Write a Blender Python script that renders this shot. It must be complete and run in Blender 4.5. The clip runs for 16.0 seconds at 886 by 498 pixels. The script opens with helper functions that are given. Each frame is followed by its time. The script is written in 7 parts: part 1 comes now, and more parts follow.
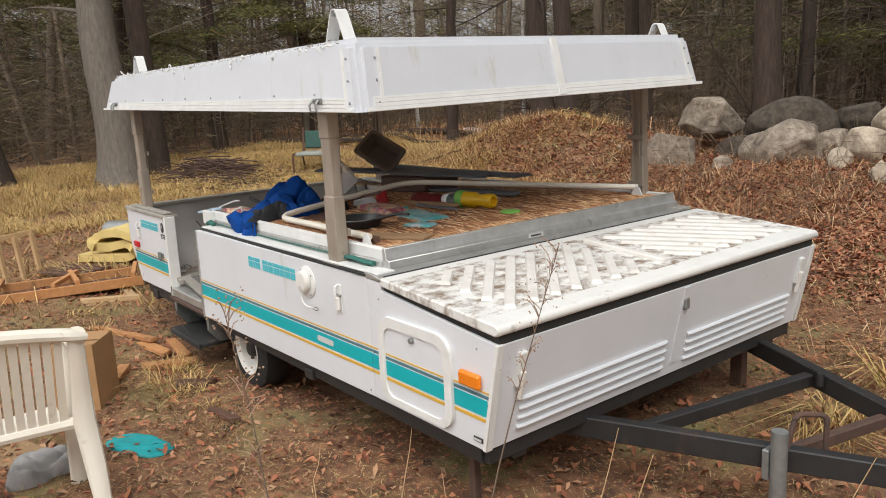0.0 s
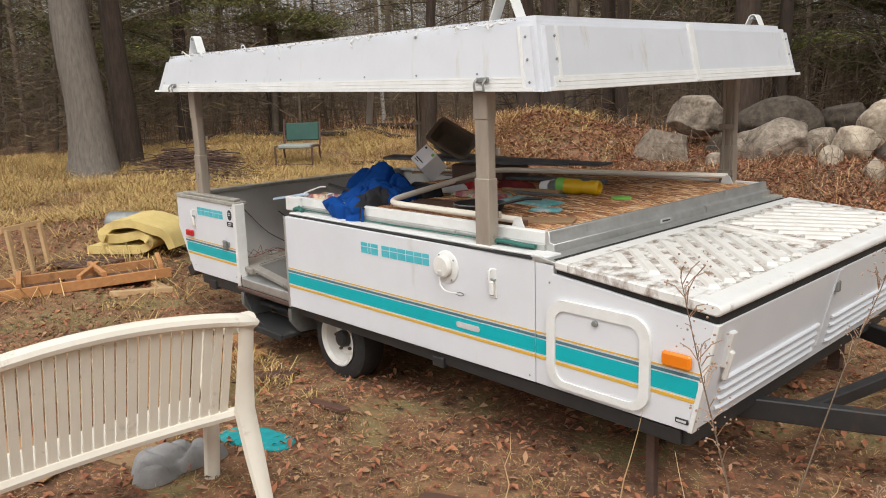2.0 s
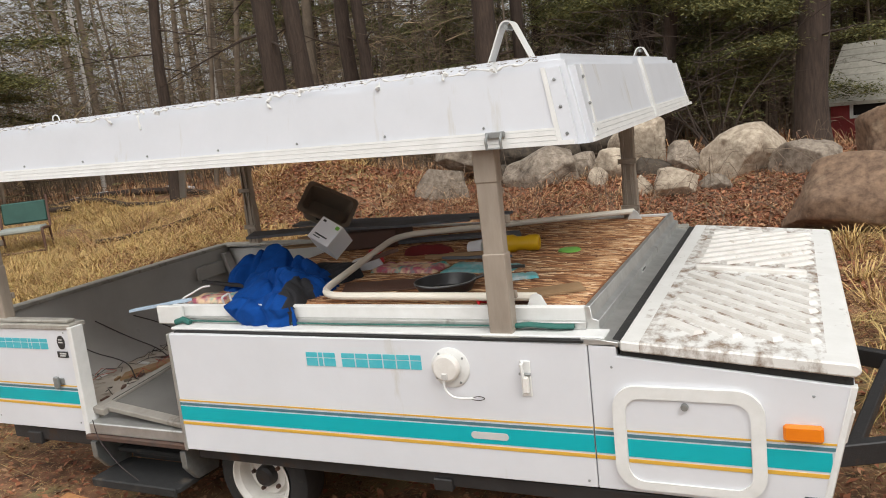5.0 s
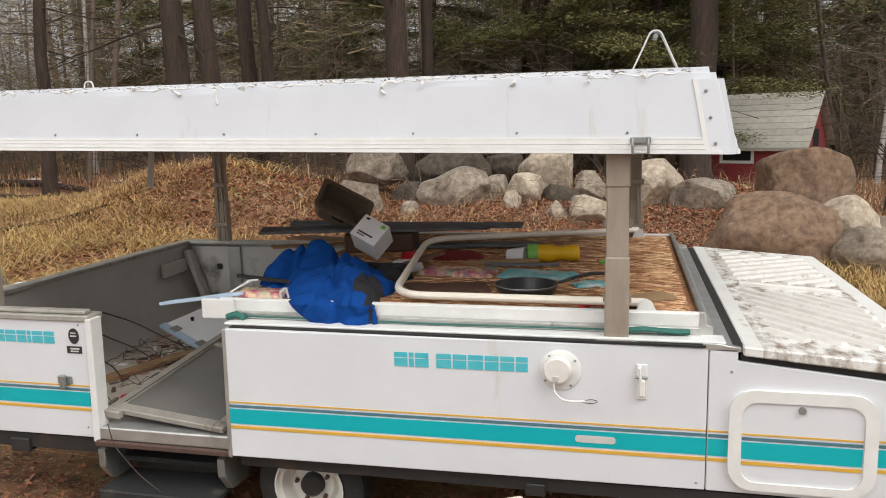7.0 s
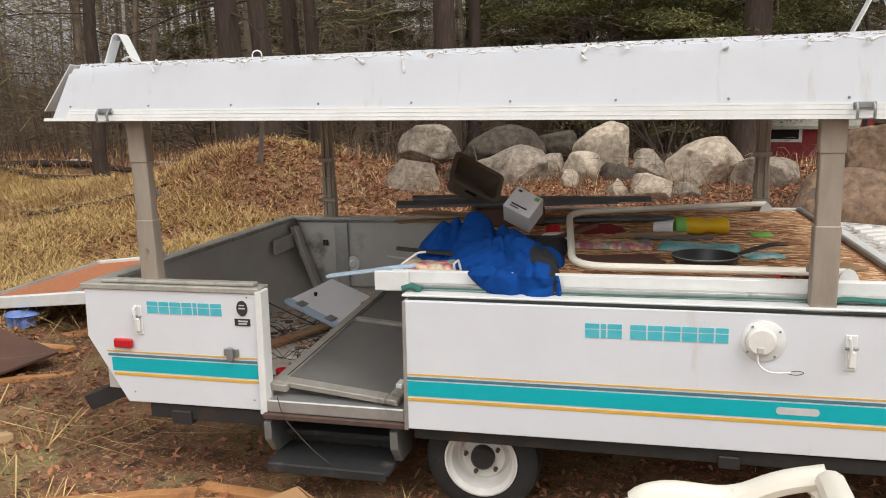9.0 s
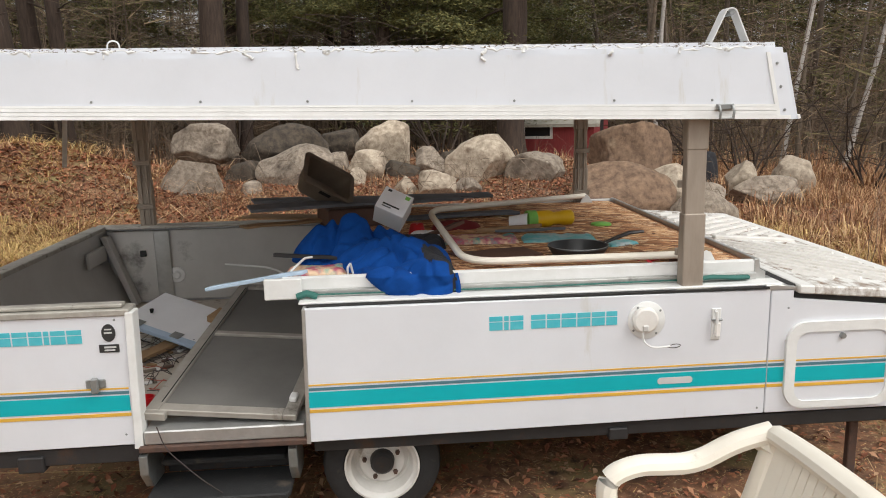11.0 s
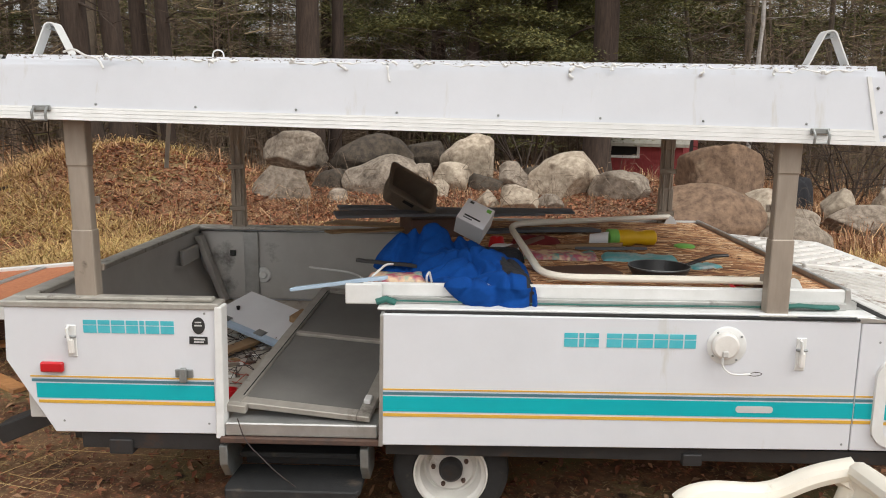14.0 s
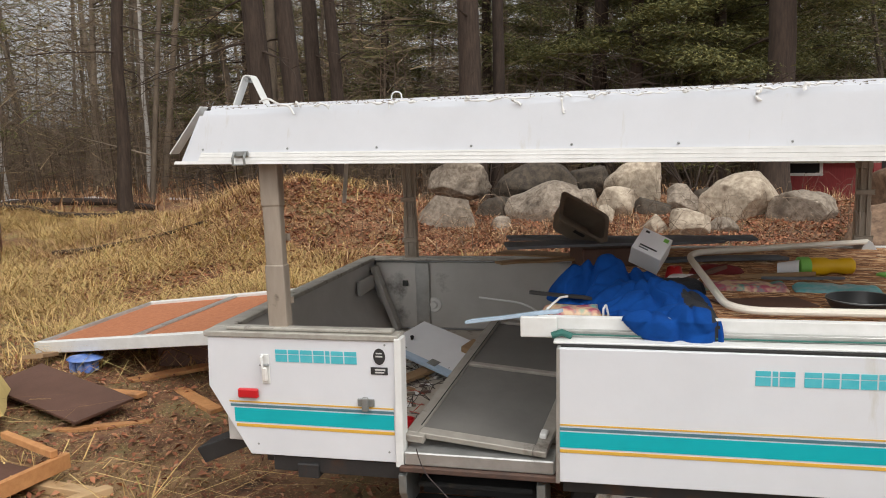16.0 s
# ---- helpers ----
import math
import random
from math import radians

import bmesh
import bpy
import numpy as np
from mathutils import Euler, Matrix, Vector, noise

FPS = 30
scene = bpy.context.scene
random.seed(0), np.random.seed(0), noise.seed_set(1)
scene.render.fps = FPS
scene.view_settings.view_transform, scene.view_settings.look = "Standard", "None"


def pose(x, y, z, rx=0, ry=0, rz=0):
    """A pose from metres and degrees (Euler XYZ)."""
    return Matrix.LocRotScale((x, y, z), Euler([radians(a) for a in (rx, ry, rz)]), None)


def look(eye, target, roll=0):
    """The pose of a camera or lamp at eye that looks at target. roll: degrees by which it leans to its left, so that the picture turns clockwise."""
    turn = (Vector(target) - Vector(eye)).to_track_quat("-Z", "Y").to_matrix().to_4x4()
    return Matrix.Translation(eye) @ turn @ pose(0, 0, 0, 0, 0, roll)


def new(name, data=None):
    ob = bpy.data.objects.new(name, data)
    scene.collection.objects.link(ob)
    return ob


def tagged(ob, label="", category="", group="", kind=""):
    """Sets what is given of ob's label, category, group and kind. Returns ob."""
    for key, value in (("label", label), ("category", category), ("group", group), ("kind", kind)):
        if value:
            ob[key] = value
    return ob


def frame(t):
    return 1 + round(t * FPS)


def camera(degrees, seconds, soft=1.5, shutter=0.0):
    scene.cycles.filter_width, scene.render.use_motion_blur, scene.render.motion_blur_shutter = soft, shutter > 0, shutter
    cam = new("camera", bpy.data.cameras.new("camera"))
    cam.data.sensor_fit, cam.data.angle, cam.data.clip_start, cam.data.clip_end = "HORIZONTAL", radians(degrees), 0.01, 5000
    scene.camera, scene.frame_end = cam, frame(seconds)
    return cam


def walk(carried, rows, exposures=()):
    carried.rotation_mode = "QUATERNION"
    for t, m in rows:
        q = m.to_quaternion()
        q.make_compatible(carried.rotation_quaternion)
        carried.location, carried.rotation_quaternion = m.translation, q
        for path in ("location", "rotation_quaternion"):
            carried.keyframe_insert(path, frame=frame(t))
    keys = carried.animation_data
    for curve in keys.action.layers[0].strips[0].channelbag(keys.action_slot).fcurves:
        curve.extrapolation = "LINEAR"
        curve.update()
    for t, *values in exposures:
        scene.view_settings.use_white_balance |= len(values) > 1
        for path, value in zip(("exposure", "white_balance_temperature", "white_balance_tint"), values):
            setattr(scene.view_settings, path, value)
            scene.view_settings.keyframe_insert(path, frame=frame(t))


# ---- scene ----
cam = camera(60.6, 16.0, soft=1.0)
PATH = [
    (0, (2.588, -1.646, 1.811), (1.036, -0.448, 1.418), -3.0),
    (0.5, (2.374, -1.695, 1.741), (0.933, -0.363, 1.357), -3.3),
    (1, (2.17, -1.809, 1.772), (0.771, -0.432, 1.388), -3.5),
    (1.5, (2.029, -2.114, 1.773), (0.567, -0.796, 1.418), -2.2),
    (2, (1.915, -2.361, 1.777), (0.478, -1.03, 1.372), -1.9),
    (2.5, (1.678, -2.355, 1.763), (0.396, -0.868, 1.382), -4.0),
    (3, (1.446, -2.341, 1.795), (0.328, -0.73, 1.4), -4.4),
    (3.5, (1.174, -2.463, 1.84), (0.15, -0.786, 1.466), -4.4),
    (4, (1.011, -2.562, 1.895), (-0.004, -0.878, 1.528), -5.2),
    (4.5, (0.812, -2.492, 1.892), (-0.147, -0.773, 1.536), -6.1),
    (4.7, (0.727, -2.453, 1.91), (-0.189, -0.711, 1.557), -6.4),
    (6.8, (-0.283, -2.669, 1.885), (-0.783, -0.76, 1.565), -2.2),
    (7, (-0.369, -2.743, 1.887), (-0.839, -0.825, 1.566), -1.5),
    (7.5, (-0.549, -2.908, 1.898), (-1.028, -0.996, 1.557), 0.5),
    (8, (-0.708, -2.903, 1.869), (-1.25, -1.011, 1.51), -0.2),
    (8.2, (-0.773, -2.883, 1.837), (-1.315, -0.991, 1.478), -0.6),
    (10.3, (-1.474, -2.864, 1.883), (-1.757, -0.922, 1.495), -4.3),
    (10.5, (-1.525, -2.844, 1.874), (-1.691, -0.889, 1.485), -3.5),
    (11, (-1.631, -2.891, 1.872), (-1.487, -0.935, 1.485), -1.3),
    (11.5, (-1.667, -2.891, 1.874), (-1.534, -0.927, 1.526), -0.0),
    (12, (-1.635, -2.899, 1.87), (-1.565, -0.921, 1.581), 1.9),
    (12.5, (-1.617, -2.915, 1.864), (-1.6, -0.937, 1.569), 1.8),
    (13, (-1.614, -2.916, 1.875), (-1.595, -0.94, 1.571), 1.3),
    (13.5, (-1.629, -2.907, 1.865), (-1.608, -0.934, 1.538), 1.2),
    (14, (-1.632, -2.933, 1.871), (-1.696, -0.965, 1.521), 0.5),
    (14.5, (-1.649, -2.927, 1.875), (-1.846, -0.967, 1.528), -0.4),
    (15, (-1.648, -2.919, 1.875), (-1.928, -0.97, 1.525), -0.7),
    (15.5, (-1.674, -2.902, 1.882), (-2.03, -0.96, 1.565), -1.1),
    (16, (-1.694, -2.927, 1.901), (-2.173, -1.005, 1.622), -2.0),
]
walk(cam, [(t, look(eye, target, roll)) for t, eye, target, roll in PATH])

# ---- light: an overcast winter day in the woods ----
world = bpy.data.worlds.new("overcast_sky")
scene.world = world
world.use_nodes = True
wn = world.node_tree
wn.nodes.clear()
sky = wn.nodes.new("ShaderNodeTexSky")
sky.sky_type = "NISHITA"
sky.sun_disc = False
sky.sun_elevation, sky.sun_rotation = radians(48), radians(200)
sky.air_density, sky.dust_density = 1.0, 3.0
soft_sky = wn.nodes.new("ShaderNodeHueSaturation")
soft_sky.inputs["Saturation"].default_value = 0.12
bg = wn.nodes.new("ShaderNodeBackground")
bg.inputs["Strength"].default_value = 0.122
wout = wn.nodes.new("ShaderNodeOutputWorld")
wn.links.new(sky.outputs[0], soft_sky.inputs["Color"])
wn.links.new(soft_sky.outputs[0], bg.inputs["Color"])
wn.links.new(bg.outputs[0], wout.inputs["Surface"])
sun = new("sun", bpy.data.lights.new("sun", "SUN"))
sun.data.energy, sun.data.angle, sun.data.color = 2.05, radians(35), (1.0, 0.985, 0.96)
sun.matrix_basis = look((8.5, -4.8, 11.5), (0, 0, 0))
scene.view_settings.exposure = 0.30

# ---- materials ----


def mat(name, col, col2=None, rough=0.6, metal=0.0, scale=8.0, detail=6, stretch=(1, 1, 1), bump=0.1, bscale=90.0,
        dirt=None, dirt_scale=3.0, dirt_at=0.6, dirt_stretch=(1, 1, 1), island=0.0, rand=0.0, spread=0.25, coat=0.0, dirt_width=0.14):
    """A surface with grain between two colours, a second layer of stains and fine relief."""
    m = bpy.data.materials.new(name)
    m.use_nodes = True
    t = m.node_tree
    n, link = t.nodes, t.links.new
    b = n["Principled BSDF"]
    b.inputs["Roughness"].default_value, b.inputs["Metallic"].default_value = rough, metal
    if coat:
        b.inputs["Coat Weight"].default_value = coat
    tc = n.new("ShaderNodeTexCoord")

    def noise_at(sc, det, st):
        mp = n.new("ShaderNodeMapping")
        mp.inputs["Scale"].default_value = st
        link(tc.outputs["Object"], mp.inputs["Vector"])
        no = n.new("ShaderNodeTexNoise")
        no.inputs["Scale"].default_value, no.inputs["Detail"].default_value = sc, det
        no.inputs["Roughness"].default_value = 0.65
        link(mp.outputs[0], no.inputs["Vector"])
        return no.outputs["Fac"]

    def ramp(src, a, bb):
        r = n.new("ShaderNodeMapRange")
        r.inputs["From Min"].default_value, r.inputs["From Max"].default_value = a, bb
        link(src, r.inputs["Value"])
        return r.outputs[0]

    def mixc(f, a, bb):
        x = n.new("ShaderNodeMix")
        x.data_type = "RGBA"
        link(f, x.inputs["Factor"]) if not isinstance(f, float) else None
        for k, v in (("A", a), ("B", bb)):
            sock = [q for q in x.inputs if q.name == k and q.type == "RGBA"][0]
            if isinstance(v, tuple):
                sock.default_value = (*v, 1)
            else:
                link(v, sock)
        return [q for q in x.outputs if q.type == "RGBA"][0]

    col2 = col2 or tuple(c * 0.8 for c in col)
    grain = noise_at(scale, detail, stretch)
    out = mixc(ramp(grain, 0.5 - spread, 0.5 + spread), col2, col)
    if dirt:
        d = noise_at(dirt_scale, 8, dirt_stretch)
        out = mixc(ramp(d, dirt_at, dirt_at + dirt_width), out, dirt)
        rr = n.new("ShaderNodeMapRange")
        rr.inputs["From Min"].default_value, rr.inputs["From Max"].default_value = dirt_at, dirt_at + 0.14
        rr.inputs["To Min"].default_value, rr.inputs["To Max"].default_value = rough, min(1, rough + 0.3)
        link(d, rr.inputs["Value"])
        link(rr.outputs[0], b.inputs["Roughness"])
    for amount, node, sock in ((island, "ShaderNodeNewGeometry", "Random Per Island"), (rand, "ShaderNodeObjectInfo", "Random")):
        if amount:
            g = n.new(node)
            h = n.new("ShaderNodeHueSaturation")
            r = n.new("ShaderNodeMapRange")
            r.inputs["To Min"].default_value, r.inputs["To Max"].default_value = 1 - amount, 1 + amount
            link(g.outputs[sock], r.inputs["Value"])
            link(r.outputs[0], h.inputs["Value"])
            link(out, h.inputs["Color"])
            out = h.outputs[0]
    link(out, b.inputs["Base Color"])
    if bump:
        bp = n.new("ShaderNodeBump")
        bp.inputs["Strength"].default_value, bp.inputs["Distance"].default_value = bump, 0.01
        link(noise_at(bscale, 5, stretch), bp.inputs["Height"])
        link(bp.outputs[0], b.inputs["Normal"])
    return m


def grime_band(m, x0, x1, gain):
    """Let the stains of m gather in the band between x0 and x1."""
    t = m.node_tree
    ranges = [q for q in t.nodes if q.bl_idname == "ShaderNodeMapRange" and abs(q.inputs["From Min"].default_value - 0.60) < 1e-4]
    tc = t.nodes.new("ShaderNodeTexCoord")
    xyz = t.nodes.new("ShaderNodeSeparateXYZ")
    t.links.new(tc.outputs["Object"], xyz.inputs[0])
    band = t.nodes.new("ShaderNodeMath")
    band.operation = "COMPARE"
    band.inputs[1].default_value, band.inputs[2].default_value = (x0 + x1) / 2, (x1 - x0) / 2
    t.links.new(xyz.outputs["X"], band.inputs[0])
    for q in ranges:
        add = t.nodes.new("ShaderNodeMath")
        add.operation = "MULTIPLY_ADD"
        add.inputs[1].default_value = gain
        src = q.inputs["Value"].links[0].from_socket
        t.links.new(band.outputs[0], add.inputs[0])
        t.links.new(src, add.inputs[2])
        t.links.new(add.outputs[0], q.inputs["Value"])
    return m


def islands(m, stops):
    """Give m a colour ramp that runs over the separate pieces of one mesh."""
    t = m.node_tree
    g = t.nodes.new("ShaderNodeNewGeometry")
    r = t.nodes.new("ShaderNodeValToRGB")
    while len(r.color_ramp.elements) < len(stops):
        r.color_ramp.elements.new(0.5)
    for e, (p, c) in zip(r.color_ramp.elements, stops):
        e.position, e.color = p, (*c, 1)
    t.links.new(g.outputs["Random Per Island"], r.inputs["Fac"])
    t.links.new(r.outputs["Color"], t.nodes["Principled BSDF"].inputs["Base Color"])
    return m


GRIME = (0.30, 0.27, 0.22)
M_white = mat("white_painted_aluminium", (0.70, 0.71, 0.735), (0.645, 0.655, 0.675), 0.42, scale=3, bump=0.04, bscale=30, dirt=(0.55, 0.53, 0.47), dirt_scale=2.2, dirt_at=0.63, dirt_stretch=(3, 3, 0.7))
M_roof = mat("white_roof_skin", (0.63, 0.645, 0.675), (0.575, 0.59, 0.615), 0.45, scale=4, bump=0.05, bscale=25, dirt=(0.50, 0.48, 0.43), dirt_scale=2.2, dirt_at=0.60, dirt_stretch=(5, 5, 0.6))
M_lid = mat("grimy_white_plastic", (0.78, 0.77, 0.74), (0.66, 0.65, 0.61), 0.55, scale=6, bump=0.12, bscale=60, dirt=(0.22, 0.155, 0.105), dirt_scale=11, dirt_at=0.60, dirt_width=0.20, dirt_stretch=(1.6, 1, 1))
M_lid = grime_band(M_lid, 0.10, 0.66, 0.17)
M_rib = mat("scuffed_white_rib", (0.82, 0.80, 0.76), (0.62, 0.585, 0.53), 0.5, scale=9, bump=0.1, dirt=(0.34, 0.265, 0.19), dirt_scale=9, dirt_at=0.60)
M_trim = mat("white_trim", (0.78, 0.78, 0.76), (0.66, 0.66, 0.63), 0.45, scale=12, bump=0.05, dirt=GRIME, dirt_scale=9, dirt_at=0.68)
M_alu = mat("dull_aluminium", (0.62, 0.62, 0.60), (0.42, 0.42, 0.40), 0.42, 0.75, scale=10, bump=0.06, dirt=(0.2, 0.18, 0.15), dirt_scale=6, dirt_at=0.62)
M_post = mat("weathered_brown_aluminium", (0.40, 0.34, 0.275), (0.28, 0.235, 0.19), 0.5, 0.2, scale=7, stretch=(3, 3, 0.6), bump=0.06, dirt=(0.10, 0.08, 0.06), dirt_scale=8, dirt_at=0.66)
M_rail = mat("dirty_rail", (0.50, 0.48, 0.43), (0.30, 0.28, 0.24), 0.55, 0.3, scale=14, bump=0.1, dirt=(0.09, 0.07, 0.05), dirt_scale=10, dirt_at=0.6)
M_sash = mat("oxidised_aluminium_sash", (0.42, 0.39, 0.345), (0.28, 0.26, 0.225), 0.5, 0.3, scale=9, bump=0.08, dirt=(0.15, 0.125, 0.10), dirt_scale=6, dirt_at=0.6)
M_grey = mat("grey_interior_panel", (0.56, 0.545, 0.515), (0.44, 0.425, 0.40), 0.36, scale=3, bump=0.05, dirt=(0.12, 0.11, 0.1), dirt_scale=3, dirt_at=0.62)
M_ply = mat("weathered_plywood", (0.42, 0.19, 0.08), (0.14, 0.055, 0.025), 0.72, scale=4.5, detail=14, stretch=(0.6, 11, 4), bump=0.7, bscale=11, dirt=(0.58, 0.36, 0.19), dirt_scale=4, dirt_at=0.56, dirt_stretch=(0.6, 14, 1), spread=0.17)
M_osb = mat("orange_strand_board", (0.50, 0.20, 0.09), (0.33, 0.11, 0.05), 0.8, scale=26, detail=8, bump=0.3, bscale=40, dirt=(0.6, 0.35, 0.2), dirt_scale=40, dirt_at=0.62)
M_teal = mat("teal_vinyl", (0.0, 0.42, 0.46), (0.0, 0.37, 0.41), 0.4, scale=3, bump=0, dirt=(0.25, 0.5, 0.52), dirt_scale=5, dirt_at=0.72)
M_slate = mat("slate_vinyl", (0.09, 0.20, 0.24), None, 0.45, bump=0)
M_gold = mat("amber_yellow_vinyl", (0.72, 0.42, 0.05), (0.6, 0.36, 0.06), 0.45, bump=0)
M_fadeteal = mat("faded_teal_vinyl", (0.03, 0.42, 0.50), (0.12, 0.50, 0.56), 0.45, scale=14, bump=0)
M_black = mat("black_rubber", (0.025, 0.025, 0.025), (0.015, 0.015, 0.015), 0.75, scale=20, bump=0.2, dirt=(0.10, 0.08, 0.06), dirt_scale=6, dirt_at=0.58)
# Black for packed dirt and for the strip that stands in for shade.
M_gapblack = mat("dirty_black_and_gap_shade", (0.03, 0.028, 0.025), (0.012, 0.012, 0.012), 0.85, scale=30, bump=0.4)
M_frame = mat("black_steel", (0.028, 0.027, 0.027), (0.016, 0.015, 0.015), 0.55, 0.0, scale=9, bump=0.15, dirt=(0.065, 0.036, 0.022), dirt_scale=7, dirt_at=0.58)
M_rust = mat("rusty_steel", (0.14, 0.075, 0.05), (0.06, 0.045, 0.04), 0.8, 0.2, scale=16, bump=0.3)
M_galv = mat("galvanised_steel", (0.35, 0.36, 0.35), (0.22, 0.23, 0.22), 0.5, 0.6, scale=18, bump=0.1)
M_rim = mat("white_steel_wheel", (0.74, 0.72, 0.68), (0.6, 0.58, 0.53), 0.5, scale=9, bump=0.08, dirt=(0.22, 0.16, 0.1), dirt_scale=7, dirt_at=0.6)
M_screen = mat("dark_insect_screen", (0.155, 0.148, 0.135), (0.115, 0.11, 0.10), 0.85, scale=4, bump=0.2, bscale=400)
M_plastic = mat("aged_white_plastic", (0.86, 0.81, 0.70), (0.78, 0.72, 0.61), 0.45, scale=5, bump=0.08, bscale=40, dirt=(0.40, 0.37, 0.29), dirt_scale=6, dirt_at=0.63)
M_blue = mat("royal_blue_fabric", (0.006, 0.068, 0.30), (0.003, 0.04, 0.19), 0.9, scale=14, bump=0.3, bscale=220)
M_blue.node_tree.nodes["Principled BSDF"].inputs["Specular IOR Level"].default_value = 0.15
M_blackcloth = mat("black_fabric", (0.022, 0.022, 0.026), (0.012, 0.012, 0.014), 0.9, scale=12, bump=0.35, bscale=200)
M_tealcloth = mat("teal_fabric", (0.01, 0.36, 0.38), (0.01, 0.27, 0.29), 0.85, scale=7, bump=0.3)
M_greycloth = mat("grey_fabric", (0.36, 0.35, 0.34), (0.2, 0.19, 0.18), 0.9, scale=7, bump=0.4)
M_bark = mat("grey_brown_bark", (0.078, 0.052, 0.037), (0.020, 0.013, 0.0095), 0.95, scale=5, detail=10, stretch=(5, 5, 0.7), bump=1.0, bscale=9, rand=0.15)
M_pale_bark = mat("pale_barked_trunk", (0.22, 0.19, 0.16), (0.10, 0.085, 0.07), 0.95, scale=5, detail=10, stretch=(5, 5, 0.8), bump=1.0, bscale=9, dirt=(0.36, 0.24, 0.17), dirt_scale=1.2, dirt_at=0.66)
M_birch = mat("birch_bark", (0.55, 0.52, 0.48), (0.36, 0.33, 0.3), 0.8, scale=4, stretch=(1, 1, 5), bump=0.3)
M_woods = mat("bare_woodland", (0.20, 0.155, 0.112), (0.09, 0.068, 0.048), 0.95, scale=3, bump=0.3, bscale=20, island=0.5)
M_twig = mat("bare_twigs", (0.20, 0.145, 0.10), (0.10, 0.072, 0.05), 0.95, scale=4, bump=0, island=0.4)
M_stone = mat("grey_granite", (0.36, 0.30, 0.235), (0.15, 0.118, 0.088), 0.9, scale=13, detail=14, bump=1.0, bscale=22, dirt=(0.085, 0.064, 0.047), dirt_scale=3.2, dirt_at=0.52, rand=0.15, spread=0.13)
M_pale_stone = mat("pale_granite", (0.50, 0.42, 0.32), (0.26, 0.205, 0.15), 0.9, scale=12, detail=14, bump=1.0, bscale=22, dirt=(0.16, 0.115, 0.08), dirt_scale=2.8, dirt_at=0.55, rand=0.12, spread=0.14)
# Colours the dark boulders and the stones that stand in for shaded gaps.
M_dark_stone = mat("dark_mossy_granite_and_gap_shade", (0.10, 0.078, 0.056), (0.038, 0.030, 0.023), 0.95, scale=12, detail=14, bump=1.0, bscale=22, dirt=(0.24, 0.20, 0.15), dirt_scale=2, dirt_at=0.6, spread=0.15)
M_brown_stone = mat("brown_granite", (0.27, 0.175, 0.112), (0.12, 0.076, 0.05), 0.95, scale=12, detail=14, bump=1.0, bscale=22, dirt=(0.40, 0.30, 0.2), dirt_scale=2, dirt_at=0.58, spread=0.14)
M_wood = mat("fresh_orange_lumber", (0.56, 0.28, 0.11), (0.38, 0.165, 0.06), 0.75, scale=6, detail=8, stretch=(3, 3, 3), bump=0.25, bscale=40, dirt=(0.2, 0.11, 0.06), dirt_scale=5, dirt_at=0.6, rand=0.15)
M_pale_wood = mat("pale_pine", (0.58, 0.40, 0.22), (0.46, 0.29, 0.14), 0.7, scale=6, bump=0.2, bscale=40, rand=0.1)
M_darkwood = mat("dark_brown_panel", (0.13, 0.065, 0.045), (0.09, 0.045, 0.03), 0.6, scale=5, bump=0.15, dirt=(0.25, 0.15, 0.1), dirt_scale=5, dirt_at=0.65)
M_greyboard = mat("weathered_grey_board", (0.17, 0.18, 0.20), (0.10, 0.105, 0.115), 0.75, scale=7, bump=0.2)
M_tanboard = mat("tan_fibre_board", (0.36, 0.23, 0.12), (0.25, 0.15, 0.075), 0.8, scale=9, bump=0.2)
M_foam = mat("yellow_foam", (0.72, 0.56, 0.22), (0.60, 0.45, 0.17), 0.95, scale=9, bump=0.5, bscale=120, dirt=(0.42, 0.32, 0.16), dirt_scale=5, dirt_at=0.65)
M_card = mat("brown_cardboard", (0.42, 0.24, 0.11), (0.36, 0.20, 0.09), 0.85, scale=8, bump=0.1)
M_red = mat("red_plastic", (0.55, 0.015, 0.02), (0.48, 0.012, 0.018), 0.3, bump=0.03)
M_darkred = mat("dark_red_cloth", (0.20, 0.012, 0.014), (0.13, 0.01, 0.01), 0.8, bump=0.2)
M_orange = mat("amber_lens", (0.85, 0.24, 0.01), (0.75, 0.19, 0.01), 0.25, bump=0.05)
M_yellow = mat("yellow_plastic", (0.80, 0.48, 0.01), (0.72, 0.42, 0.01), 0.4, bump=0.04)
M_green = mat("lime_plastic", (0.22, 0.55, 0.10), (0.18, 0.46, 0.08), 0.45, bump=0.03)
M_seal = mat("dark_green_cord", (0.03, 0.16, 0.13), (0.02, 0.10, 0.08), 0.7, scale=20, bump=0.2)
M_bluetape = mat("pale_blue_plastic", (0.45, 0.56, 0.68), (0.38, 0.5, 0.62), 0.5, bump=0.03)
M_bluecan = mat("blue_printed_film", (0.02, 0.10, 0.45), (0.25, 0.35, 0.6), 0.35, scale=14, bump=0.1)
M_bin = mat("brown_grey_plastic_bin", (0.20, 0.16, 0.12), (0.125, 0.10, 0.078), 0.6, scale=6, bump=0.15, dirt=(0.17, 0.14, 0.11), dirt_scale=4, dirt_at=0.6)
M_carton = mat("white_carton", (0.84, 0.84, 0.85), (0.77, 0.77, 0.78), 0.7, scale=6, bump=0.06)
M_print = mat("printed_film", (0.75, 0.55, 0.35), (0.45, 0.1, 0.15), 0.4, scale=14, detail=2, bump=0.15, bscale=20, dirt=(0.05, 0.4, 0.35), dirt_scale=11, dirt_at=0.52, spread=0.06)
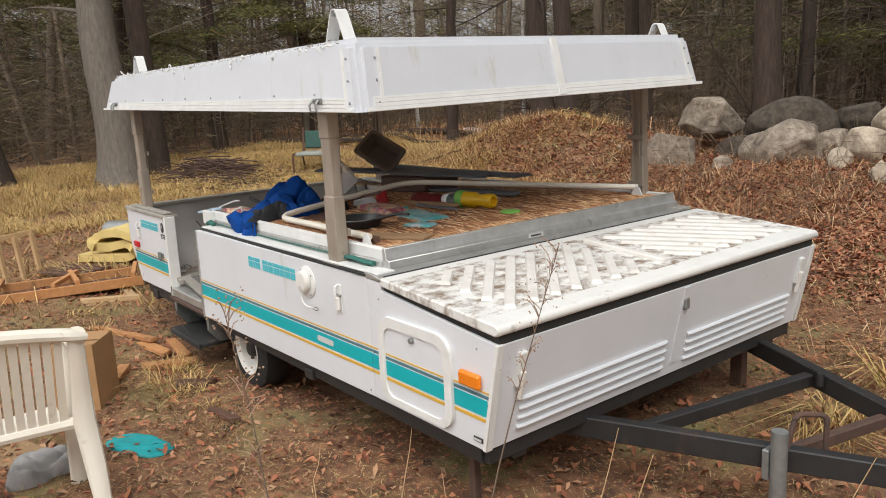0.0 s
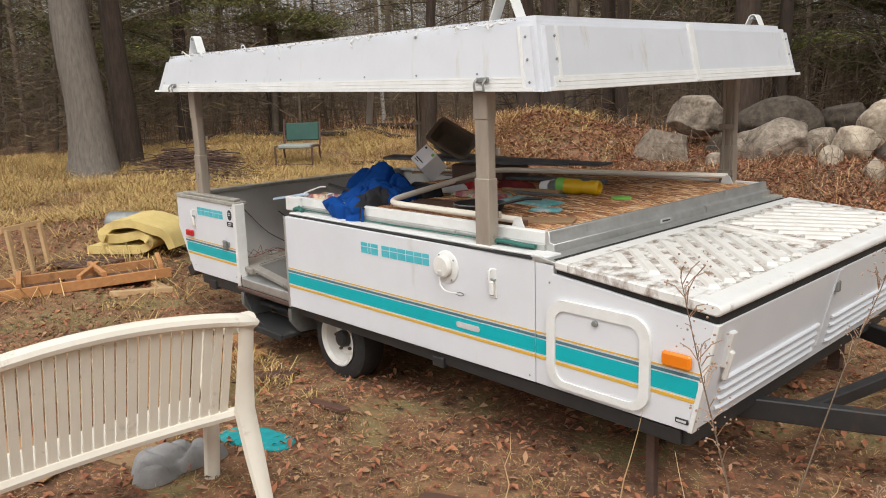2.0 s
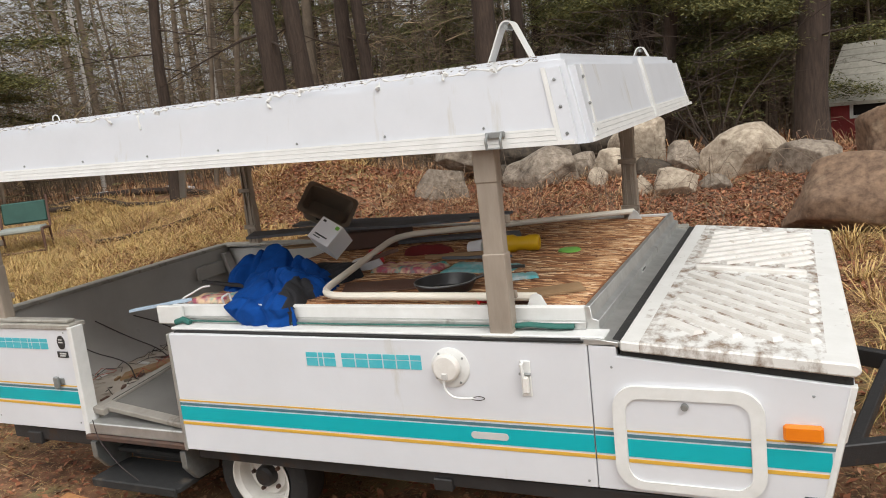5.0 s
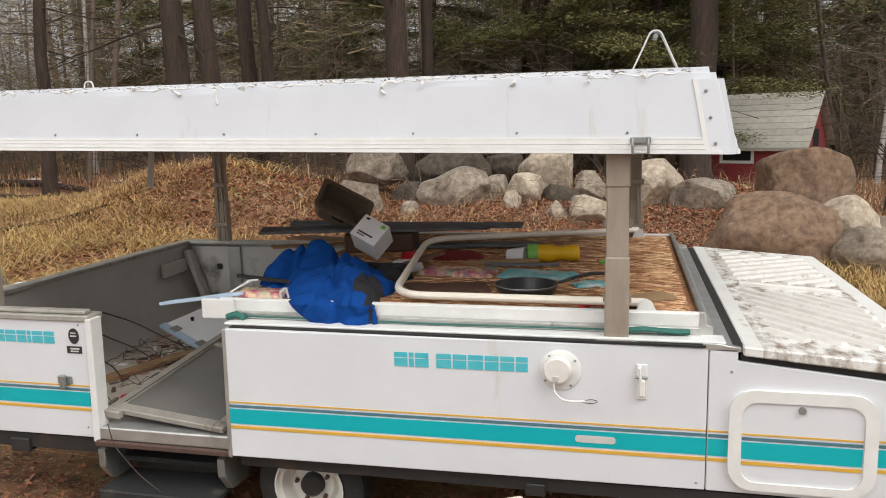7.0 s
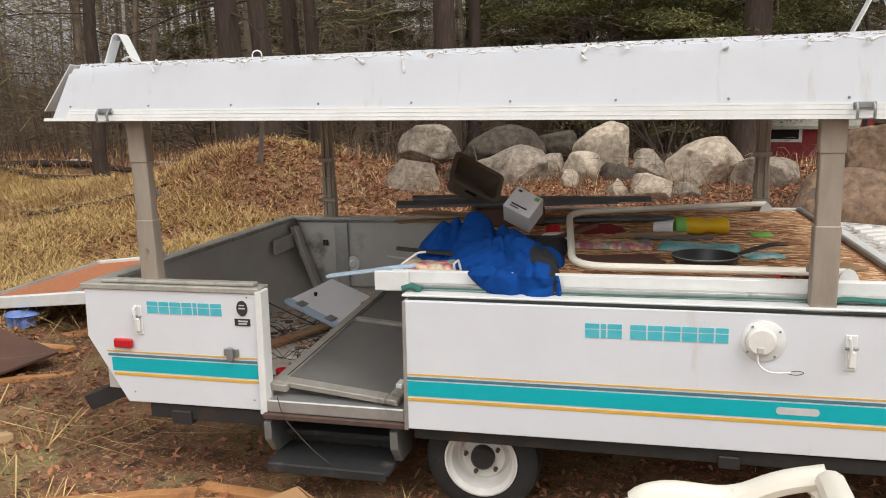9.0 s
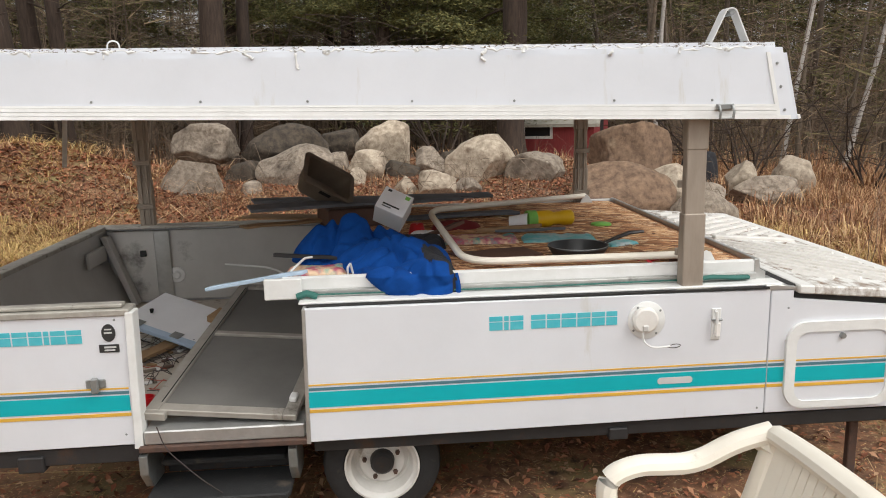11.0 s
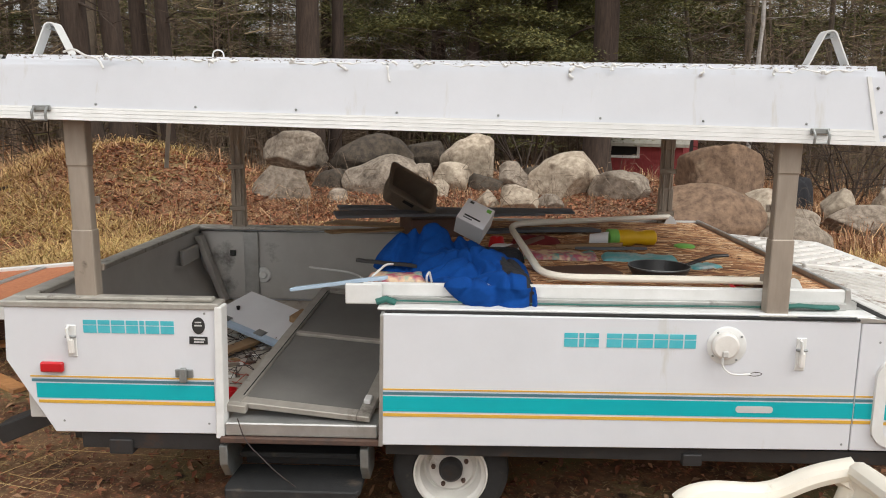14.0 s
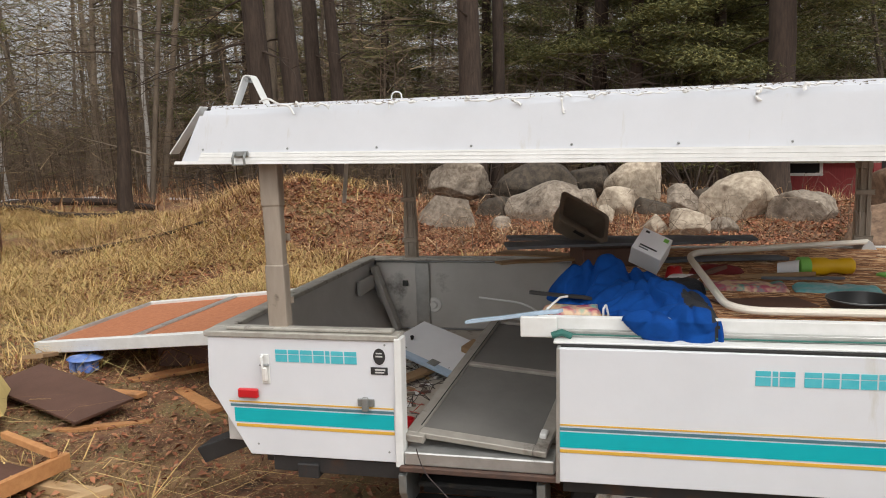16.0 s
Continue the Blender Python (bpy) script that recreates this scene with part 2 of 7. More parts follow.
M_print2 = mat("teal_printed_film", (0.10, 0.42, 0.44), (0.30, 0.50, 0.52), 0.4, scale=10, detail=3, bump=0.15, bscale=20, dirt=(0.55, 0.6, 0.6), dirt_scale=9, dirt_at=0.55, spread=0.1)
M_pan = mat("black_pan_enamel", (0.02, 0.02, 0.02), (0.03, 0.03, 0.03), 0.35, bump=0.05)
M_barn = mat("faded_red_boards", (0.34, 0.05, 0.05), (0.22, 0.035, 0.037), 0.85, scale=6, stretch=(6, 6, 0.5), bump=0.3)
M_shingle = mat("pale_mossy_shingles", (0.52, 0.49, 0.42), (0.36, 0.34, 0.28), 0.95, scale=9, detail=8, bump=0.6, bscale=14, dirt=(0.14, 0.13, 0.09), dirt_scale=5, dirt_at=0.58, rand=0.1)
M_dark = mat("dark_opening", (0.015, 0.014, 0.013), None, 0.9, bump=0)
M_greenvinyl = mat("dark_green_vinyl", (0.035, 0.10, 0.08), (0.025, 0.075, 0.06), 0.5, scale=6, bump=0.1)
M_seatpad = mat("grey_seat_pad", (0.34, 0.36, 0.33), (0.25, 0.27, 0.24), 0.7, scale=6, bump=0.2)
M_ink = mat("black_print", (0.03, 0.03, 0.03), None, 0.5, bump=0)
M_pale = mat("pale_print", (0.6, 0.6, 0.58), None, 0.5, bump=0)
M_snow = mat("old_snow", (0.8, 0.82, 0.85), (0.7, 0.72, 0.75), 0.6, scale=4, bump=0.3)
M_wire = mat("brown_wire", (0.05, 0.035, 0.03), (0.03, 0.02, 0.02), 0.6, bump=0)
M_redwire = mat("red_wire", (0.40, 0.07, 0.04), None, 0.5, bump=0)
M_litterfloor = mat("littered_vinyl_floor", (0.54, 0.49, 0.42), (0.38, 0.33, 0.27), 0.7, scale=5, bump=0.2, dirt=(0.12, 0.08, 0.055), dirt_scale=7, dirt_at=0.56)


def ground_material():
    """Bare soil, needles and leaf mould, with straw-coloured turf in patches."""
    m = mat("forest_floor", (0.31, 0.15, 0.078), (0.066, 0.034, 0.019), 0.95, scale=9, detail=12, bump=1.0, bscale=26, spread=0.2)
    t = m.node_tree
    n, link = t.nodes, t.links.new
    b = n["Principled BSDF"]
    base = b.inputs["Base Color"].links[0].from_socket
    for sc, lo, hi, col in ((0.55, 0.52, 0.68, (0.36, 0.23, 0.115)), (2.3, 0.54, 0.68, (0.23, 0.19, 0.08)), (7, 0.60, 0.70, (0.045, 0.026, 0.017)), (30, 0.60, 0.66, (0.40, 0.165, 0.08)), (48, 0.62, 0.68, (0.46, 0.32, 0.18))):
        tc = n.new("ShaderNodeTexCoord")
        no = n.new("ShaderNodeTexNoise")
        no.inputs["Scale"].default_value, no.inputs["Detail"].default_value = sc, 6
        link(tc.outputs["Object"], no.inputs["Vector"])
        r = n.new("ShaderNodeMapRange")
        r.inputs["From Min"].default_value, r.inputs["From Max"].default_value = lo, hi
        link(no.outputs["Fac"], r.inputs["Value"])
        x = n.new("ShaderNodeMix")
        x.data_type = "RGBA"
        link(r.outputs[0], x.inputs["Factor"])
        link(base, [q for q in x.inputs if q.name == "A" and q.type == "RGBA"][0])
        [q for q in x.inputs if q.name == "B" and q.type == "RGBA"][0].default_value = (*col, 1)
        base = [q for q in x.outputs if q.type == "RGBA"][0]
    link(base, b.inputs["Base Color"])
    return m


M_ground = ground_material()

# ---- mesh helpers ----


def world_of(ob):
    return (world_of(ob.parent) @ ob.matrix_parent_inverse @ ob.matrix_basis) if ob.parent else ob.matrix_basis.copy()


def link_mesh(name, bm, material, angle=35):
    me = bpy.data.meshes.new(name)
    bmesh.ops.recalc_face_normals(bm, faces=bm.faces)
    bm.to_mesh(me)
    bm.free()
    me.materials.append(material)
    me.shade_smooth()
    me.set_sharp_from_angle(angle=radians(angle))
    return new(name, me)


def part(name, bm, material, parent, label="", angle=35):
    ob = link_mesh(name, bm, material, angle)
    ob.parent = parent
    ob.matrix_parent_inverse = world_of(parent).inverted()
    if label:
        ob["label"] = label
    return ob


def thing(name, label, category, at, group=""):
    ob = new(name)
    ob.empty_display_size = 0.1
    ob.matrix_basis = at if isinstance(at, Matrix) else Matrix.Translation(at)
    return tagged(ob, label, category, group)


def solid(name, bm, material, label, category, group="", kind="", angle=35):
    return tagged(link_mesh(name, bm, material, angle), label, category, group, kind)


def box(x0, x1, y0, y1, z0, z1, bev=0.004, bm=None, m=None):
    own = bmesh.new()
    bmesh.ops.create_cube(own, size=1)
    for v in own.verts:
        v.co = Vector(((x0 + x1) / 2 + v.co.x * (x1 - x0), (y0 + y1) / 2 + v.co.y * (y1 - y0), (z0 + z1) / 2 + v.co.z * (z1 - z0)))
    if bev:
        bmesh.ops.bevel(own, geom=own.edges[:], offset=bev, segments=1, affect="EDGES")
    if m is not None:
        own.transform(m)
    return merge(bm, own)


def merge(bm, other):
    if bm is None:
        return other
    me = bpy.data.meshes.new("tmp")
    other.to_mesh(me)
    other.free()
    bm.from_mesh(me)
    bpy.data.meshes.remove(me)
    return bm


def prism(pts, axis, a, b, bev=0.0, bm=None):
    """A polygon (x, z), (y, z) or (x, y) drawn out along y, x or z from a to b."""
    own = bmesh.new()
    put = {"y": lambda p, d: (p[0], d, p[1]), "x": lambda p, d: (d, p[0], p[1]), "z": lambda p, d: (p[0], p[1], d)}[axis]
    lo = [own.verts.new(put(p, a)) for p in pts]
    hi = [own.verts.new(put(p, b)) for p in pts]
    own.faces.new(lo)
    own.faces.new(hi[::-1])
    for i in range(len(pts)):
        j = (i + 1) % len(pts)
        own.faces.new((lo[i], hi[i], hi[j], lo[j]))
    bmesh.ops.recalc_face_normals(own, faces=own.faces)
    if bev:
        bmesh.ops.bevel(own, geom=own.edges[:], offset=bev, segments=1, affect="EDGES")
    return merge(bm, own)


def tube(pts, r, n=8, bm=None, radii=None, flat=1.0):
    """A round bar through the points; radii per point where it tapers; flat squashes it sideways."""
    own = bmesh.new()
    pts = [Vector(p) for p in pts]
    rings = []
    for i, p in enumerate(pts):
        d = (pts[min(i + 1, len(pts) - 1)] - pts[max(i - 1, 0)]).normalized()
        up = Vector((0, 0, 1)) if abs(d.z) < 0.9 else Vector((1, 0, 0))
        u = d.cross(up).normalized()
        w = u.cross(d)
        rr = radii[i] if radii else r
        rings.append([own.verts.new(p + (u * math.cos(k * math.tau / n) + w * flat * math.sin(k * math.tau / n)) * rr) for k in range(n)])
    for a, b in zip(rings, rings[1:]):
        for k in range(n):
            own.faces.new((a[k], a[(k + 1) % n], b[(k + 1) % n], b[k]))
    own.faces.new(rings[0][::-1])
    own.faces.new(rings[-1])
    return merge(bm, own)


def rounded(pts, r, seg=5):
    """The polyline with its inner corners rounded."""
    pts = [Vector(p) for p in pts]
    out = [pts[0]]
    for a, p, b in zip(pts, pts[1:], pts[2:]):
        u, w = (a - p), (b - p)
        k = min(r, u.length / 2, w.length / 2)
        s, e = p + u.normalized() * k, p + w.normalized() * k
        out += [s.lerp(p, t).lerp(p.lerp(e, t), t) for t in [i / seg for i in range(seg + 1)]]
    return out + [pts[-1]]


def lathe(profile, n, axis="z", at=(0, 0, 0), bm=None):
    """Turn (radius, height) pairs about an axis through at."""
    own = bmesh.new()
    rings = []
    for r, h in profile:
        ring = []
        for k in range(n):
            a = k * math.tau / n
            c, s = r * math.cos(a), r * math.sin(a)
            v = {"z": (c, s, h), "y": (c, h, s), "x": (h, c, s)}[axis]
            ring.append(own.verts.new(Vector(v) + Vector(at)))
        rings.append(ring)
    for a, b in zip(rings, rings[1:]):
        for k in range(n):
            own.faces.new((a[k], a[(k + 1) % n], b[(k + 1) % n], b[k]))
    bmesh.ops.remove_doubles(own, verts=own.verts, dist=1e-5)
    return merge(bm, own)


def roundrect(x0, x1, z0, z1, r, seg=6):
    out = []
    for cx, cz, a0 in ((x1 - r, z1 - r, 0), (x0 + r, z1 - r, 90), (x0 + r, z0 + r, 180), (x1 - r, z0 + r, 270)):
        for i in range(seg + 1):
            a = radians(a0 + 90 * i / seg)
            out.append((cx + r * math.cos(a), cz + r * math.sin(a)))
    return out


def frame_ring(outer, inner, axis, a, b, bm=None):
    """A flat ring between two outlines of equal length, with thickness."""
    own = bmesh.new()
    put = {"y": lambda p, d: (p[0], d, p[1]), "x": lambda p, d: (d, p[0], p[1]), "z": lambda p, d: (p[0], p[1], d)}[axis]
    vs = [[own.verts.new(put(p, d)) for p in ring] for ring, d in ((outer, a), (outer, b), (inner, b), (inner, a))]
    n = len(outer)
    for i in range(4):
        p, q = vs[i], vs[(i + 1) % 4]
        for k in range(n):
            own.faces.new((p[k], p[(k + 1) % n], q[(k + 1) % n], q[k]))
    return merge(bm, own)


def mesh_np(name, verts, tris, material, smooth=False):
    """One mesh out of numpy arrays of points and triangles."""
    me = bpy.data.meshes.new(name)
    me.vertices.add(len(verts))
    me.vertices.foreach_set("co", np.asarray(verts, np.float32).ravel())
    me.loops.add(len(tris) * 3)
    me.loops.foreach_set("vertex_index", np.asarray(tris, np.int32).ravel())
    me.polygons.add(len(tris))
    me.polygons.foreach_set("loop_start", np.arange(0, len(tris) * 3, 3, dtype=np.int32))
    me.materials.append(material)
    me.update(calc_edges=True)
    if smooth:
        me.shade_smooth()
    return new(name, me)


rng = np.random.default_rng(7)

# ---- ground ----


def ground_z(x, y):
    x, y = np.asarray(x, float), np.asarray(y, float)
    z = 0.13 + 0.055 * np.clip(-4.2 - x, 0, 9) + 0.035 * np.clip(y - 3.2, 0, 7) + 0.012 * np.clip(y - 10, 0, 20)
    z = z - 0.045 * np.clip(x - 1.5, 0, 6) * np.clip((y + 2) / 8, 0, 1)
    z = z + 0.95 * np.exp(-((x + 6.8) / 1.8) ** 2 - ((y - 8.1) / 1.5) ** 2)
    z = z + 0.43 * np.exp(-((x + 1.4) / 4.3) ** 4) * np.clip((y - 6.4) / 2.9, 0, 1) * np.clip((13.2 - y) / 2.5, 0, 1)
    near = np.exp(-((x + 1) / 5) ** 2 - ((y - 0.8) / 3.5) ** 2)
    z = z + (1 - 0.75 * near) * (0.05 * np.sin(0.9 * x + 1.3 * y) + 0.04 * np.sin(1.7 * x - 1.1 * y + 2) + 0.02 * np.sin(3.3 * x + 2.7 * y + 1))
    z = z + 0.008 * np.sin(7.1 * x + 3 * y) + 0.007 * np.sin(5.3 * y - 4.4 * x + 1)
    return z + 0.35 * np.sin(0.11 * x + 0.4) * np.sin(0.09 * y) * np.clip((np.hypot(x, y) - 16) / 20, 0, 1)


def gz(x, y):
    return float(ground_z(x, y))


gx = np.concatenate([[-600, -300, -160, -90, -60, -45, -34, -26], np.arange(-20, 12.01, 0.16), [15, 20, 28, 40, 60, 90, 160, 300, 600]])
gy = np.concatenate([[-600, -300, -150, -80, -45, -28, -18, -12], np.arange(-8, 18.01, 0.16), [21, 25, 30, 38, 50, 70, 100, 160, 300, 600]])
X, Y = np.meshgrid(gx, gy, indexing="ij")
GV = np.stack([X, Y, ground_z(X, Y) + rng.normal(0, 0.006, X.shape)], -1).reshape(-1, 3)
ia = (np.arange(len(gx) - 1)[:, None] * len(gy) + np.arange(len(gy) - 1)[None]).ravel()
ib, ic, idd = ia + len(gy), ia + len(gy) + 1, ia + 1
ground = mesh_np("ground", GV, np.concatenate([np.stack([ia, ib, ic], 1), np.stack([ia, ic, idd], 1)]), M_ground, True)
tagged(ground, "brown forest clearing floor of soil, leaves and dry turf", "ground", kind="structure")

# ---- the camper trailer ----
trailer = thing("camper_trailer", "white fold-down camper trailer with teal stripe and raised roof", "camper trailer", (-1.4, 1.1, 0.13))
W = 2.2  # width of the body


def side_panel(name, outline, y0=0.0, y1=0.025, mtl=None, label=""):
    return part(name, prism(outline, "y", y0, y1, 0.003), mtl or M_white, trailer, label)


# near side, in three pieces, with the door opening between two of them
side_panel("side_panel", [(-1.99, 0.535), (-0.08, 0.545), (-0.08, 1.082), (-1.98, 1.085)])
side_panel("side_panel", [(-0.076, 0.545), (0.645, 0.545), (0.735, 0.965), (0.02, 1.04), (0.02, 1.082), (-0.076, 1.082)])
side_panel("side_panel", [(-3.34, 0.55), (-2.66, 0.555), (-2.645, 1.10), (-3.515, 1.085), (-3.525, 0.86)])
side_panel("side_panel", [(-3.34, 0.55), (0.645, 0.545), (0.735, 0.965), (0.02, 1.04), (0.02, 1.08), (-3.515, 1.085), (-3.525, 0.86)], W - 0.025, W)
part("jamb", prism([(-2.66, 0.54), (-2.625, 0.54), (-2.615, 1.10), (-2.645, 1.10)], "y", -0.012, 0.06, 0.003), M_trim, trailer)
part("jamb", prism([(-1.995, 0.53), (-1.978, 0.53), (-1.972, 1.085), (-1.985, 1.085)], "y", -0.006, 0.05, 0.002), M_alu, trailer)
# inner lining
part("lining", box(-3.46, -0.1, W - 0.055, W - 0.027, 0.60, 1.07), M_grey, trailer, "grey inner wall")
part("lining", box(-3.46, -2.66, 0.027, 0.045, 0.60, 1.07), M_grey, trailer, "grey inner wall")
part("lining", box(-1.97, -0.1, 0.027, 0.045, 0.60, 1.07), M_grey, trailer, "grey inner wall")
part("wall_post", box(-3.16, -3.06, W - 0.075, W - 0.057, 0.60, 1.07), M_alu, trailer)
part("rear_wall", prism([(-3.34, 0.55), (-3.525, 0.86), (-3.515, 1.085), (-3.47, 1.085), (-3.48, 0.87), (-3.30, 0.56)], "y", 0.028, W - 0.028, 0.0), M_grey, trailer, "grey sloping rear wall")
part("rear_brace", prism([(-3.47, 1.05), (-3.43, 1.05), (-3.27, 0.60), (-3.31, 0.60)], "y", W - 0.16, W - 0.08, 0.004), M_grey, trailer)
part("floor", box(-3.33, 0.6, 0.03, W - 0.03, 0.545, 0.585), M_litterfloor, trailer, "dirty littered vinyl floor")
part("bulkhead", box(-0.1, -0.07, 0.03, W - 0.03, 0.585, 1.06), M_grey, trailer)
part("cabinet_base", box(-1.95, -1.9, 0.05, W - 0.06, 0.585, 1.06), M_grey, trailer)
# top rails
part("top_rail", box(-3.53, -2.63, -0.008, 0.09, 1.086, 1.112, 0.004), M_rail, trailer)
part("top_rail", box(-3.43, -2.66, 0.012, 0.06, 1.114, 1.130, 0.004), M_rail, trailer)
part("top_rail", box(-1.99, -0.02, 0.012, 0.105, 1.094, 1.104, 0.003), M_trim, trailer)
# Black strip puts the shadow line between panel and rail into colour.
part("seam", box(-1.955, -0.09, -0.008, 0.10, 1.0862, 1.0935, 0), M_gapblack, trailer, "black strip in place of the shaded gap under the rail")
part("top_rail", box(-3.53, 0.0, W - 0.09, W + 0.006, 1.086, 1.108, 0.004), M_rail, trailer)
part("top_rail", box(-3.535, -3.45, 0.092, W - 0.092, 1.087, 1.112, 0.004), M_rail, trailer)
part("top_rail", prism([(-0.1, 1.075), (0.03, 1.072), (0.03, 1.088), (-0.05, 1.10), (-0.1, 1.10)], "y", 0.0, W, 0.002), M_alu, trailer)
part("debris_line", box(0.0, 0.045, 0.02, W - 0.02, 1.074, 1.094, 0.006), M_gapblack, trailer, "black dirt packed in the gutter")
part("sill", box(-2.62, -1.99, -0.015, 0.12, 0.555, 0.612, 0.005), M_alu, trailer, "aluminium door sill")
part("sill_edge", box(-2.64, -1.98, -0.03, 0.10, 0.528, 0.553, 0.004), M_rust, trailer, "rusty sill edge")

# stripe bands: amber line, slate line, teal band, amber line


def stripes(x0, x1, dz=0.0, slant0=0.0, slant1=0.0):
    for z0, z1, mtl in ((0.772, 0.778, M_gold), (0.752, 0.764, M_slate), (0.682, 0.746, M_teal), (0.660, 0.673, M_gold)):
        k = (z0 - 0.66)
        part("stripe", prism([(x0 + slant0 * k, z0 + dz), (x1 + slant1 * k, z0 + dz), (x1 + slant1 * k, z1 + dz), (x0 + slant0 * k, z1 + dz)], "y", -0.0022, 0.001), mtl, trailer)


stripes(-1.985, -0.08, 0.0)
stripes(-0.074, 0.0, 0.0)
stripes(0.475, 0.663, 0.0, 0.0, 0.2)
stripes(-3.40, -2.662, 0.018, -0.25, 0.0)

# plain blocks where the maker's decals stand


def decal(x0, x1, z0, z1, widths, mtl):
    total = sum(abs(w) for w in widths) + 0.12 * len(widths)
    u, x = (x1 - x0) / total, x0
    h = z1 - z0
    for w in widths:
        if w > 0:
            for a, b in ((0.0, 0.58), (0.65, 1.0)):
                part("decal_block", prism([(x, z0 + a * h), (x + w * u, z0 + a * h), (x + w * u, z0 + b * h), (x, z0 + b * h)], "y", -0.0021, 0.001), mtl, trailer)
        x += (abs(w) + 0.12) * u


decal(-1.25, -0.72, 0.964, 1.021, [1, 0.35, 1, -0.35, 1.1, 1, 1.1, 1, 1, 0.85], M_fadeteal)
decal(-3.19, -2.81, 0.982, 1.036, [1, 0.9, 1, 0.9, 0.35, 1, 1], M_fadeteal)
part("worn_patch", prism(roundrect(-0.55, -0.40, 0.70, 0.728, 0.013), "y", -0.0038, -0.0025), M_pale, trailer, "rubbed pale patch on the teal band")

# storage hatch in the nose
hatch = part("hatch_door", prism(roundrect(0.03, 0.445, 0.585, 0.905, 0.06), "y", -0.008, 0.0, 0.002), M_white, trailer)
part("hatch_frame", frame_ring(roundrect(-0.005, 0.48, 0.565, 0.94, 0.085), roundrect(0.038, 0.437, 0.595, 0.897, 0.055), "y", -0.016, 0.0), M_trim, hatch)
for z0, z1, mtl in ((0.772, 0.778, M_gold), (0.752, 0.764, M_slate), (0.682, 0.746, M_teal), (0.660, 0.673, M_gold)):
    part("stripe", prism([(0.04, z0), (0.434, z0), (0.434, z1), (0.04, z1)], "y", -0.0105, -0.0085), mtl, hatch)
part("lock", lathe([(0.0, -0.022), (0.011, -0.022), (0.013, -0.016), (0.013, -0.008)], 14, "y", (0.235, 0, 0.875)), M_galv, hatch, "metal lock knob")

# nose front with pressed ribs


def nose(y, z, out=0.0):
    return Vector((0.645 + (z - 0.545) / (0.965 - 0.545) * 0.09 + out, y, z))


part("front_panel", prism([(0.62, 0.545), (0.6452, 0.545), (0.735, 0.965), (0.71, 0.965)], "y", 0.026, W - 0.026, 0.002), M_white, trailer)
for y0, y1 in ((0.14, 1.02), (1.17, 2.05)):
    for z in (0.60, 0.64, 0.68, 0.72):
        part("pressed_rib", tube([nose(y0, z), nose(y0 + 0.02, z, 0.006), nose(y1 - 0.02, z, 0.006), nose(y1, z)], 0.011, 8, flat=0.8), M_white, trailer)
strip = part("centre_strip", prism([(1.075, 0.60), (1.125, 0.60), (1.125, 0.96), (1.075, 0.96)], "x", 0.0, 0.006, 0.001), M_white, trailer)
for v in strip.data.vertices:
    v.co.x += 0.645 + (v.co.z - 0.545) / 0.42 * 0.09
part("corner_trim", prism([(0.632, 0.545), (0.655, 0.545), (0.742, 0.968), (0.722, 0.968)], "y", -0.006, 0.027, 0.003), M_trim, trailer)
part("corner_trim", prism([(0.632, 0.545), (0.655, 0.545), (0.742, 0.968), (0.722, 0.968)], "y", W - 0.027, W + 0.006, 0.003), M_trim, trailer)

# trunk lid
lid = part("trunk_lid", prism([(0.035, 1.062), (0.735, 0.998), (0.752, 1.012), (0.75, 1.032), (0.735, 1.042), (0.035, 1.098)], "y", -0.012, W + 0.012, 0.006), M_lid, trailer, "grimy white ribbed trunk lid")
# Black strip drawn as the dark gap between nose panels and lid.
part("gasket", prism([(0.03, 1.040), (0.73, 0.966), (0.73, 0.998), (0.03, 1.062)], "y", 0.012, W - 0.012), M_gapblack, trailer, "black strip drawn as the dark gap under the lid")


def lid_bar(ya, xa, yb, xb, w=0.024):
    d = Vector((xb - xa, yb - ya)).normalized()
    s = Vector((-d.y, d.x)) * w
    own = bmesh.new()
    ends = [Vector((xa, ya)), Vector((xb, yb))]
    low, top = [], []
    for e, k in ((ends[0], 1), (ends[0], -1), (ends[1], -1), (ends[1], 1)):
        p = e + s * k
        z = 1.098 - (p.x - 0.035) * 0.08
        low.append(own.verts.new((p.x, p.y, z - 0.004)))
        q = p - (p - (ends[0] + ends[1]) / 2) * 0.06
        q = e.lerp((ends[0] + ends[1]) / 2, 0.05) + s * k * 0.72
        top.append(own.verts.new((q.x, q.y, 1.098 - (q.x - 0.035) * 0.08 + 0.013)))
    own.faces.new(top)
    for i in range(4):
        j = (i + 1) % 4
        own.faces.new((low[i], low[j], top[j], top[i]))
    return own


for half in (0, 1):
    for c in np.arange(0.22, 1.35, 0.125):
        pts = []
        for x in (0.15, 0.64):
            y = (c - (x - 0.15)) * 0.95 + 0.05
            y = min(max(y, 0.14), 0.98)
            xx = c + 0.15 - (y - 0.05) / 0.95
            pts.append((y, min(max(xx, 0.15), 0.64)))
        (ya, xa), (yb, xb) = pts
        if math.hypot(ya - yb, xa - xb) > 0.12:
            if half:
                ya, yb = W - ya, W - yb
            part("raised_rib", lid_bar(ya, xa, yb, xb), M_rib, lid)
ridge = part("ridge", box(0.16, 0.62, W / 2 - 0.02, W / 2 + 0.02, 1.055, 1.085, 0.006), M_rib, lid)
for v in ridge.data.vertices:
    v.co.z += 0.032 - (v.co.x - 0.035) * 0.08


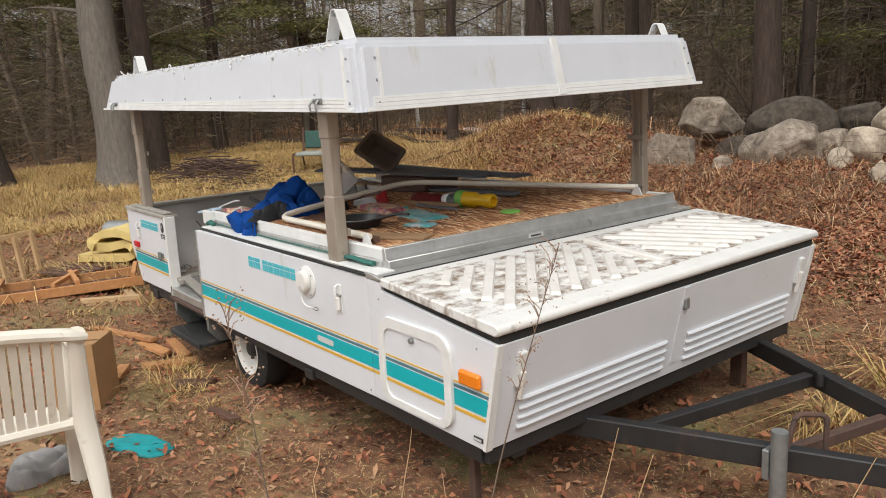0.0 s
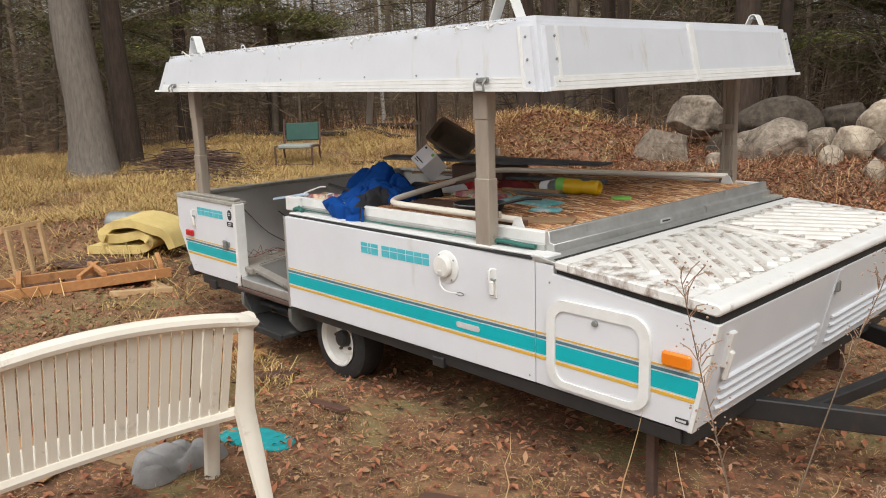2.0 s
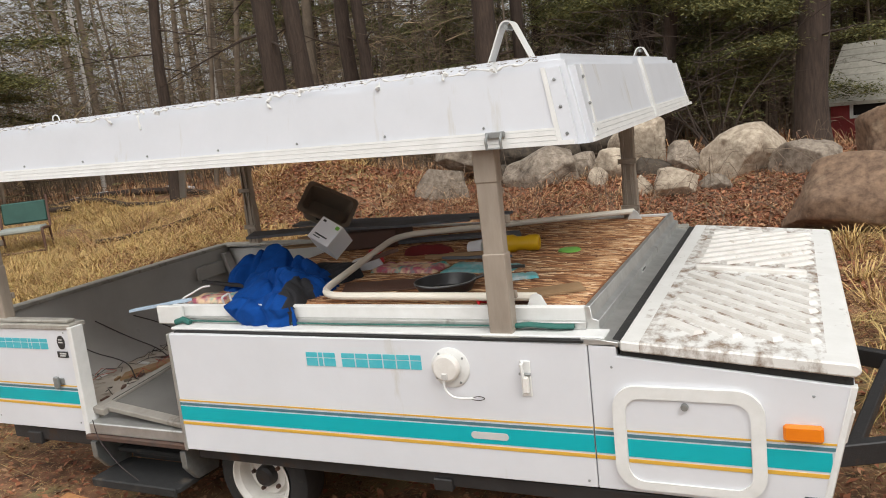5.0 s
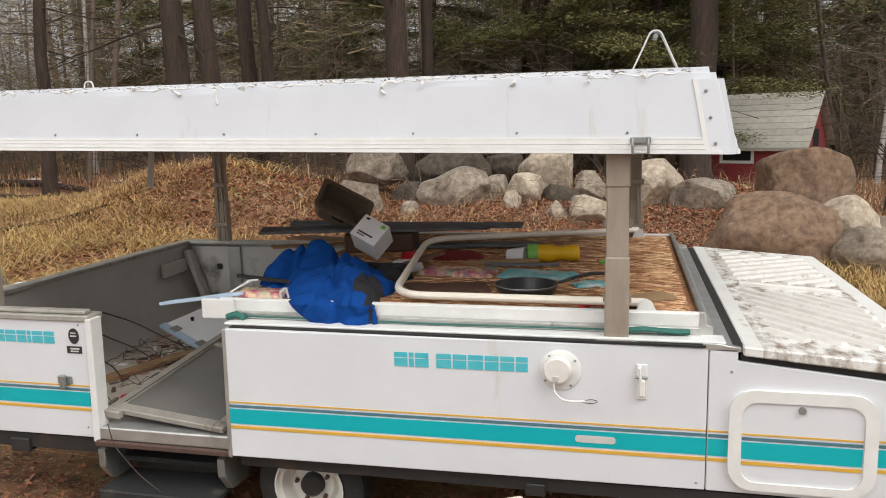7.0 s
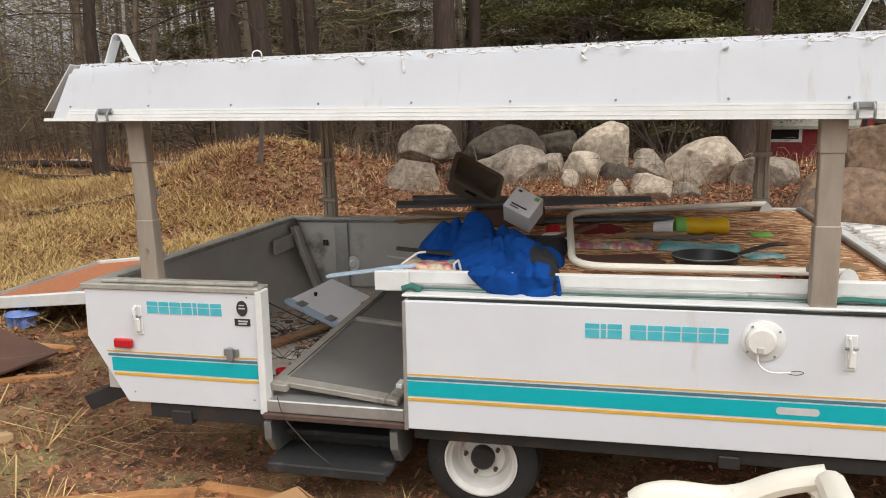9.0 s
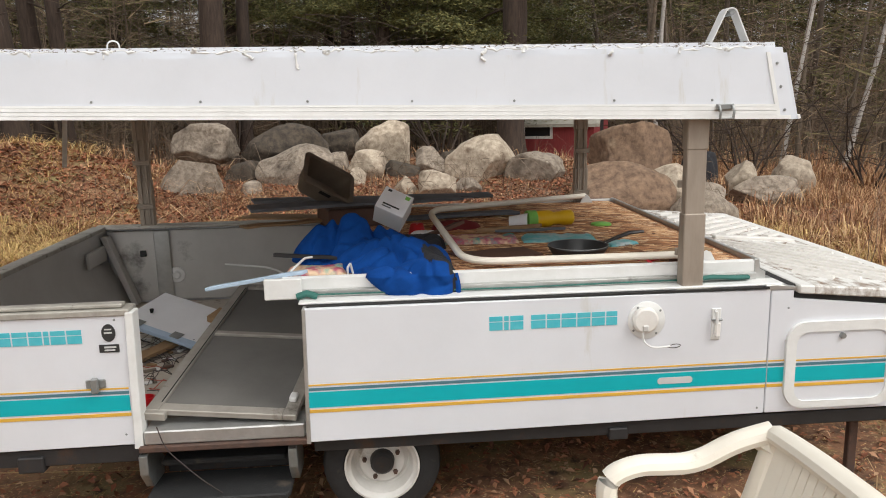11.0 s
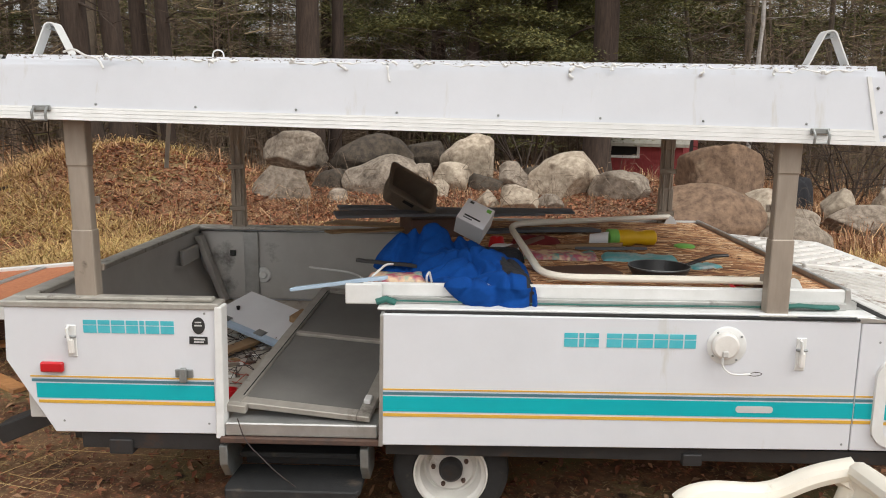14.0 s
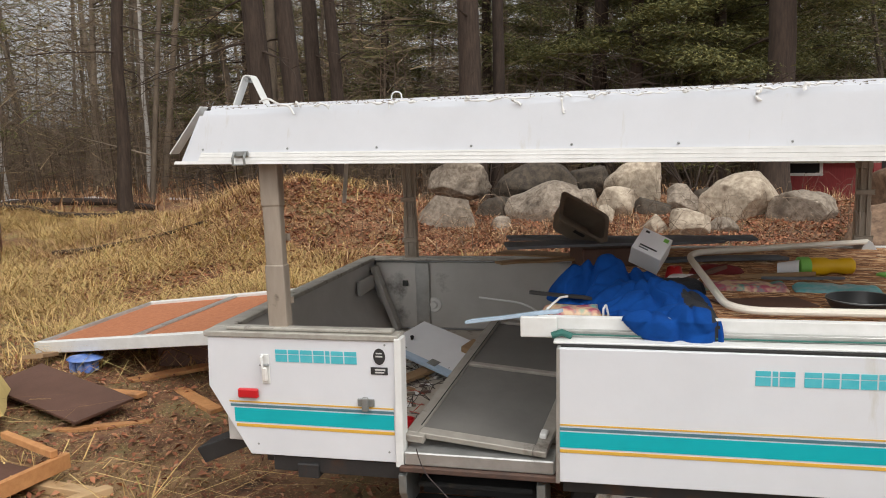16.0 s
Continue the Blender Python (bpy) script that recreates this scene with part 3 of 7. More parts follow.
def draw_latch(x, z, tilt=0.0, parent=None):
    """A pull-down clamp: back plate, toggle and hook."""
    m = Matrix.Translation((x, 0, z)) @ pose(0, 0, 0, 0, tilt, 0)
    latch = part("latch", box(-0.02, 0.02, -0.006, 0.0, -0.075, 0.06, 0.003, m=m), M_trim, trailer, "white clamp latch")
    part("toggle", box(-0.011, 0.013, -0.026, -0.007, -0.06, 0.005, 0.006, m=m), M_rib, latch)
    part("hook", tube([m @ Vector(p) for p in ((-0.008, -0.010, 0.055), (-0.008, -0.024, 0.05), (-0.004, -0.024, 0.0))], 0.006, 6), M_trim, latch)
    part("pin", tube([m @ Vector(p) for p in ((-0.022, -0.012, 0.012), (0.022, -0.012, 0.012))], 0.005, 6), M_galv, latch)
    return latch


draw_latch(-0.31, 0.955)
draw_latch(-3.24, 0.955)
for yy in (0.12, 2.09):
    own = box(-0.006, 0.016, -0.02, 0.02, -0.08, 0.06, 0.004)
    own.transform(Matrix.Translation(nose(yy, 0.86)) @ pose(0, 0, 0, 0, 12, 0))
    latch = part("latch", own, M_trim, trailer, "white clamp latch")
    own = box(0.012, 0.032, -0.012, 0.012, -0.13, -0.01, 0.006)
    own.transform(Matrix.Translation(nose(yy, 0.86)) @ pose(0, 0, 0, 0, 14, 0))
    part("toggle", own, M_rib, latch)
own = box(0.0, 0.022, 1.085, 1.115, 0.86, 0.91, 0.004)
own.transform(Matrix.Translation((0.715, 0, 0)))
part("hasp", own, M_galv, trailer)

# shore power inlet
port = part("power_inlet", lathe([(0.0, -0.010), (0.07, -0.010), (0.078, -0.005), (0.078, 0.0)], 28, "y", (-0.605, 0, 0.978)), M_trim, trailer, "round white power inlet")
part("cap", lathe([(0.0, -0.034), (0.045, -0.034), (0.053, -0.028), (0.055, -0.012)], 24, "y", (-0.615, 0, 0.982)), M_rib, port)
part("mouth", box(-0.63, -0.606, -0.040, -0.030, 0.94, 0.965, 0.003), M_grey, port)
part("cord", tube(rounded([(-0.625, -0.03, 0.945), (-0.627, -0.03, 0.90), (-0.595, -0.032, 0.872), (-0.56, -0.03, 0.868), (-0.51, -0.03, 0.872)], 0.02), 0.004, 6), M_trim, port)
part("bare_wire", tube(rounded([(-0.52, -0.03, 0.872), (-0.49, -0.03, 0.882), (-0.46, -0.03, 0.874), (-0.49, -0.03, 0.862), (-0.53, -0.03, 0.869)], 0.02), 0.0016, 5), M_wire, port)
for k in range(4):
    a = math.tau * (k + 0.4) / 4
    part("screw", lathe([(0, -0.014), (0.004, -0.013), (0.005, -0.010)], 8, "y", (-0.605 + 0.068 * math.cos(a), 0, 0.978 + 0.068 * math.sin(a))), M_galv, port)

# lamps, reflectors, plates
part("marker_lamp", box(0.53, 0.645, -0.024, 0.0, 0.782, 0.838, 0.008), M_orange, trailer, "amber marker lamp")
part("marker_lamp", box(-3.375, -3.28, -0.022, 0.0, 0.815, 0.858, 0.006), M_red, trailer, "red rear marker lamp")
tag = part("name_plate", box(0.585, 0.637, -0.005, 0.0, 0.572, 0.592, 0.002), M_ink, trailer, "small black plate")
part("print_bar", box(0.592, 0.63, -0.0075, -0.0055, 0.578, 0.586, 0), M_pale, tag)
badge = part("badge", prism([(-2.715 + 0.026 * math.cos(k * math.tau / 20), 1.02 + 0.035 * math.sin(k * math.tau / 20)) for k in range(20)], "y", -0.004, 0.0), M_ink, trailer, "oval black badge")
part("print_bar", box(-2.73, -2.70, -0.006, -0.0045, 1.018, 1.024, 0), M_pale, badge)
part("print_bar", box(-2.728, -2.702, -0.006, -0.0045, 1.032, 1.037, 0), M_pale, badge)
plate = part("label_plate", box(-2.755, -2.68, -0.004, 0.0, 0.942, 0.974, 0.001), M_ink, trailer, "black label plate")
part("print_bar", box(-2.735, -2.69, -0.006, -0.0045, 0.960, 0.967, 0), M_pale, plate)
part("print_bar", box(-2.735, -2.695, -0.006, -0.0045, 0.949, 0.955, 0), M_pale, plate)
catch = part("door_catch", box(-2.82, -2.745, -0.008, 0.0, 0.80, 0.835, 0.003), M_galv, trailer, "metal door catch")
part("bolt", box(-2.795, -2.768, -0.03, -0.009, 0.785, 0.845, 0.004), M_galv, catch)
for x, z in ((-2.69, 1.07), (-2.69, 0.60), (-3.30, 0.60), (-0.11, 0.57), (0.0, 1.0), (0.62, 0.93)):
    part("rivet", lathe([(0, -0.004), (0.003, -0.003), (0.005, 0.0)], 8, "y", (x, 0, z)), M_galv, trailer)

# the long panel has come loose and stands out towards the doorway
for ob in trailer.children_recursive:
    xs = [v.co.x for v in ob.data.vertices]
    if min(xs) > -2.0 and max(xs) < -0.06 and min(v.co.y for v in ob.data.vertices) < 0.004 and min(v.co.z for v in ob.data.vertices) > 0.5 and max(v.co.z for v in ob.data.vertices) < 1.083 + 0.004:
        for v in ob.data.vertices:
            k = max(0.0, (-0.08 - v.co.x) / 1.9)
            v.co.y -= 0.034 * k
            v.co.x += 0.012 * k
            v.co.z += 0.004 * k

# bed deck
deck = part("bed_deck", box(-2.03, -0.105, 0.135, W - 0.05, 1.125, 1.168, 0.003), M_ply, trailer, "weathered splintered plywood bed deck")
rs = np.random.default_rng(17)
n = 5200
sx, sy = rs.uniform(-1.95, -0.13, n), rs.uniform(0.16, W - 0.08, n)
sx[:700] = -0.16 + rs.normal(0, 0.03, 700)
sx = np.minimum(sx, -0.13)
sl, sw = rs.uniform(0.02, 0.13, n), rs.uniform(0.0008, 0.003, n)
sa = rs.normal(0, 0.10, n)
p0 = np.stack([sx, sy, np.full(n, 1.1685)], 1)
p1 = p0 - np.stack([np.cos(sa) * sl, np.sin(sa) * sl, -np.abs(rs.normal(0, 0.005, n))], 1)
so = np.stack([0 * sa, sw, 0.002 + 0 * sa], 1)
splinters = mesh_np("splintered_veneer", np.stack([p0 - so, p0 + so, p1], 1).reshape(-1, 3), np.arange(3 * n).reshape(-1, 3),
                    islands(mat("plywood_splinters", (0.5, 0.3, 0.15), None, 0.8, bump=0), ((0.0, (0.10, 0.04, 0.02)), (0.4, (0.42, 0.19, 0.08)), (0.8, (0.66, 0.42, 0.22)), (1.0, (0.76, 0.58, 0.38)))))
splinters.parent = deck
splinters.matrix_parent_inverse = world_of(deck).inverted()
splinters["kind"] = "stuff"
splinters["label"] = "lifted splinters of the weathered plywood"
part("deck_rim", prism([(0.104, 1.106), (0.134, 1.106), (0.134, 1.182), (0.122, 1.186), (0.104, 1.18)], "x", -2.06, -0.1, 0.002), M_trim, deck)
part("deck_rim", prism([(0.088, 1.105), (0.103, 1.105), (0.103, 1.135), (0.088, 1.13)], "x", -2.06, -0.1, 0.001), M_alu, deck)
part("deck_rim", prism([(-0.104, 1.10), (-0.055, 1.10), (-0.055, 1.135), (-0.078, 1.142), (-0.084, 1.188), (-0.104, 1.188)], "y", 0.10, W - 0.04, 0.002), M_alu, deck)
part("deck_rim", box(-2.06, -0.1, W - 0.049, W - 0.02, 1.11, 1.18, 0.003), M_trim, deck)
part("end_bracket", box(-2.13, -1.98, 0.08, 0.103, 1.10, 1.185, 0.004), M_trim, deck)
part("sticker", box(-0.0545, -0.0525, 0.93, 1.03, 1.107, 1.128, 0), M_pale, deck)
part("print_bar", box(-0.0520, -0.0505, 0.945, 1.015, 1.114, 1.121, 0), M_ink, deck)
part("cord", tube([(-1.96, 0.078, 1.118), (-1.5, 0.08, 1.115), (-1.1, 0.083, 1.112), (-0.6, 0.08, 1.116), (-0.2, 0.085, 1.115)], 0.0035, 6), M_seal, deck, "dark green cord in the rail")
part("cord_knot", tube([(-2.0, 0.06, 1.115), (-1.96, 0.065, 1.128), (-1.92, 0.066, 1.112)], 0.014, 7), M_seal, deck, "dark green cord knot")
part("rag", tube([(-0.37, 0.07, 1.12), (-0.3, 0.065, 1.128), (-0.2, 0.07, 1.12), (-0.14, 0.08, 1.118)], 0.014, 7, flat=0.7), M_seal, deck, "dark green rag strip")

# roof, standing on four posts
ROOF = {"fnb": (-0.003, -0.020, 1.766), "rnb": (-3.572, -0.050, 1.846), "ffb": (0.046, 2.225, 1.808), "rfb": (-3.56, 2.225, 1.87),
        "fnt": (-0.062, 0.006, 2.062), "rnt": (-3.475, 0.005, 2.088), "fft": (-0.020, 2.19, 2.088), "rft": (-3.47, 2.185, 2.085)}
RP = {k: Vector(v) for k, v in ROOF.items()}


def roof_shell():
    bm = bmesh.new()
    mid = sum(RP.values(), Vector()) / 8
    v = {k: bm.verts.new(p) for k, p in RP.items()}
    w = {k: bm.verts.new(p + Vector((0.02 if "r" == k[0] else -0.02, 0.02 if k[1] == "n" else -0.02, -0.02 if k[2] == "t" else 0.0))) for k, p in RP.items()}
    quads = (("fnb", "rnb", "rnt", "fnt"), ("ffb", "rfb", "rft", "fft"), ("fnb", "ffb", "fft", "fnt"), ("rnb", "rfb", "rft", "rnt"), ("fnt", "fft", "rft", "rnt"))
    for q in quads:
        bm.faces.new([v[k] for k in q])
        bm.faces.new([w[k] for k in q[::-1]])
    ring = ("fnb", "ffb", "rfb", "rnb")
    for a, b in zip(ring, ring[1:] + ring[:1]):
        bm.faces.new((v[a], v[b], w[b], w[a]))
    bmesh.ops.recalc_face_normals(bm, faces=bm.faces)
    es = [e for e in bm.edges if any(q in [v[k] for k in ("fnt", "rnt", "fft", "rft")] for q in e.verts)]
    bmesh.ops.bevel(bm, geom=es, offset=0.042, segments=5, affect="EDGES")
    return bm


roof = part("roof", roof_shell(), M_roof, trailer, "white aluminium roof with peeling edge tape", 50)


def near_face(s, h, out=0.0):
    """A point of the near roof side: s along from front 0 to rear 1, h up from 0 to 1."""
    b, t = RP["fnb"].lerp(RP["rnb"], s), RP["fnt"].lerp(RP["rnt"], s)
    return b.lerp(t, h) + Vector((0, -out, out * 0.15))


def front_face(s, h, out=0.0):
    b, t = RP["fnb"].lerp(RP["ffb"], s), RP["fnt"].lerp(RP["fft"], s)
    return b.lerp(t, h) + Vector((out, 0, out * 0.3))


def far_face(s, h, out=0.0):
    b, t = RP["ffb"].lerp(RP["rfb"], s), RP["fft"].lerp(RP["rft"], s)
    return b.lerp(t, h) + Vector((0, out, out * 0.15))


def rear_face(s, h, out=0.0):
    b, t = RP["rnb"].lerp(RP["rfb"], s), RP["rnt"].lerp(RP["rft"], s)
    return b.lerp(t, h) + Vector((-out, 0, out * 0.3))


def skin_strip(face, s0, s1, h0, h1, out, name, mtl, parent, label=""):
    bm = bmesh.new()
    n = 2
    lo, hi = [], []
    for s, h in ((s0, h0), (s1, h0), (s1, h1), (s0, h1)):
        lo.append(bm.verts.new(face(s, h, -0.002)))
        hi.append(bm.verts.new(face(s, h, out)))
    bm.faces.new(hi)
    bm.faces.new(lo[::-1])
    for i in range(4):
        j = (i + 1) % 4
        bm.faces.new((lo[i], lo[j], hi[j], hi[i]))
    bmesh.ops.recalc_face_normals(bm, faces=bm.faces)
    return part(name, bm, mtl, parent, label)


for face in (near_face, front_face, far_face):
    skin_strip(face, 0.015, 1.0, 0.0, 0.05, 0.007, "edge_rail", M_trim, roof)
    skin_strip(face, 0.03, 0.97, 0.054, 0.107, 0.006, "edge_rail", M_trim, roof)
    skin_strip(face, 0.03, 0.97, 0.111, 0.164, 0.006, "edge_rail", M_trim, roof)
    skin_strip(face, 0.03, 0.97, 0.168, 0.195, 0.004, "edge_rail", M_trim, roof)
skin_strip(near_face, 0.026, 0.0305, 0.0, 0.86, 0.004, "cap_edge", M_trim, roof)
skin_strip(front_face, 0.045, 0.052, 0.0, 0.86, 0.004, "cap_edge", M_trim, roof)
skin_strip(front_face, 0.952, 0.959, 0.0, 0.86, 0.004, "cap_edge", M_trim, roof)
skin_strip(front_face, 0.495, 0.512, 0.02, 0.95, 0.012, "joint_strip", M_trim, roof)
for h in (0.12, 0.42, 0.72):
    for face, s in ((near_face, 0.02), (front_face, 0.04), (front_face, 0.965)):
        p = face(s, h, 0.003)
        part("screw", lathe([(0, -0.004), (0.004, -0.003), (0.006, 0.002)], 8, "y", p), M_galv, roof)
for s in np.linspace(0.10, 0.97, 9):
    part("screw", lathe([(0, -0.004), (0.003, -0.003), (0.005, 0.002)], 8, "y", near_face(s, 0.25, 0.002)), M_galv, roof)
# lifted, torn rear corner skin
for k, (s0, a, drop) in enumerate(((0.02, 0.10, 0.02), (0.05, 0.14, 0.045), (0.12, 0.08, 0.03))):
    p0, p1 = rear_face(s0, 0.98, 0.01), rear_face(s0 + 0.03, 0.05 + 0.2 * k, a)
    bm = bmesh.new()
    q = [p0, p0 + Vector((0, 0.06, 0)), p1 + Vector((0, 0.07, 0)), p1]
    vs = [bm.verts.new(x) for x in q] + [bm.verts.new(x + Vector((-0.004, 0, 0.003))) for x in q]
    bm.faces.new(vs[:4])
    bm.faces.new(vs[:3:-1])
    for i in range(4):
        j = (i + 1) % 4
        bm.faces.new((vs[i], vs[j], vs[4 + j], vs[4 + i]))
    part("torn_skin", bm, M_gapblack if k == 1 else M_trim, roof, "torn lifted skin strip")


def peel(s0, s1, seed, amp=0.012):
    """A torn strip of edge tape: ragged, thick and thin, lifting here and there."""
    r = random.Random(seed)
    pts, radii, n = [], [], max(8, int((s1 - s0) * 260))
    h, lift = 0.93, 0.0
    for i in range(n + 1):
        h = min(0.975, max(0.86, h + r.gauss(0, 0.014) + 0.2 * (0.94 - h)))
        lift = max(0.0, lift * 0.6 + r.gauss(0, 0.0015))
        pts.append(near_face(s0 + (s1 - s0) * i / n, h, 0.001 + lift))
        radii.append(0.0008 + 0.0042 * r.random() ** 2)
    return tube(pts, 0.003, 6, radii=radii, flat=1.4)


def tape_curl(s, seed):
    """A loose end of tape hanging in a curl."""
    r = random.Random(seed)
    p = near_face(s, 0.93, 0.004)
    q = [p]
    ang = r.uniform(2.6, 4.4)
    for i in range(9):
        ang += r.gauss(0, 0.9)
        q.append(q[-1] + Vector((0.006 * math.cos(ang), -0.002 * r.random(), 0.006 * math.sin(ang) - 0.002)))
    return tube(q, 0, 6, radii=[0.0015 + 0.004 * r.random() for _ in q], flat=1.6)


for k, s_at in enumerate((0.075, 0.125, 0.205, 0.30, 0.345, 0.42, 0.515, 0.55, 0.60, 0.655, 0.74, 0.835, 0.865)):
    part("tape_curl", tape_curl(s_at, k), M_trim, roof, "curling end of edge tape")
rc = np.random.default_rng(77)
n = 420
st, ht = rc.uniform(0.02, 0.98, n), rc.uniform(0.93, 1.0, n)
pc = np.array([near_face(a_, b_, 0.004) for a_, b_ in zip(st, ht)])
dc = np.stack([rc.normal(0, 0.014, n), rc.normal(0, 0.003, n), rc.normal(0, 0.003, n)], 1)
oc = np.stack([0 * st, 0 * st, rc.uniform(0.0008, 0.003, n)], 1)
crumbs = mesh_np("roof_litter", np.stack([pc - oc, pc + oc, pc + dc], 1).reshape(-1, 3), np.arange(3 * n).reshape(-1, 3), M_bin)
crumbs.parent = roof
crumbs.matrix_parent_inverse = world_of(roof).inverted()
crumbs["kind"] = "stuff"
crumbs["label"] = "brown needles and crumbs along the roof edge"
for k, (a, b) in enumerate(((0.035, 0.13), (0.15, 0.2), (0.21, 0.235), (0.27, 0.35), (0.36, 0.52), (0.54, 0.56), (0.58, 0.66), (0.70, 0.78), (0.80, 0.90))):
    part("peeling_tape", peel(a, b, k), M_trim, roof, "curling strip of edge tape")
for s, h in ((0.90, 0.985),):
    p = near_face(s, h, 0.006)
    part("tape_curl", tube(rounded([p + Vector(q) for q in ((-0.05, 0, 0.01), (0, -0.02, 0.022), (0.04, -0.01, -0.005), (0.09, -0.015, -0.012), (0.11, -0.02, -0.05))], 0.02), 0.003, 6, flat=1.6), M_trim, roof, "curling strip of edge tape")

for s in (0.089, 0.915):
    p = near_face(s, 0.12, 0.012)
    ltc = part("catch", box(p.x - 0.035, p.x + 0.035, p.y - 0.006, p.y + 0.006, p.z + 0.0, p.z + 0.022, 0.003), M_galv, roof, "metal roof catch")
    for dx in (-0.026, 0.026):
        part("catch_arm", tube(rounded([(p.x + dx, p.y - 0.008, p.z + 0.015), (p.x + dx, p.y - 0.026, p.z - 0.005), (p.x + dx, p.y - 0.02, p.z - 0.035)], 0.01), 0.005, 6), M_galv, ltc)
    part("catch_bar", tube([(p.x - 0.028, p.y - 0.02, p.z - 0.033), (p.x + 0.028, p.y - 0.02, p.z - 0.033)], 0.004, 6), M_galv, ltc)


def roof_bracket(x, y, z):
    """A strap bent to a steep A with a round top, standing on the roof."""
    own = bmesh.new()
    prof = rounded([(x - 0.105, 0, z - 0.005), (x - 0.09, 0, z), (x - 0.014, 0, z + 0.165), (x + 0.014, 0, z + 0.165), (x + 0.09, 0, z), (x + 0.105, 0, z - 0.005)], 0.018, 4)
    n = len(prof)
    rows = []
    for i, p in enumerate(prof):
        d = (prof[min(i + 1, n - 1)] - prof[max(i - 1, 0)]).normalized()
        o = Vector((-d.z, 0, d.x)) * 0.005
        rows.append([own.verts.new(Vector((p.x, yy, p.z)) + o * k) for yy, k in ((y - 0.03, 0), (y + 0.03, 0), (y + 0.03, 1), (y - 0.03, 1))])
    for a, b in zip(rows, rows[1:]):
        for k in range(4):
            own.faces.new((a[k], a[(k + 1) % 4], b[(k + 1) % 4], b[k]))
    own.faces.new(rows[0])
    own.faces.new(rows[-1][::-1])
    br = part("roof_bracket", own, M_trim, roof, "bent white strap bracket")
    part("pin", tube([(x, y - 0.034, z + 0.148), (x, y + 0.034, z + 0.148)], 0.009, 8), M_galv, br)


roof_bracket(-0.28, 0.08, 2.025)
roof_bracket(-0.21, 2.17, 1.995)
roof_bracket(-3.31, 0.17, 2.05)
roof_bracket(-3.29, 2.17, 1.985)
part("hanging_strut", tube([(-3.56, 1.86, 1.52), (-3.52, 1.88, 1.93)], 0.036, 4, flat=0.4), M_trim, roof, "white strut hanging from the roof")


part("roof_hook", tube(rounded([(-2.665, 0.16, 2.07), (-2.66, 0.16, 2.11), (-2.64, 0.16, 2.118), (-2.62, 0.16, 2.11), (-2.615, 0.16, 2.07)], 0.012), 0.0032, 6), M_trim, roof, "small white wire hook")


def lift_post(x, y, ztop, inner):
    post = part("lift_post", box(x - 0.044, x + 0.044, y - 0.03, y + 0.03, 1.10, 1.40, 0.004), M_post, trailer, "weathered telescoping lift post")
    part("post_tube", box(x - 0.040, x + 0.040, y - 0.024, y + 0.024, 1.395, 1.66, 0.004), M_post, post)
    part("post_tube", box(x - 0.043, x + 0.043, y - 0.029, y + 0.029, 1.655, ztop, 0.004), M_post, post)
    part("flange", box(x - 0.075, x + 0.075, y - 0.045, y + 0.045, 1.088, 1.1, 0.003), M_rail, post)
    for k in (-0.02, 0.02):
        part("channel", box(x + k - 0.006, x + k + 0.006, y + inner * 0.030, y + inner * 0.036, 1.12, ztop - 0.02, 0.001), M_post, post)
    for z in (1.22, 1.5):
        part("stop_clip", box(x - 0.052, x + 0.052, y + inner * 0.030, y + inner * 0.045, z, z + 0.03, 0.003), M_post, post)


lift_post(-0.40, 0.055, 1.80, 1)
lift_post(-3.185, 0.06, 1.86, 1)
lift_post(-0.32, W - 0.055, 1.815, -1)
lift_post(-3.185, W - 0.055, 1.875, -1)

# running gear
wheel = None
for y, s in ((0.10, 1), (W - 0.10, -1)):
    wy = lambda d: y + s * d
    wheel = part("wheel", lathe([(0.145, wy(0.02)), (0.165, wy(0.0)), (0.215, wy(0.0)), (0.243, wy(0.018)), (0.252, wy(0.05)), (0.252, wy(0.13)), (0.243, wy(0.155)), (0.21, wy(0.17)), (0.145, wy(0.165))], 40, "y", (-1.69, 0, 0.353)), M_black, trailer, "black tyre with white steel rim")
    part("rim", lathe([(0.160, wy(-0.006)), (0.152, wy(-0.008)), (0.146, wy(0.004)), (0.139, wy(0.010)), (0.133, wy(0.012)), (0.128, wy(0.03)), (0.120, wy(0.072)), (0.112, wy(0.078)), (0.104, wy(0.070)), (0.095, wy(0.052)), (0.062, wy(0.050)), (0.048, wy(0.058)), (0.035, wy(0.06)), (0.035, wy(0.10)), (0.14, wy(0.11)), (0.157, wy(0.10))], 36, "y", (-1.69, 0, 0.353)), M_rim, wheel, "white steel rim")
    part("hub", lathe([(0.0, wy(0.008)), (0.038, wy(0.01)), (0.05, wy(0.022)), (0.054, wy(0.065))], 20, "y", (-1.69, 0, 0.353)), M_frame, wheel, "dark greasy hub")
    for k in range(5):
        a = math.tau * k / 5 + 0.5
        part("lug_nut", lathe([(0, wy(0.032)), (0.009, wy(0.034)), (0.011, wy(0.056))], 6, "y", (-1.69 + 0.076 * math.cos(a), 0, 0.353 + 0.076 * math.sin(a))), M_rust, wheel)
part("axle", tube([(-1.69, 0.2, 0.36), (-1.69, W - 0.2, 0.36)], 0.03, 8), M_frame, trailer)
for y in (0.16, W - 0.23):
    part("chassis_rail", box(-3.35, 0.62, y, y + 0.07, 0.45, 0.535, 0.004), M_frame, trailer)
for x in (-3.25, -2.66, -1.2, 0.3):
    part("cross_member", box(x, x + 0.06, 0.232, W - 0.232, 0.46, 0.533, 0.004), M_frame, trailer)
part("skirt_rail", box(-1.96, 0.6, 0.015, 0.06, 0.475, 0.532, 0.004), M_frame, trailer)
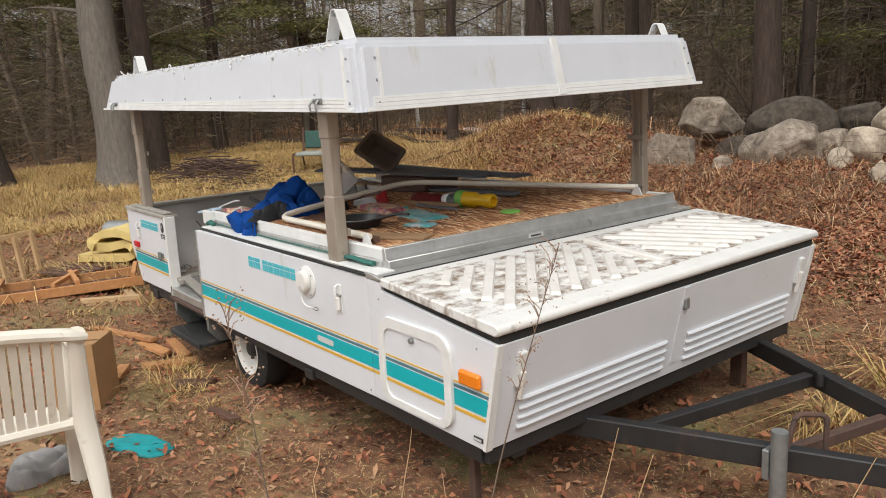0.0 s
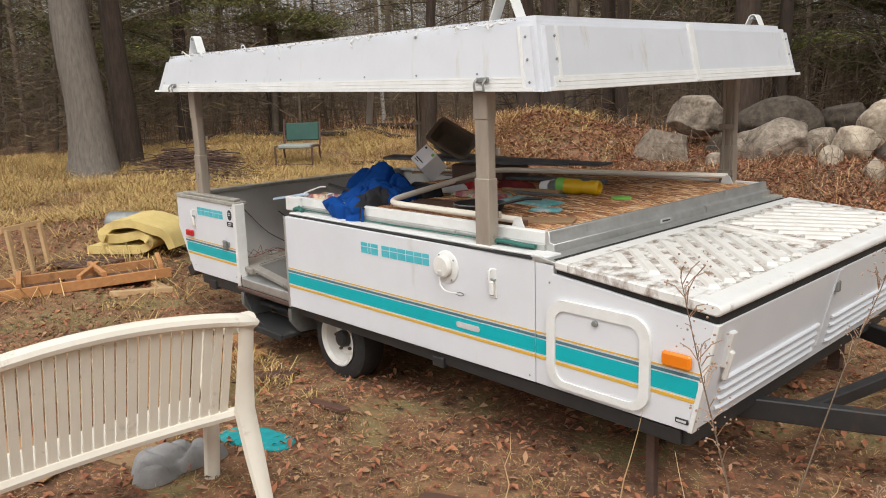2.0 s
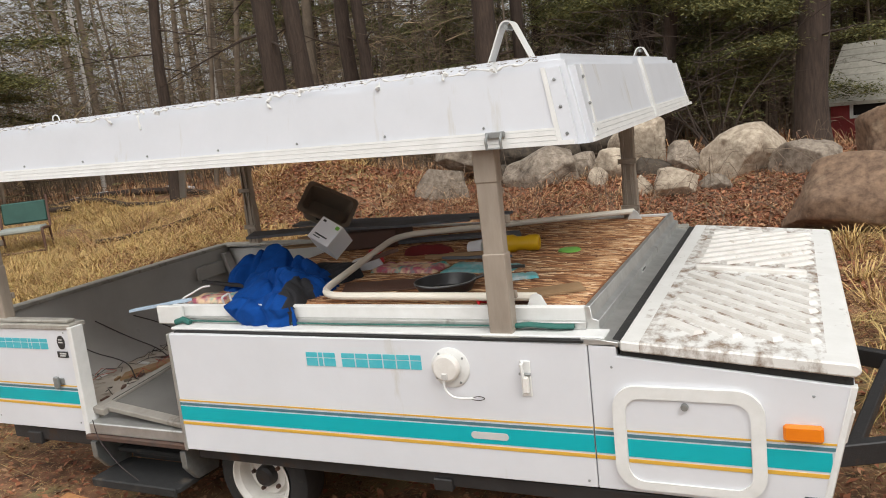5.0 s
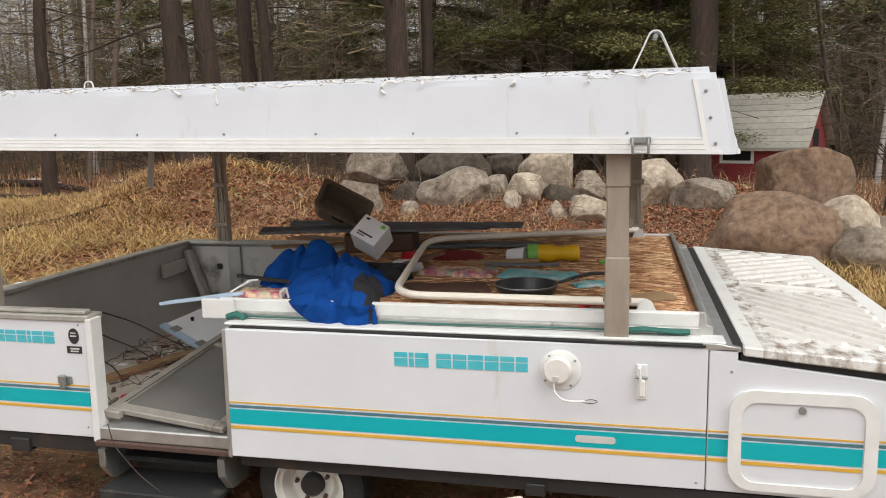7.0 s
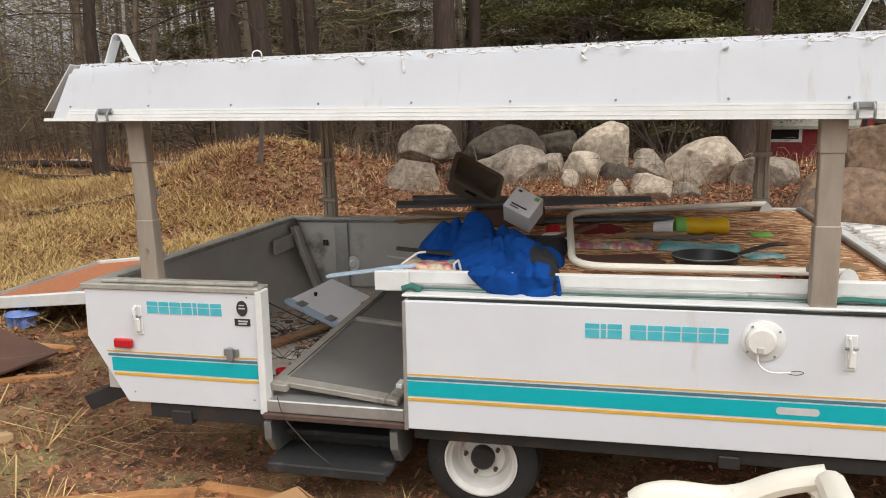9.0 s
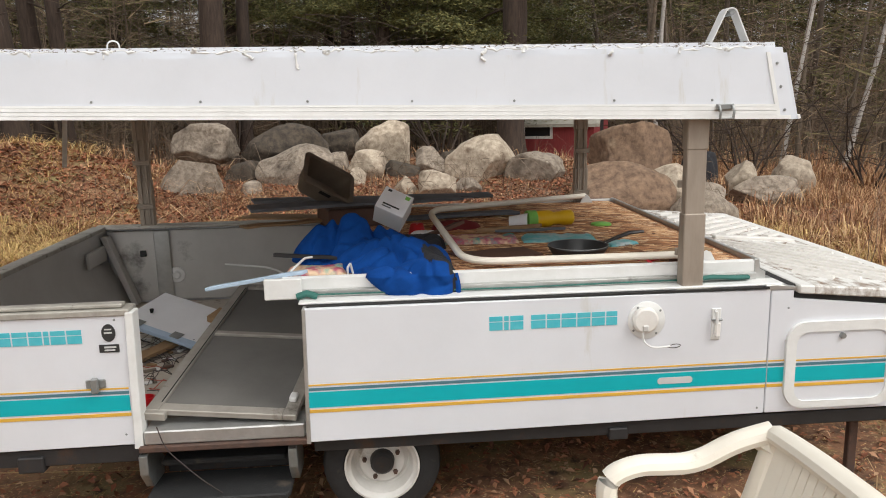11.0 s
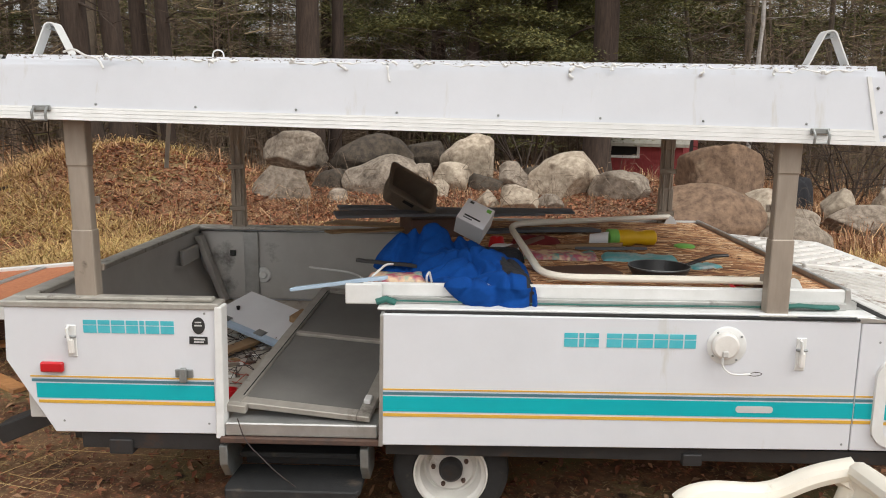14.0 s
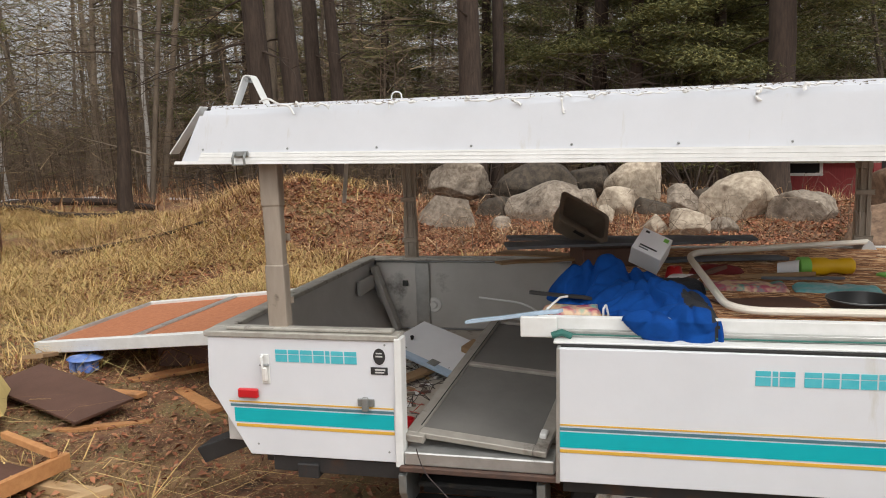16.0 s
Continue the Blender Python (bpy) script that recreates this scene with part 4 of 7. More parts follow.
part("skirt_rail", box(-3.24, -2.64, 0.015, 0.06, 0.475, 0.546, 0.004), M_frame, trailer)
part("front_beam", box(0.58, 0.63, 0.03, W - 0.03, 0.475, 0.535, 0.004), M_frame, trailer)
part("bumper_arm", prism([(-3.68, 0.51), (-3.64, 0.44), (-3.36, 0.56), (-3.39, 0.63)], "y", 0.10, 0.24, 0.004), M_frame, trailer)
part("stab_bracket", box(-3.12, -3.02, 0.0, 0.06, 0.455, 0.52, 0.004), M_frame, trailer)
part("stab_bracket", box(-0.74, -0.66, 0.0, 0.06, 0.46, 0.51, 0.004), M_frame, trailer)
part("stabiliser_jack", box(0.39, 0.43, 0.12, 0.155, gz(0.41, 0.13) - 0.02, 0.48, 0.004), M_rust, trailer)
part("stabiliser_jack", box(0.38, 0.45, W - 0.17, W - 0.11, gz(0.41, 2.0) - 0.02, 0.48, 0.004), M_rust, trailer)
# tongue: two rails that meet ahead, a brace and the jack


def beam(a, b, w, h, name, mtl, parent, z_twist=0):
    a, b = Vector(a), Vector(b)
    d = b - a
    m = Matrix.Translation(a) @ d.to_track_quat("X", "Z").to_matrix().to_4x4()
    return part(name, box(0, d.length, -w / 2, w / 2, -h / 2, h / 2, 0.005, m=m), mtl, parent)


beam((0.45, 0.50, 0.455), (1.95, 1.25, 0.415), 0.055, 0.09, "tongue_rail", M_frame, trailer)
beam((0.45, 1.98, 0.465), (1.95, 1.30, 0.415), 0.055, 0.09, "tongue_rail", M_frame, trailer)
beam((0.76, 0.70, 0.43), (0.98, 1.70, 0.44), 0.05, 0.06, "tongue_brace", M_frame, trailer)
beam((1.25, 0.95, 0.42), (1.38, 1.52, 0.42), 0.04, 0.05, "tongue_brace", M_rust, trailer)
part("coupler", box(1.9, 2.15, 1.22, 1.33, 0.38, 0.46, 0.012), M_rust, trailer)
jack = part("tongue_jack", tube([(1.29, 0.855, gz(1.29, 0.85) - 0.01), (1.29, 0.855, 0.56)], 0.03, 12), M_galv, trailer, "galvanised tongue jack post")
part("clamp", box(1.235, 1.262, 0.83, 0.95, 0.36, 0.48, 0.005), M_galv, jack)
part("jack_handle", tube(rounded([(1.29, 0.89, 0.44), (1.30, 0.95, 0.60), (1.38, 1.02, 0.60), (1.38, 1.02, 0.42)], 0.03), 0.011, 8), M_rust, jack)
part("safety_bolt", lathe([(0, 0.50), (0.016, 0.50), (0.018, 0.47), (0.018, 0.44)], 10, "z", (1.05, 1.66, 0)), M_frame, trailer)

# fold-down step under the door
step = part("step", prism(roundrect(-2.63, -2.06, -0.05, 0.19, 0.03), "z", 0.31, 0.335, 0.004), M_black, trailer, "black fold-down entry step")
part("tread_lip", box(-2.62, -2.07, -0.062, -0.045, 0.295, 0.34, 0.006), M_black, step)
part("upper_tread", box(-2.60, -2.09, 0.10, 0.24, 0.405, 0.43, 0.006), M_black, step)
part("riser", box(-2.60, -2.09, 0.19, 0.205, 0.336, 0.40, 0.003), M_frame, step)
for x in (-2.655, -2.065):
    part("step_arm", prism([(0.0, 0.50), (0.10, 0.52), (0.22, 0.40), (0.20, 0.33), (0.06, 0.34), (0.0, 0.42)], "x", x, x + 0.035, 0.003), M_galv, step)

# ---- boulders ----


def boulder(name_label, mtl, x0, x1, z1, y, seed, depth=0.8, base=None, blocky=0.3, tilt=0.0):
    """A weathered granite boulder: a ball flattened by a few broad faces, worn round, ledged and pitted."""
    r = random.Random(seed)
    bm = bmesh.new()
    bmesh.ops.create_icosphere(bm, subdivisions=5, radius=1.0)
    cuts = []
    for k in range(9 + int(4 * blocky)):
        d = Vector((r.gauss(0, 1), r.gauss(0, 1), r.gauss(0, 0.7))).normalized()
        cuts.append((d, r.uniform(0.60 - 0.10 * blocky, 0.88 - 0.12 * blocky)))
    off = Vector((seed * 3.1, seed * 1.7, seed))
    ledge = Vector((r.gauss(0, 0.25), r.gauss(0, 0.25), 1)).normalized()
    for v in bm.verts:
        p = v.co.copy()
        for d, lim in cuts:
            e = p.dot(d) - lim
            if e > 0:
                p -= d * (e - 0.02 * (1 - math.exp(-e / 0.05)))
        crack = max(0.0, 1 - abs(noise.noise(p * 1.1 - off)) * 30)
        bed = noise.noise(Vector((p.dot(ledge) * 4.5, 0.6 * p.x, 0.6 * p.y)) + off)
        p *= 1 + 0.16 * noise.noise(p * 0.9 + off) + 0.045 * noise.noise(p * 2.6 + off) + 0.02 * bed + 0.016 * noise.noise(p * 7 + off) + 0.009 * noise.noise(p * 17 + off) - 0.035 * crack
        v.co = p
    bm.transform(pose(0, 0, 0, 0, tilt, 0))
    lo = Vector([min(v.co[i] for v in bm.verts) for i in range(3)])
    hi = Vector([max(v.co[i] for v in bm.verts) for i in range(3)])
    z0 = (gz((x0 + x1) / 2, y) - 0.12) if base is None else base
    w = (x1 - x0) * 1.03
    for v in bm.verts:
        q = [(v.co[i] - lo[i]) / (hi[i] - lo[i]) for i in range(3)]
        v.co = Vector(((q[0] - 0.5) * w, (q[1] - 0.5) * w * depth, q[2] * (z1 - z0)))
    ob = solid("boulder", bm, mtl, name_label, "boulder", "boulders of the stone bank", angle=60)
    ob.location = ((x0 + x1) / 2, y + w * depth * 0.2, z0)
    return ob


G, P, D, B = M_stone, M_pale_stone, M_dark_stone, M_brown_stone
for k, (lab, m, x0, x1, z1, y, dep, base, blk, tl) in enumerate((
    ("angular grey granite boulder on the bank", G, -4.92, -3.93, 1.60, 9.1, 0.8, 0.92, 0.8, -16),
    ("dark mossy boulder wedged in the bank", D, -3.88, -2.52, 1.56, 9.3, 0.7, 0.60, 0.2, 8),
    ("long dark stone at the back of the bank", D, -2.66, -1.98, 1.44, 9.7, 0.6, 0.90, 0.4, 0),
    ("tall pale boulder with sloping face", P, -2.10, -1.22, 1.58, 9.5, 0.7, 0.55, 0.2, 14),
    ("rounded speckled grey boulder", G, -3.58, -2.36, 1.27, 8.5, 0.75, 0.35, 0.15, 6),
    ("small pale square block beside dry grass", P, -5.44, -4.98, 0.96, 8.1, 0.9, 0.40, 1.0, 0),
    ("flat-topped grey slab in the bank", G, -4.86, -3.95, 1.12, 8.1, 0.7, 0.40, 1.0, 4),
    ("pale stone leaning on its neighbour", G, -2.66, -2.10, 1.11, 9.0, 0.8, 0.60, 0.6, -20),
    ("cream-coloured stone among grass", P, -2.20, -1.62, 1.15, 8.8, 0.8, 0.65, 0.3, -10),
    ("small grey stone half hidden by grass", G, -1.14, -0.64, 1.15, 9.2, 0.8, 0.60, 0.4, 0),
    ("cracked cream boulder split on top", P, -1.18, -0.60, 0.88, 8.0, 0.8, 0.40, 0.7, -8),
    ("split half of a cream boulder", P, -1.52, -1.16, 0.80, 8.05, 0.8, 0.40, 0.7, 10),
    ("large rounded white boulder", P, -0.69, 0.54, 1.32, 9.0, 0.7, 0.38, 0.15, 4),
    ("grey boulder in front of brush", G, 0.24, 1.15, 1.06, 8.7, 0.7, 0.35, 0.3, -8),
    ("big brown flat-sided block", B, 0.44, 1.84, 1.09, 6.0, 0.6, 0.10, 0.7, 3),
    ("upright tan boulder with flat top", B, 1.22, 2.30, 1.53, 7.2, 0.7, 0.30, 0.8, 0),
    ("pale slab tilted against brown block", P, 1.72, 2.42, 0.99, 6.6, 0.7, 0.20, 0.6, -10),
    ("low grey boulder beside the pale slab", G, 1.72, 2.55, 0.78, 5.6, 0.7, 0.05, 0.3, 0),
    ("small pale stone in tall grass", P, 3.54, 4.02, 0.87, 8.2, 0.8, None, 0.3, 0),
    ("pale stone in tall dry grass", P, 4.62, 5.30, 0.87, 8.8, 0.8, None, 0.2, 0),
    ("long lichen-covered stone in grass", G, 3.42, 4.52, 0.67, 7.8, 0.5, None, 0.3, 0),
    ("grey stone behind the slab", G, 2.4, 3.2, 0.66, 7.4, 0.6, None, 0.3, 0),
    # Added dark stones: their colour stands in for shade in the bank's gaps.
    ("added dark stone in place of shade in the bank", D, -2.3, -1.2, 1.12, 9.9, 0.6, 0.3, 0.4, 0),
    ("added dark stone in place of shade in the bank", D, -3.75, -3.2, 1.05, 9.2, 0.6, 0.2, 0.4, 0),
    ("added dark stone in place of shade in the bank", D, -1.0, 0.1, 1.05, 9.9, 0.6, 0.2, 0.4, 0),
    ("added dark stone in place of shade low in the bank", D, -4.1, -3.4, 1.02, 8.9, 0.8, 0.3, 0.5, 12),
    ("added dark stone in place of shade low in the bank", D, -2.75, -2.2, 0.98, 9.3, 0.8, 0.3, 0.5, 0),
    ("added dark stone in place of shade low in the bank", D, -1.75, -1.05, 0.95, 9.0, 0.8, 0.3, 0.5, -10),
    ("added dark stone in place of shade low in the bank", D, 0.15, 0.75, 0.88, 9.4, 0.8, 0.2, 0.5, 0),
    ("small tan stone wedged between boulders", P, -2.28, -1.92, 0.90, 8.5, 0.8, 0.4, 0.7, 15),
    ("small grey stone at the foot of the bank", G, -3.75, -3.4, 0.78, 8.2, 0.8, 0.4, 0.6, 0),
    ("small grey stone at the foot of the bank", G, -0.62, -0.2, 0.72, 8.3, 0.8, 0.35, 0.6, 8),
)):
    boulder(lab, m, x0, x1, z1, y, k + 3, depth=dep, base=base, blocky=blk, tilt=tl)

# ---- trees ----


def limb_points(p, d, length, n, droop, r):
    pts = [Vector(p)]
    d = Vector(d).normalized()
    for i in range(n):
        d = (d + Vector((r.gauss(0, 0.12), r.gauss(0, 0.12), r.gauss(0, 0.08) + droop))).normalized()
        pts.append(pts[-1] + d * length / n)
    return pts


def trunk_bm(h, r0, lean, seed, limbs=6, lo=2.0):
    r = random.Random(seed)
    bm = bmesh.new()
    n, seg = 14, 16
    rings = []
    wob = [Vector((0, 0, 0))]
    for i in range(1, seg + 1):
        wob.append(wob[-1] + Vector((r.gauss(0, 0.02), r.gauss(0, 0.02), 0)))
    for i in range(seg + 1):
        t = (i / seg) ** 1.4
        c = Vector((lean[0] * t * h, lean[1] * t * h, t * h - 0.15)) + wob[i]
        rad = r0 * (1 - 0.55 * t) * (1 + 0.55 * math.exp(-t * h / 0.35))
        ring = []
        for k in range(n):
            a = k * math.tau / n
            q = rad * (1 + 0.10 * math.sin(3 * a + seed) * math.exp(-t * h / 0.8) + 0.07 * noise.noise(Vector((math.cos(a) * 2, math.sin(a) * 2, t * h * 0.7 + seed))))
            ring.append(bm.verts.new(c + Vector((q * math.cos(a), q * math.sin(a), 0))))
        rings.append(ring)
    for a, b in zip(rings, rings[1:]):
        for k in range(n):
            bm.faces.new((a[k], a[(k + 1) % n], b[(k + 1) % n], b[k]))
    bm.faces.new(rings[-1])
    arms = []
    for k in range(limbs):
        arm = bmesh.new()
        arms.append(arm)
        t = r.uniform(lo, min(h, lo + 6)) / h
        a = r.uniform(0, math.tau)
        c = Vector((lean[0] * t * h, lean[1] * t * h, t * h - 0.15))
        L = r.uniform(0.8, 2.4)
        pts = limb_points(c, (math.cos(a), math.sin(a), r.uniform(-0.1, 0.25)), L, 5, -0.04, r)
        tube(pts, 0, 5, arm, radii=[max(0.006, r0 * 0.13 * (1 - i / 5.6)) for i in range(6)])
        for j in range(4):
            q = pts[r.randint(2, 5)]
            tube(limb_points(q, (math.cos(a + r.uniform(-1, 1)), math.sin(a + r.uniform(-1, 1)), r.uniform(-0.3, 0.2)), L * 0.4, 3, -0.03, r), 0, 4, arm, radii=[0.008, 0.006, 0.004, 0.002])
    return [("trunk", bm)] + [("limb", a) for a in arms]


def foliage(centres, spread, count, size, seed, flat=0.22, droop=0.25):
    """Needle sprays: many slim leaf triangles round each bough end, flattened in layers."""
    r = np.random.default_rng(seed)
    c = np.asarray(centres)[r.integers(0, len(centres), count)]
    o = r.normal(0, 1, (count, 3)) * np.array([spread, spread, spread * flat])
    o[:, 2] -= droop * np.hypot(o[:, 0], o[:, 1]) * 0.5
    p = c + o
    a = r.uniform(0, math.tau, count)
    d = np.stack([np.cos(a), np.sin(a), r.normal(-0.25, 0.3, count)], 1)
    d /= np.linalg.norm(d, axis=1)[:, None]
    s = np.cross(d, r.normal(0, 1, (count, 3)) * [0.4, 0.4, 1])
    s /= np.linalg.norm(s, axis=1)[:, None]
    L = size * r.uniform(0.6, 1.5, count)[:, None]
    w = size * 0.13
    v = np.stack([p - s * w, p + s * w, p + d * L], 1).reshape(-1, 3)
    return v, np.arange(count * 3).reshape(-1, 3)


M_needle = islands(mat("hemlock_needles", (0.05, 0.07, 0.03), None, 0.8, bump=0), ((0.0, (0.045, 0.052, 0.018)), (0.5, (0.115, 0.118, 0.036)), (1.0, (0.25, 0.225, 0.07))))


def tree(x, y, r0, h, lean, seed, mtl, label, limbs=6, boughs=0, lo=2.0, name="tree"):
    z = gz(x, y)
    t = thing(name, label, "tree", (x, y, z))
    for piece, bm in trunk_bm(h, r0, lean, seed, limbs, lo):
        bm.transform(Matrix.Translation((x, y, z)))
        part(piece, bm, mtl, t, angle=60)
    if boughs:
        r = random.Random(seed + 99)
        cs, bm = [], bmesh.new()
        for k in range(boughs):
            hh = r.uniform(lo, min(h, lo + 7.0))
            a = r.uniform(0, math.tau)
            L = r.uniform(1.3, 3.2) * (1 - 0.4 * (hh - lo) / 9)
            base = Vector((x + lean[0] * hh, y + lean[1] * hh, z + hh))
            pts = limb_points(base, (math.cos(a), math.sin(a), 0.1), L, 6, -0.06, r)
            tube(pts, 0, 4, bm, radii=[0.03 * (1 - i / 7) for i in range(7)])
            cs += [tuple(q) for q in pts[2:]]
        tagged(part("bough", bm, mtl, t), kind="stuff")
        v, f = foliage(cs, 0.30, boughs * 2500, 0.085, seed)
        crown = mesh_np("crown", v, f, M_needle)
        crown.parent = t
        crown.matrix_parent_inverse = world_of(t).inverted()
        crown["kind"] = "stuff"
        crown["label"] = "dark green hemlock needles in layered sprays"
    return t


tree(-7.42, 8.55, 0.20, 11, (-0.05, 0.02), 1, M_bark, "large dark-barked trunk behind the grassy mound")
tree(-7.02, 8.75, 0.17, 11, (-0.035, 0.02), 2, M_bark, "dark trunk growing close beside a larger one")
tree(-7.85, 11.8, 0.18, 11, (-0.05, 0.02), 4, M_bark, "leaning dark trunk at the wood's edge")
tree(-7.33, 11.6, 0.14, 11, (-0.02, 0.0), 5, M_bark, "straight dark trunk at the wood's edge")
tree(-4.56, 11.24, 0.24, 12, (0.0, 0.0), 6, M_bark, "thick dark trunk among hemlock boughs", 9)
tree(-4.25, 11.9, 0.13, 12, (0.01, 0.0), 15, M_bark, "slim dark trunk behind a thicker one")
tree(0.83, 11.9, 0.27, 12, (0.03, 0.02), 7, M_bark, "tall dark trunk behind the boulders", 9)
tree(-12.2, 2.3, 0.36, 11, (-0.10, -0.02), 8, M_pale_bark, "large pale trunk with a scarred broken bark patch")
tree(-12.6, 3.1, 0.22, 11, (-0.06, 0.0), 9, M_bark, "dark trunk beside the pale one")
tree(-12.4, 0.35, 0.24, 11, (-0.16, -0.05), 10, M_bark, "leaning dark trunk at the clearing's edge")
tree(-14.2, 0.2, 0.22, 11, (-0.1, 0.0), 11, M_bark, "dark trunk at the clearing's edge")
tree(-10.4, 8.8, 0.12, 11, (0.03, 0.03), 12, M_bark, "slim dark trunk behind the brush pile")
tree(-15.5, 5.6, 0.16, 11, (0.0, 0.0), 16, M_bark, "slim dark trunk deeper in the wood")
tree(4.3, 26.0, 0.26, 12, (0.0, 0.0), 13, M_bark, "dark trunk near the red shed")
tree(-2.4, 15.5, 0.2, 12, (0.02, 0.0), 14, M_bark, "dark trunk among hemlock boughs")
for k, (x, y) in enumerate(((-13.5, 14.0), (6.9, 13.0), (8.0, 12.6), (-16, 12.0), (4.6, 14.5))):
    tree(x, y, 0.055, 10, ((0.02, 0.0), (0.14, 0.0), (0.22, 0.0), (0.0, 0.0), (0.04, 0))[k], 20 + k, M_birch, "slim white birch trunk", 3, name="birch_tree")
for k, (x, y, b) in enumerate(((-1.7, 13.4, 26), (0.1, 14.6, 26), (-5.3, 16.5, 34), (-3.0, 17.5, 36), (-0.4, 16.0, 34), (2.0, 19.5, 34), (-8.6, 18.5, 28), (-12.5, 17.5, 24), (0.9, 13.2, 22), (-15.5, 8.0, 22), (-17.0, 4.0, 20))):
    tree(x, y, 0.15, 11, (0.02, 0.0), 40 + k, M_bark, "dark green hemlock with drooping boughs", 5, b, 1.6, name="hemlock_tree")


def far_woods():
    """Trunks, limbs and twigs of the woods beyond the clearing."""
    r = np.random.default_rng(11)
    V, F = [], []
    base = 0

    def taper(p, q, r0, r1, n):
        nonlocal base
        d = q - p
        d /= np.linalg.norm(d)
        u = np.cross(d, [0.3, 0.5, 0.8])
        u /= np.linalg.norm(u)
        w = np.cross(d, u)
        a = np.arange(n) * math.tau / n
        ring = np.cos(a)[:, None] * u + np.sin(a)[:, None] * w
        V.append(np.concatenate([p + ring * r0, q + ring * r1]))
        k = np.arange(n)
        k2 = (k + 1) % n
        F.append(np.concatenate([np.stack([k, k2, k2 + n], 1), np.stack([k, k2 + n, k + n], 1)]) + base)
        base += 2 * n

    made = 0
    while made < 520:
        a = radians(r.uniform(-100, 50)) if made < 440 else radians(r.uniform(50, 260))
        dist = 13 + 52 * r.uniform() ** 0.8
        x, y = -1 + math.sin(a) * dist, -1 + math.cos(a) * dist
        if made < 440 and (y < 10.5 and x > -13.5 or x > -13 and y < 8 or 0.6 < x < 4.6 and y < 17):
            continue
        made += 1
        rad = r.uniform(0.025, 0.07) + (0.09 * r.uniform() if r.uniform() < 0.35 else 0)
        h = r.uniform(8, 14)
        p = np.array([x, y, gz(x, y) - 0.1])
        q = p + np.array([r.normal(0, 0.07) * h, r.normal(0, 0.07) * h, h])
        m = p + (q - p) * 0.5 + np.array([r.normal(0, 0.12), r.normal(0, 0.12), 0])
        taper(p, m, rad * 1.15, rad * 0.8, 6)
        taper(m, q, rad * 0.8, rad * 0.4, 6)
        for j in range(r.integers(5, 11)):
            t = r.uniform(0.05, 0.8)
            s = p + (q - p) * t
            b = r.uniform(0, math.tau)
            L = r.uniform(0.6, 2.2)
            e = s + L * np.array([math.cos(b), math.sin(b), r.uniform(-0.25, 0.45)])
            taper(s, e, 0.018 + rad * 0.1, 0.006, 3)
            for i in range(5):
                o = s + (e - s) * r.uniform(0.3, 1)
                c = o + r.uniform(0.3, 0.8) * np.array([math.cos(b + r.normal(0, 0.8)), math.sin(b + r.normal(0, 0.8)), r.normal(0, 0.4)])
                taper(o, c, 0.007, 0.003, 3)
    return np.concatenate(V), np.concatenate(F)


v, f = far_woods()
tagged(mesh_np("far_woods", v, f, M_woods), "bare grey-brown winter woods beyond the clearing", "woods", kind="stuff")


def far_conifers():
    """Hemlock boughs in the depth of the wood."""
    r = np.random.default_rng(21)
    cs = []
    made = 0
    while made < 70:
        a = radians(r.uniform(-95, 48))
        d = r.uniform(20, 48)
        x, y = -1 + math.sin(a) * d, -1 + math.cos(a) * d
        if math.sin(a * 3.1 + 1.0) + r.normal(0, 0.5) < -0.3:
            continue
        made += 1
        for k in range(26):
            h = r.uniform(0.8, 9)
            b = r.uniform(0, math.tau)
            L = r.uniform(0.4, 2.6) * (1.1 - h / 12)
            cs.append((x + L * math.cos(b), y + L * math.sin(b), gz(x, y) + h - 0.15 * L))
    return foliage(cs, 0.5, 330000, 0.24, 22, 0.25)


v, f = far_conifers()
tagged(mesh_np("far_conifers", v, f, M_needle), "green hemlock boughs deep in the woods", "woods", kind="stuff")


def saplings():
    """A thicket of thin bare stems and twigs along the edge of the wood."""
    r = np.random.default_rng(5)
    n = 9000
    a = np.radians(r.uniform(-98, 48, n))
    d = r.uniform(14, 42, n)
    x, y = -1 + np.sin(a) * d, -1 + np.cos(a) * d
    keep = ~((y < 11.5) & (x > -14)) & ~((x > 0.8) & (x < 4.8) & (y < 16.6))
    x, y = x[keep], y[keep]
    n = len(x)
    z = ground_z(x, y) - 0.05
    h = r.uniform(0.8, 5.5, n)
    p = np.stack([x, y, z], 1)
    lean = np.stack([r.normal(0, 0.16, n), r.normal(0, 0.16, n), np.ones(n)], 1)
    q = p + lean * h[:, None]
    side = np.stack([np.cos(a), -np.sin(a), 0 * a[:n]], 1) if len(a) == n else np.stack([np.ones(n), 0 * x, 0 * x], 1)
    w = r.uniform(0.006, 0.02, n)[:, None]
    verts, tris = [np.stack([p - side * w, p + side * w, q], 1)], []
    for k in range(7):
        t = r.uniform(0.2, 0.95, n)[:, None]
        o = p + (q - p) * t
        b = r.uniform(0, math.tau, n)
        L = r.uniform(0.2, 1.0, n)[:, None]
        e = o + L * np.stack([np.cos(b), np.sin(b), r.uniform(-0.2, 0.9, n)], 1)
        verts.append(np.stack([o - [0, 0, 0.008], o + [0, 0, 0.008], e], 1))
    v = np.concatenate(verts).reshape(-1, 3)
    return v, np.arange(len(v)).reshape(-1, 3)


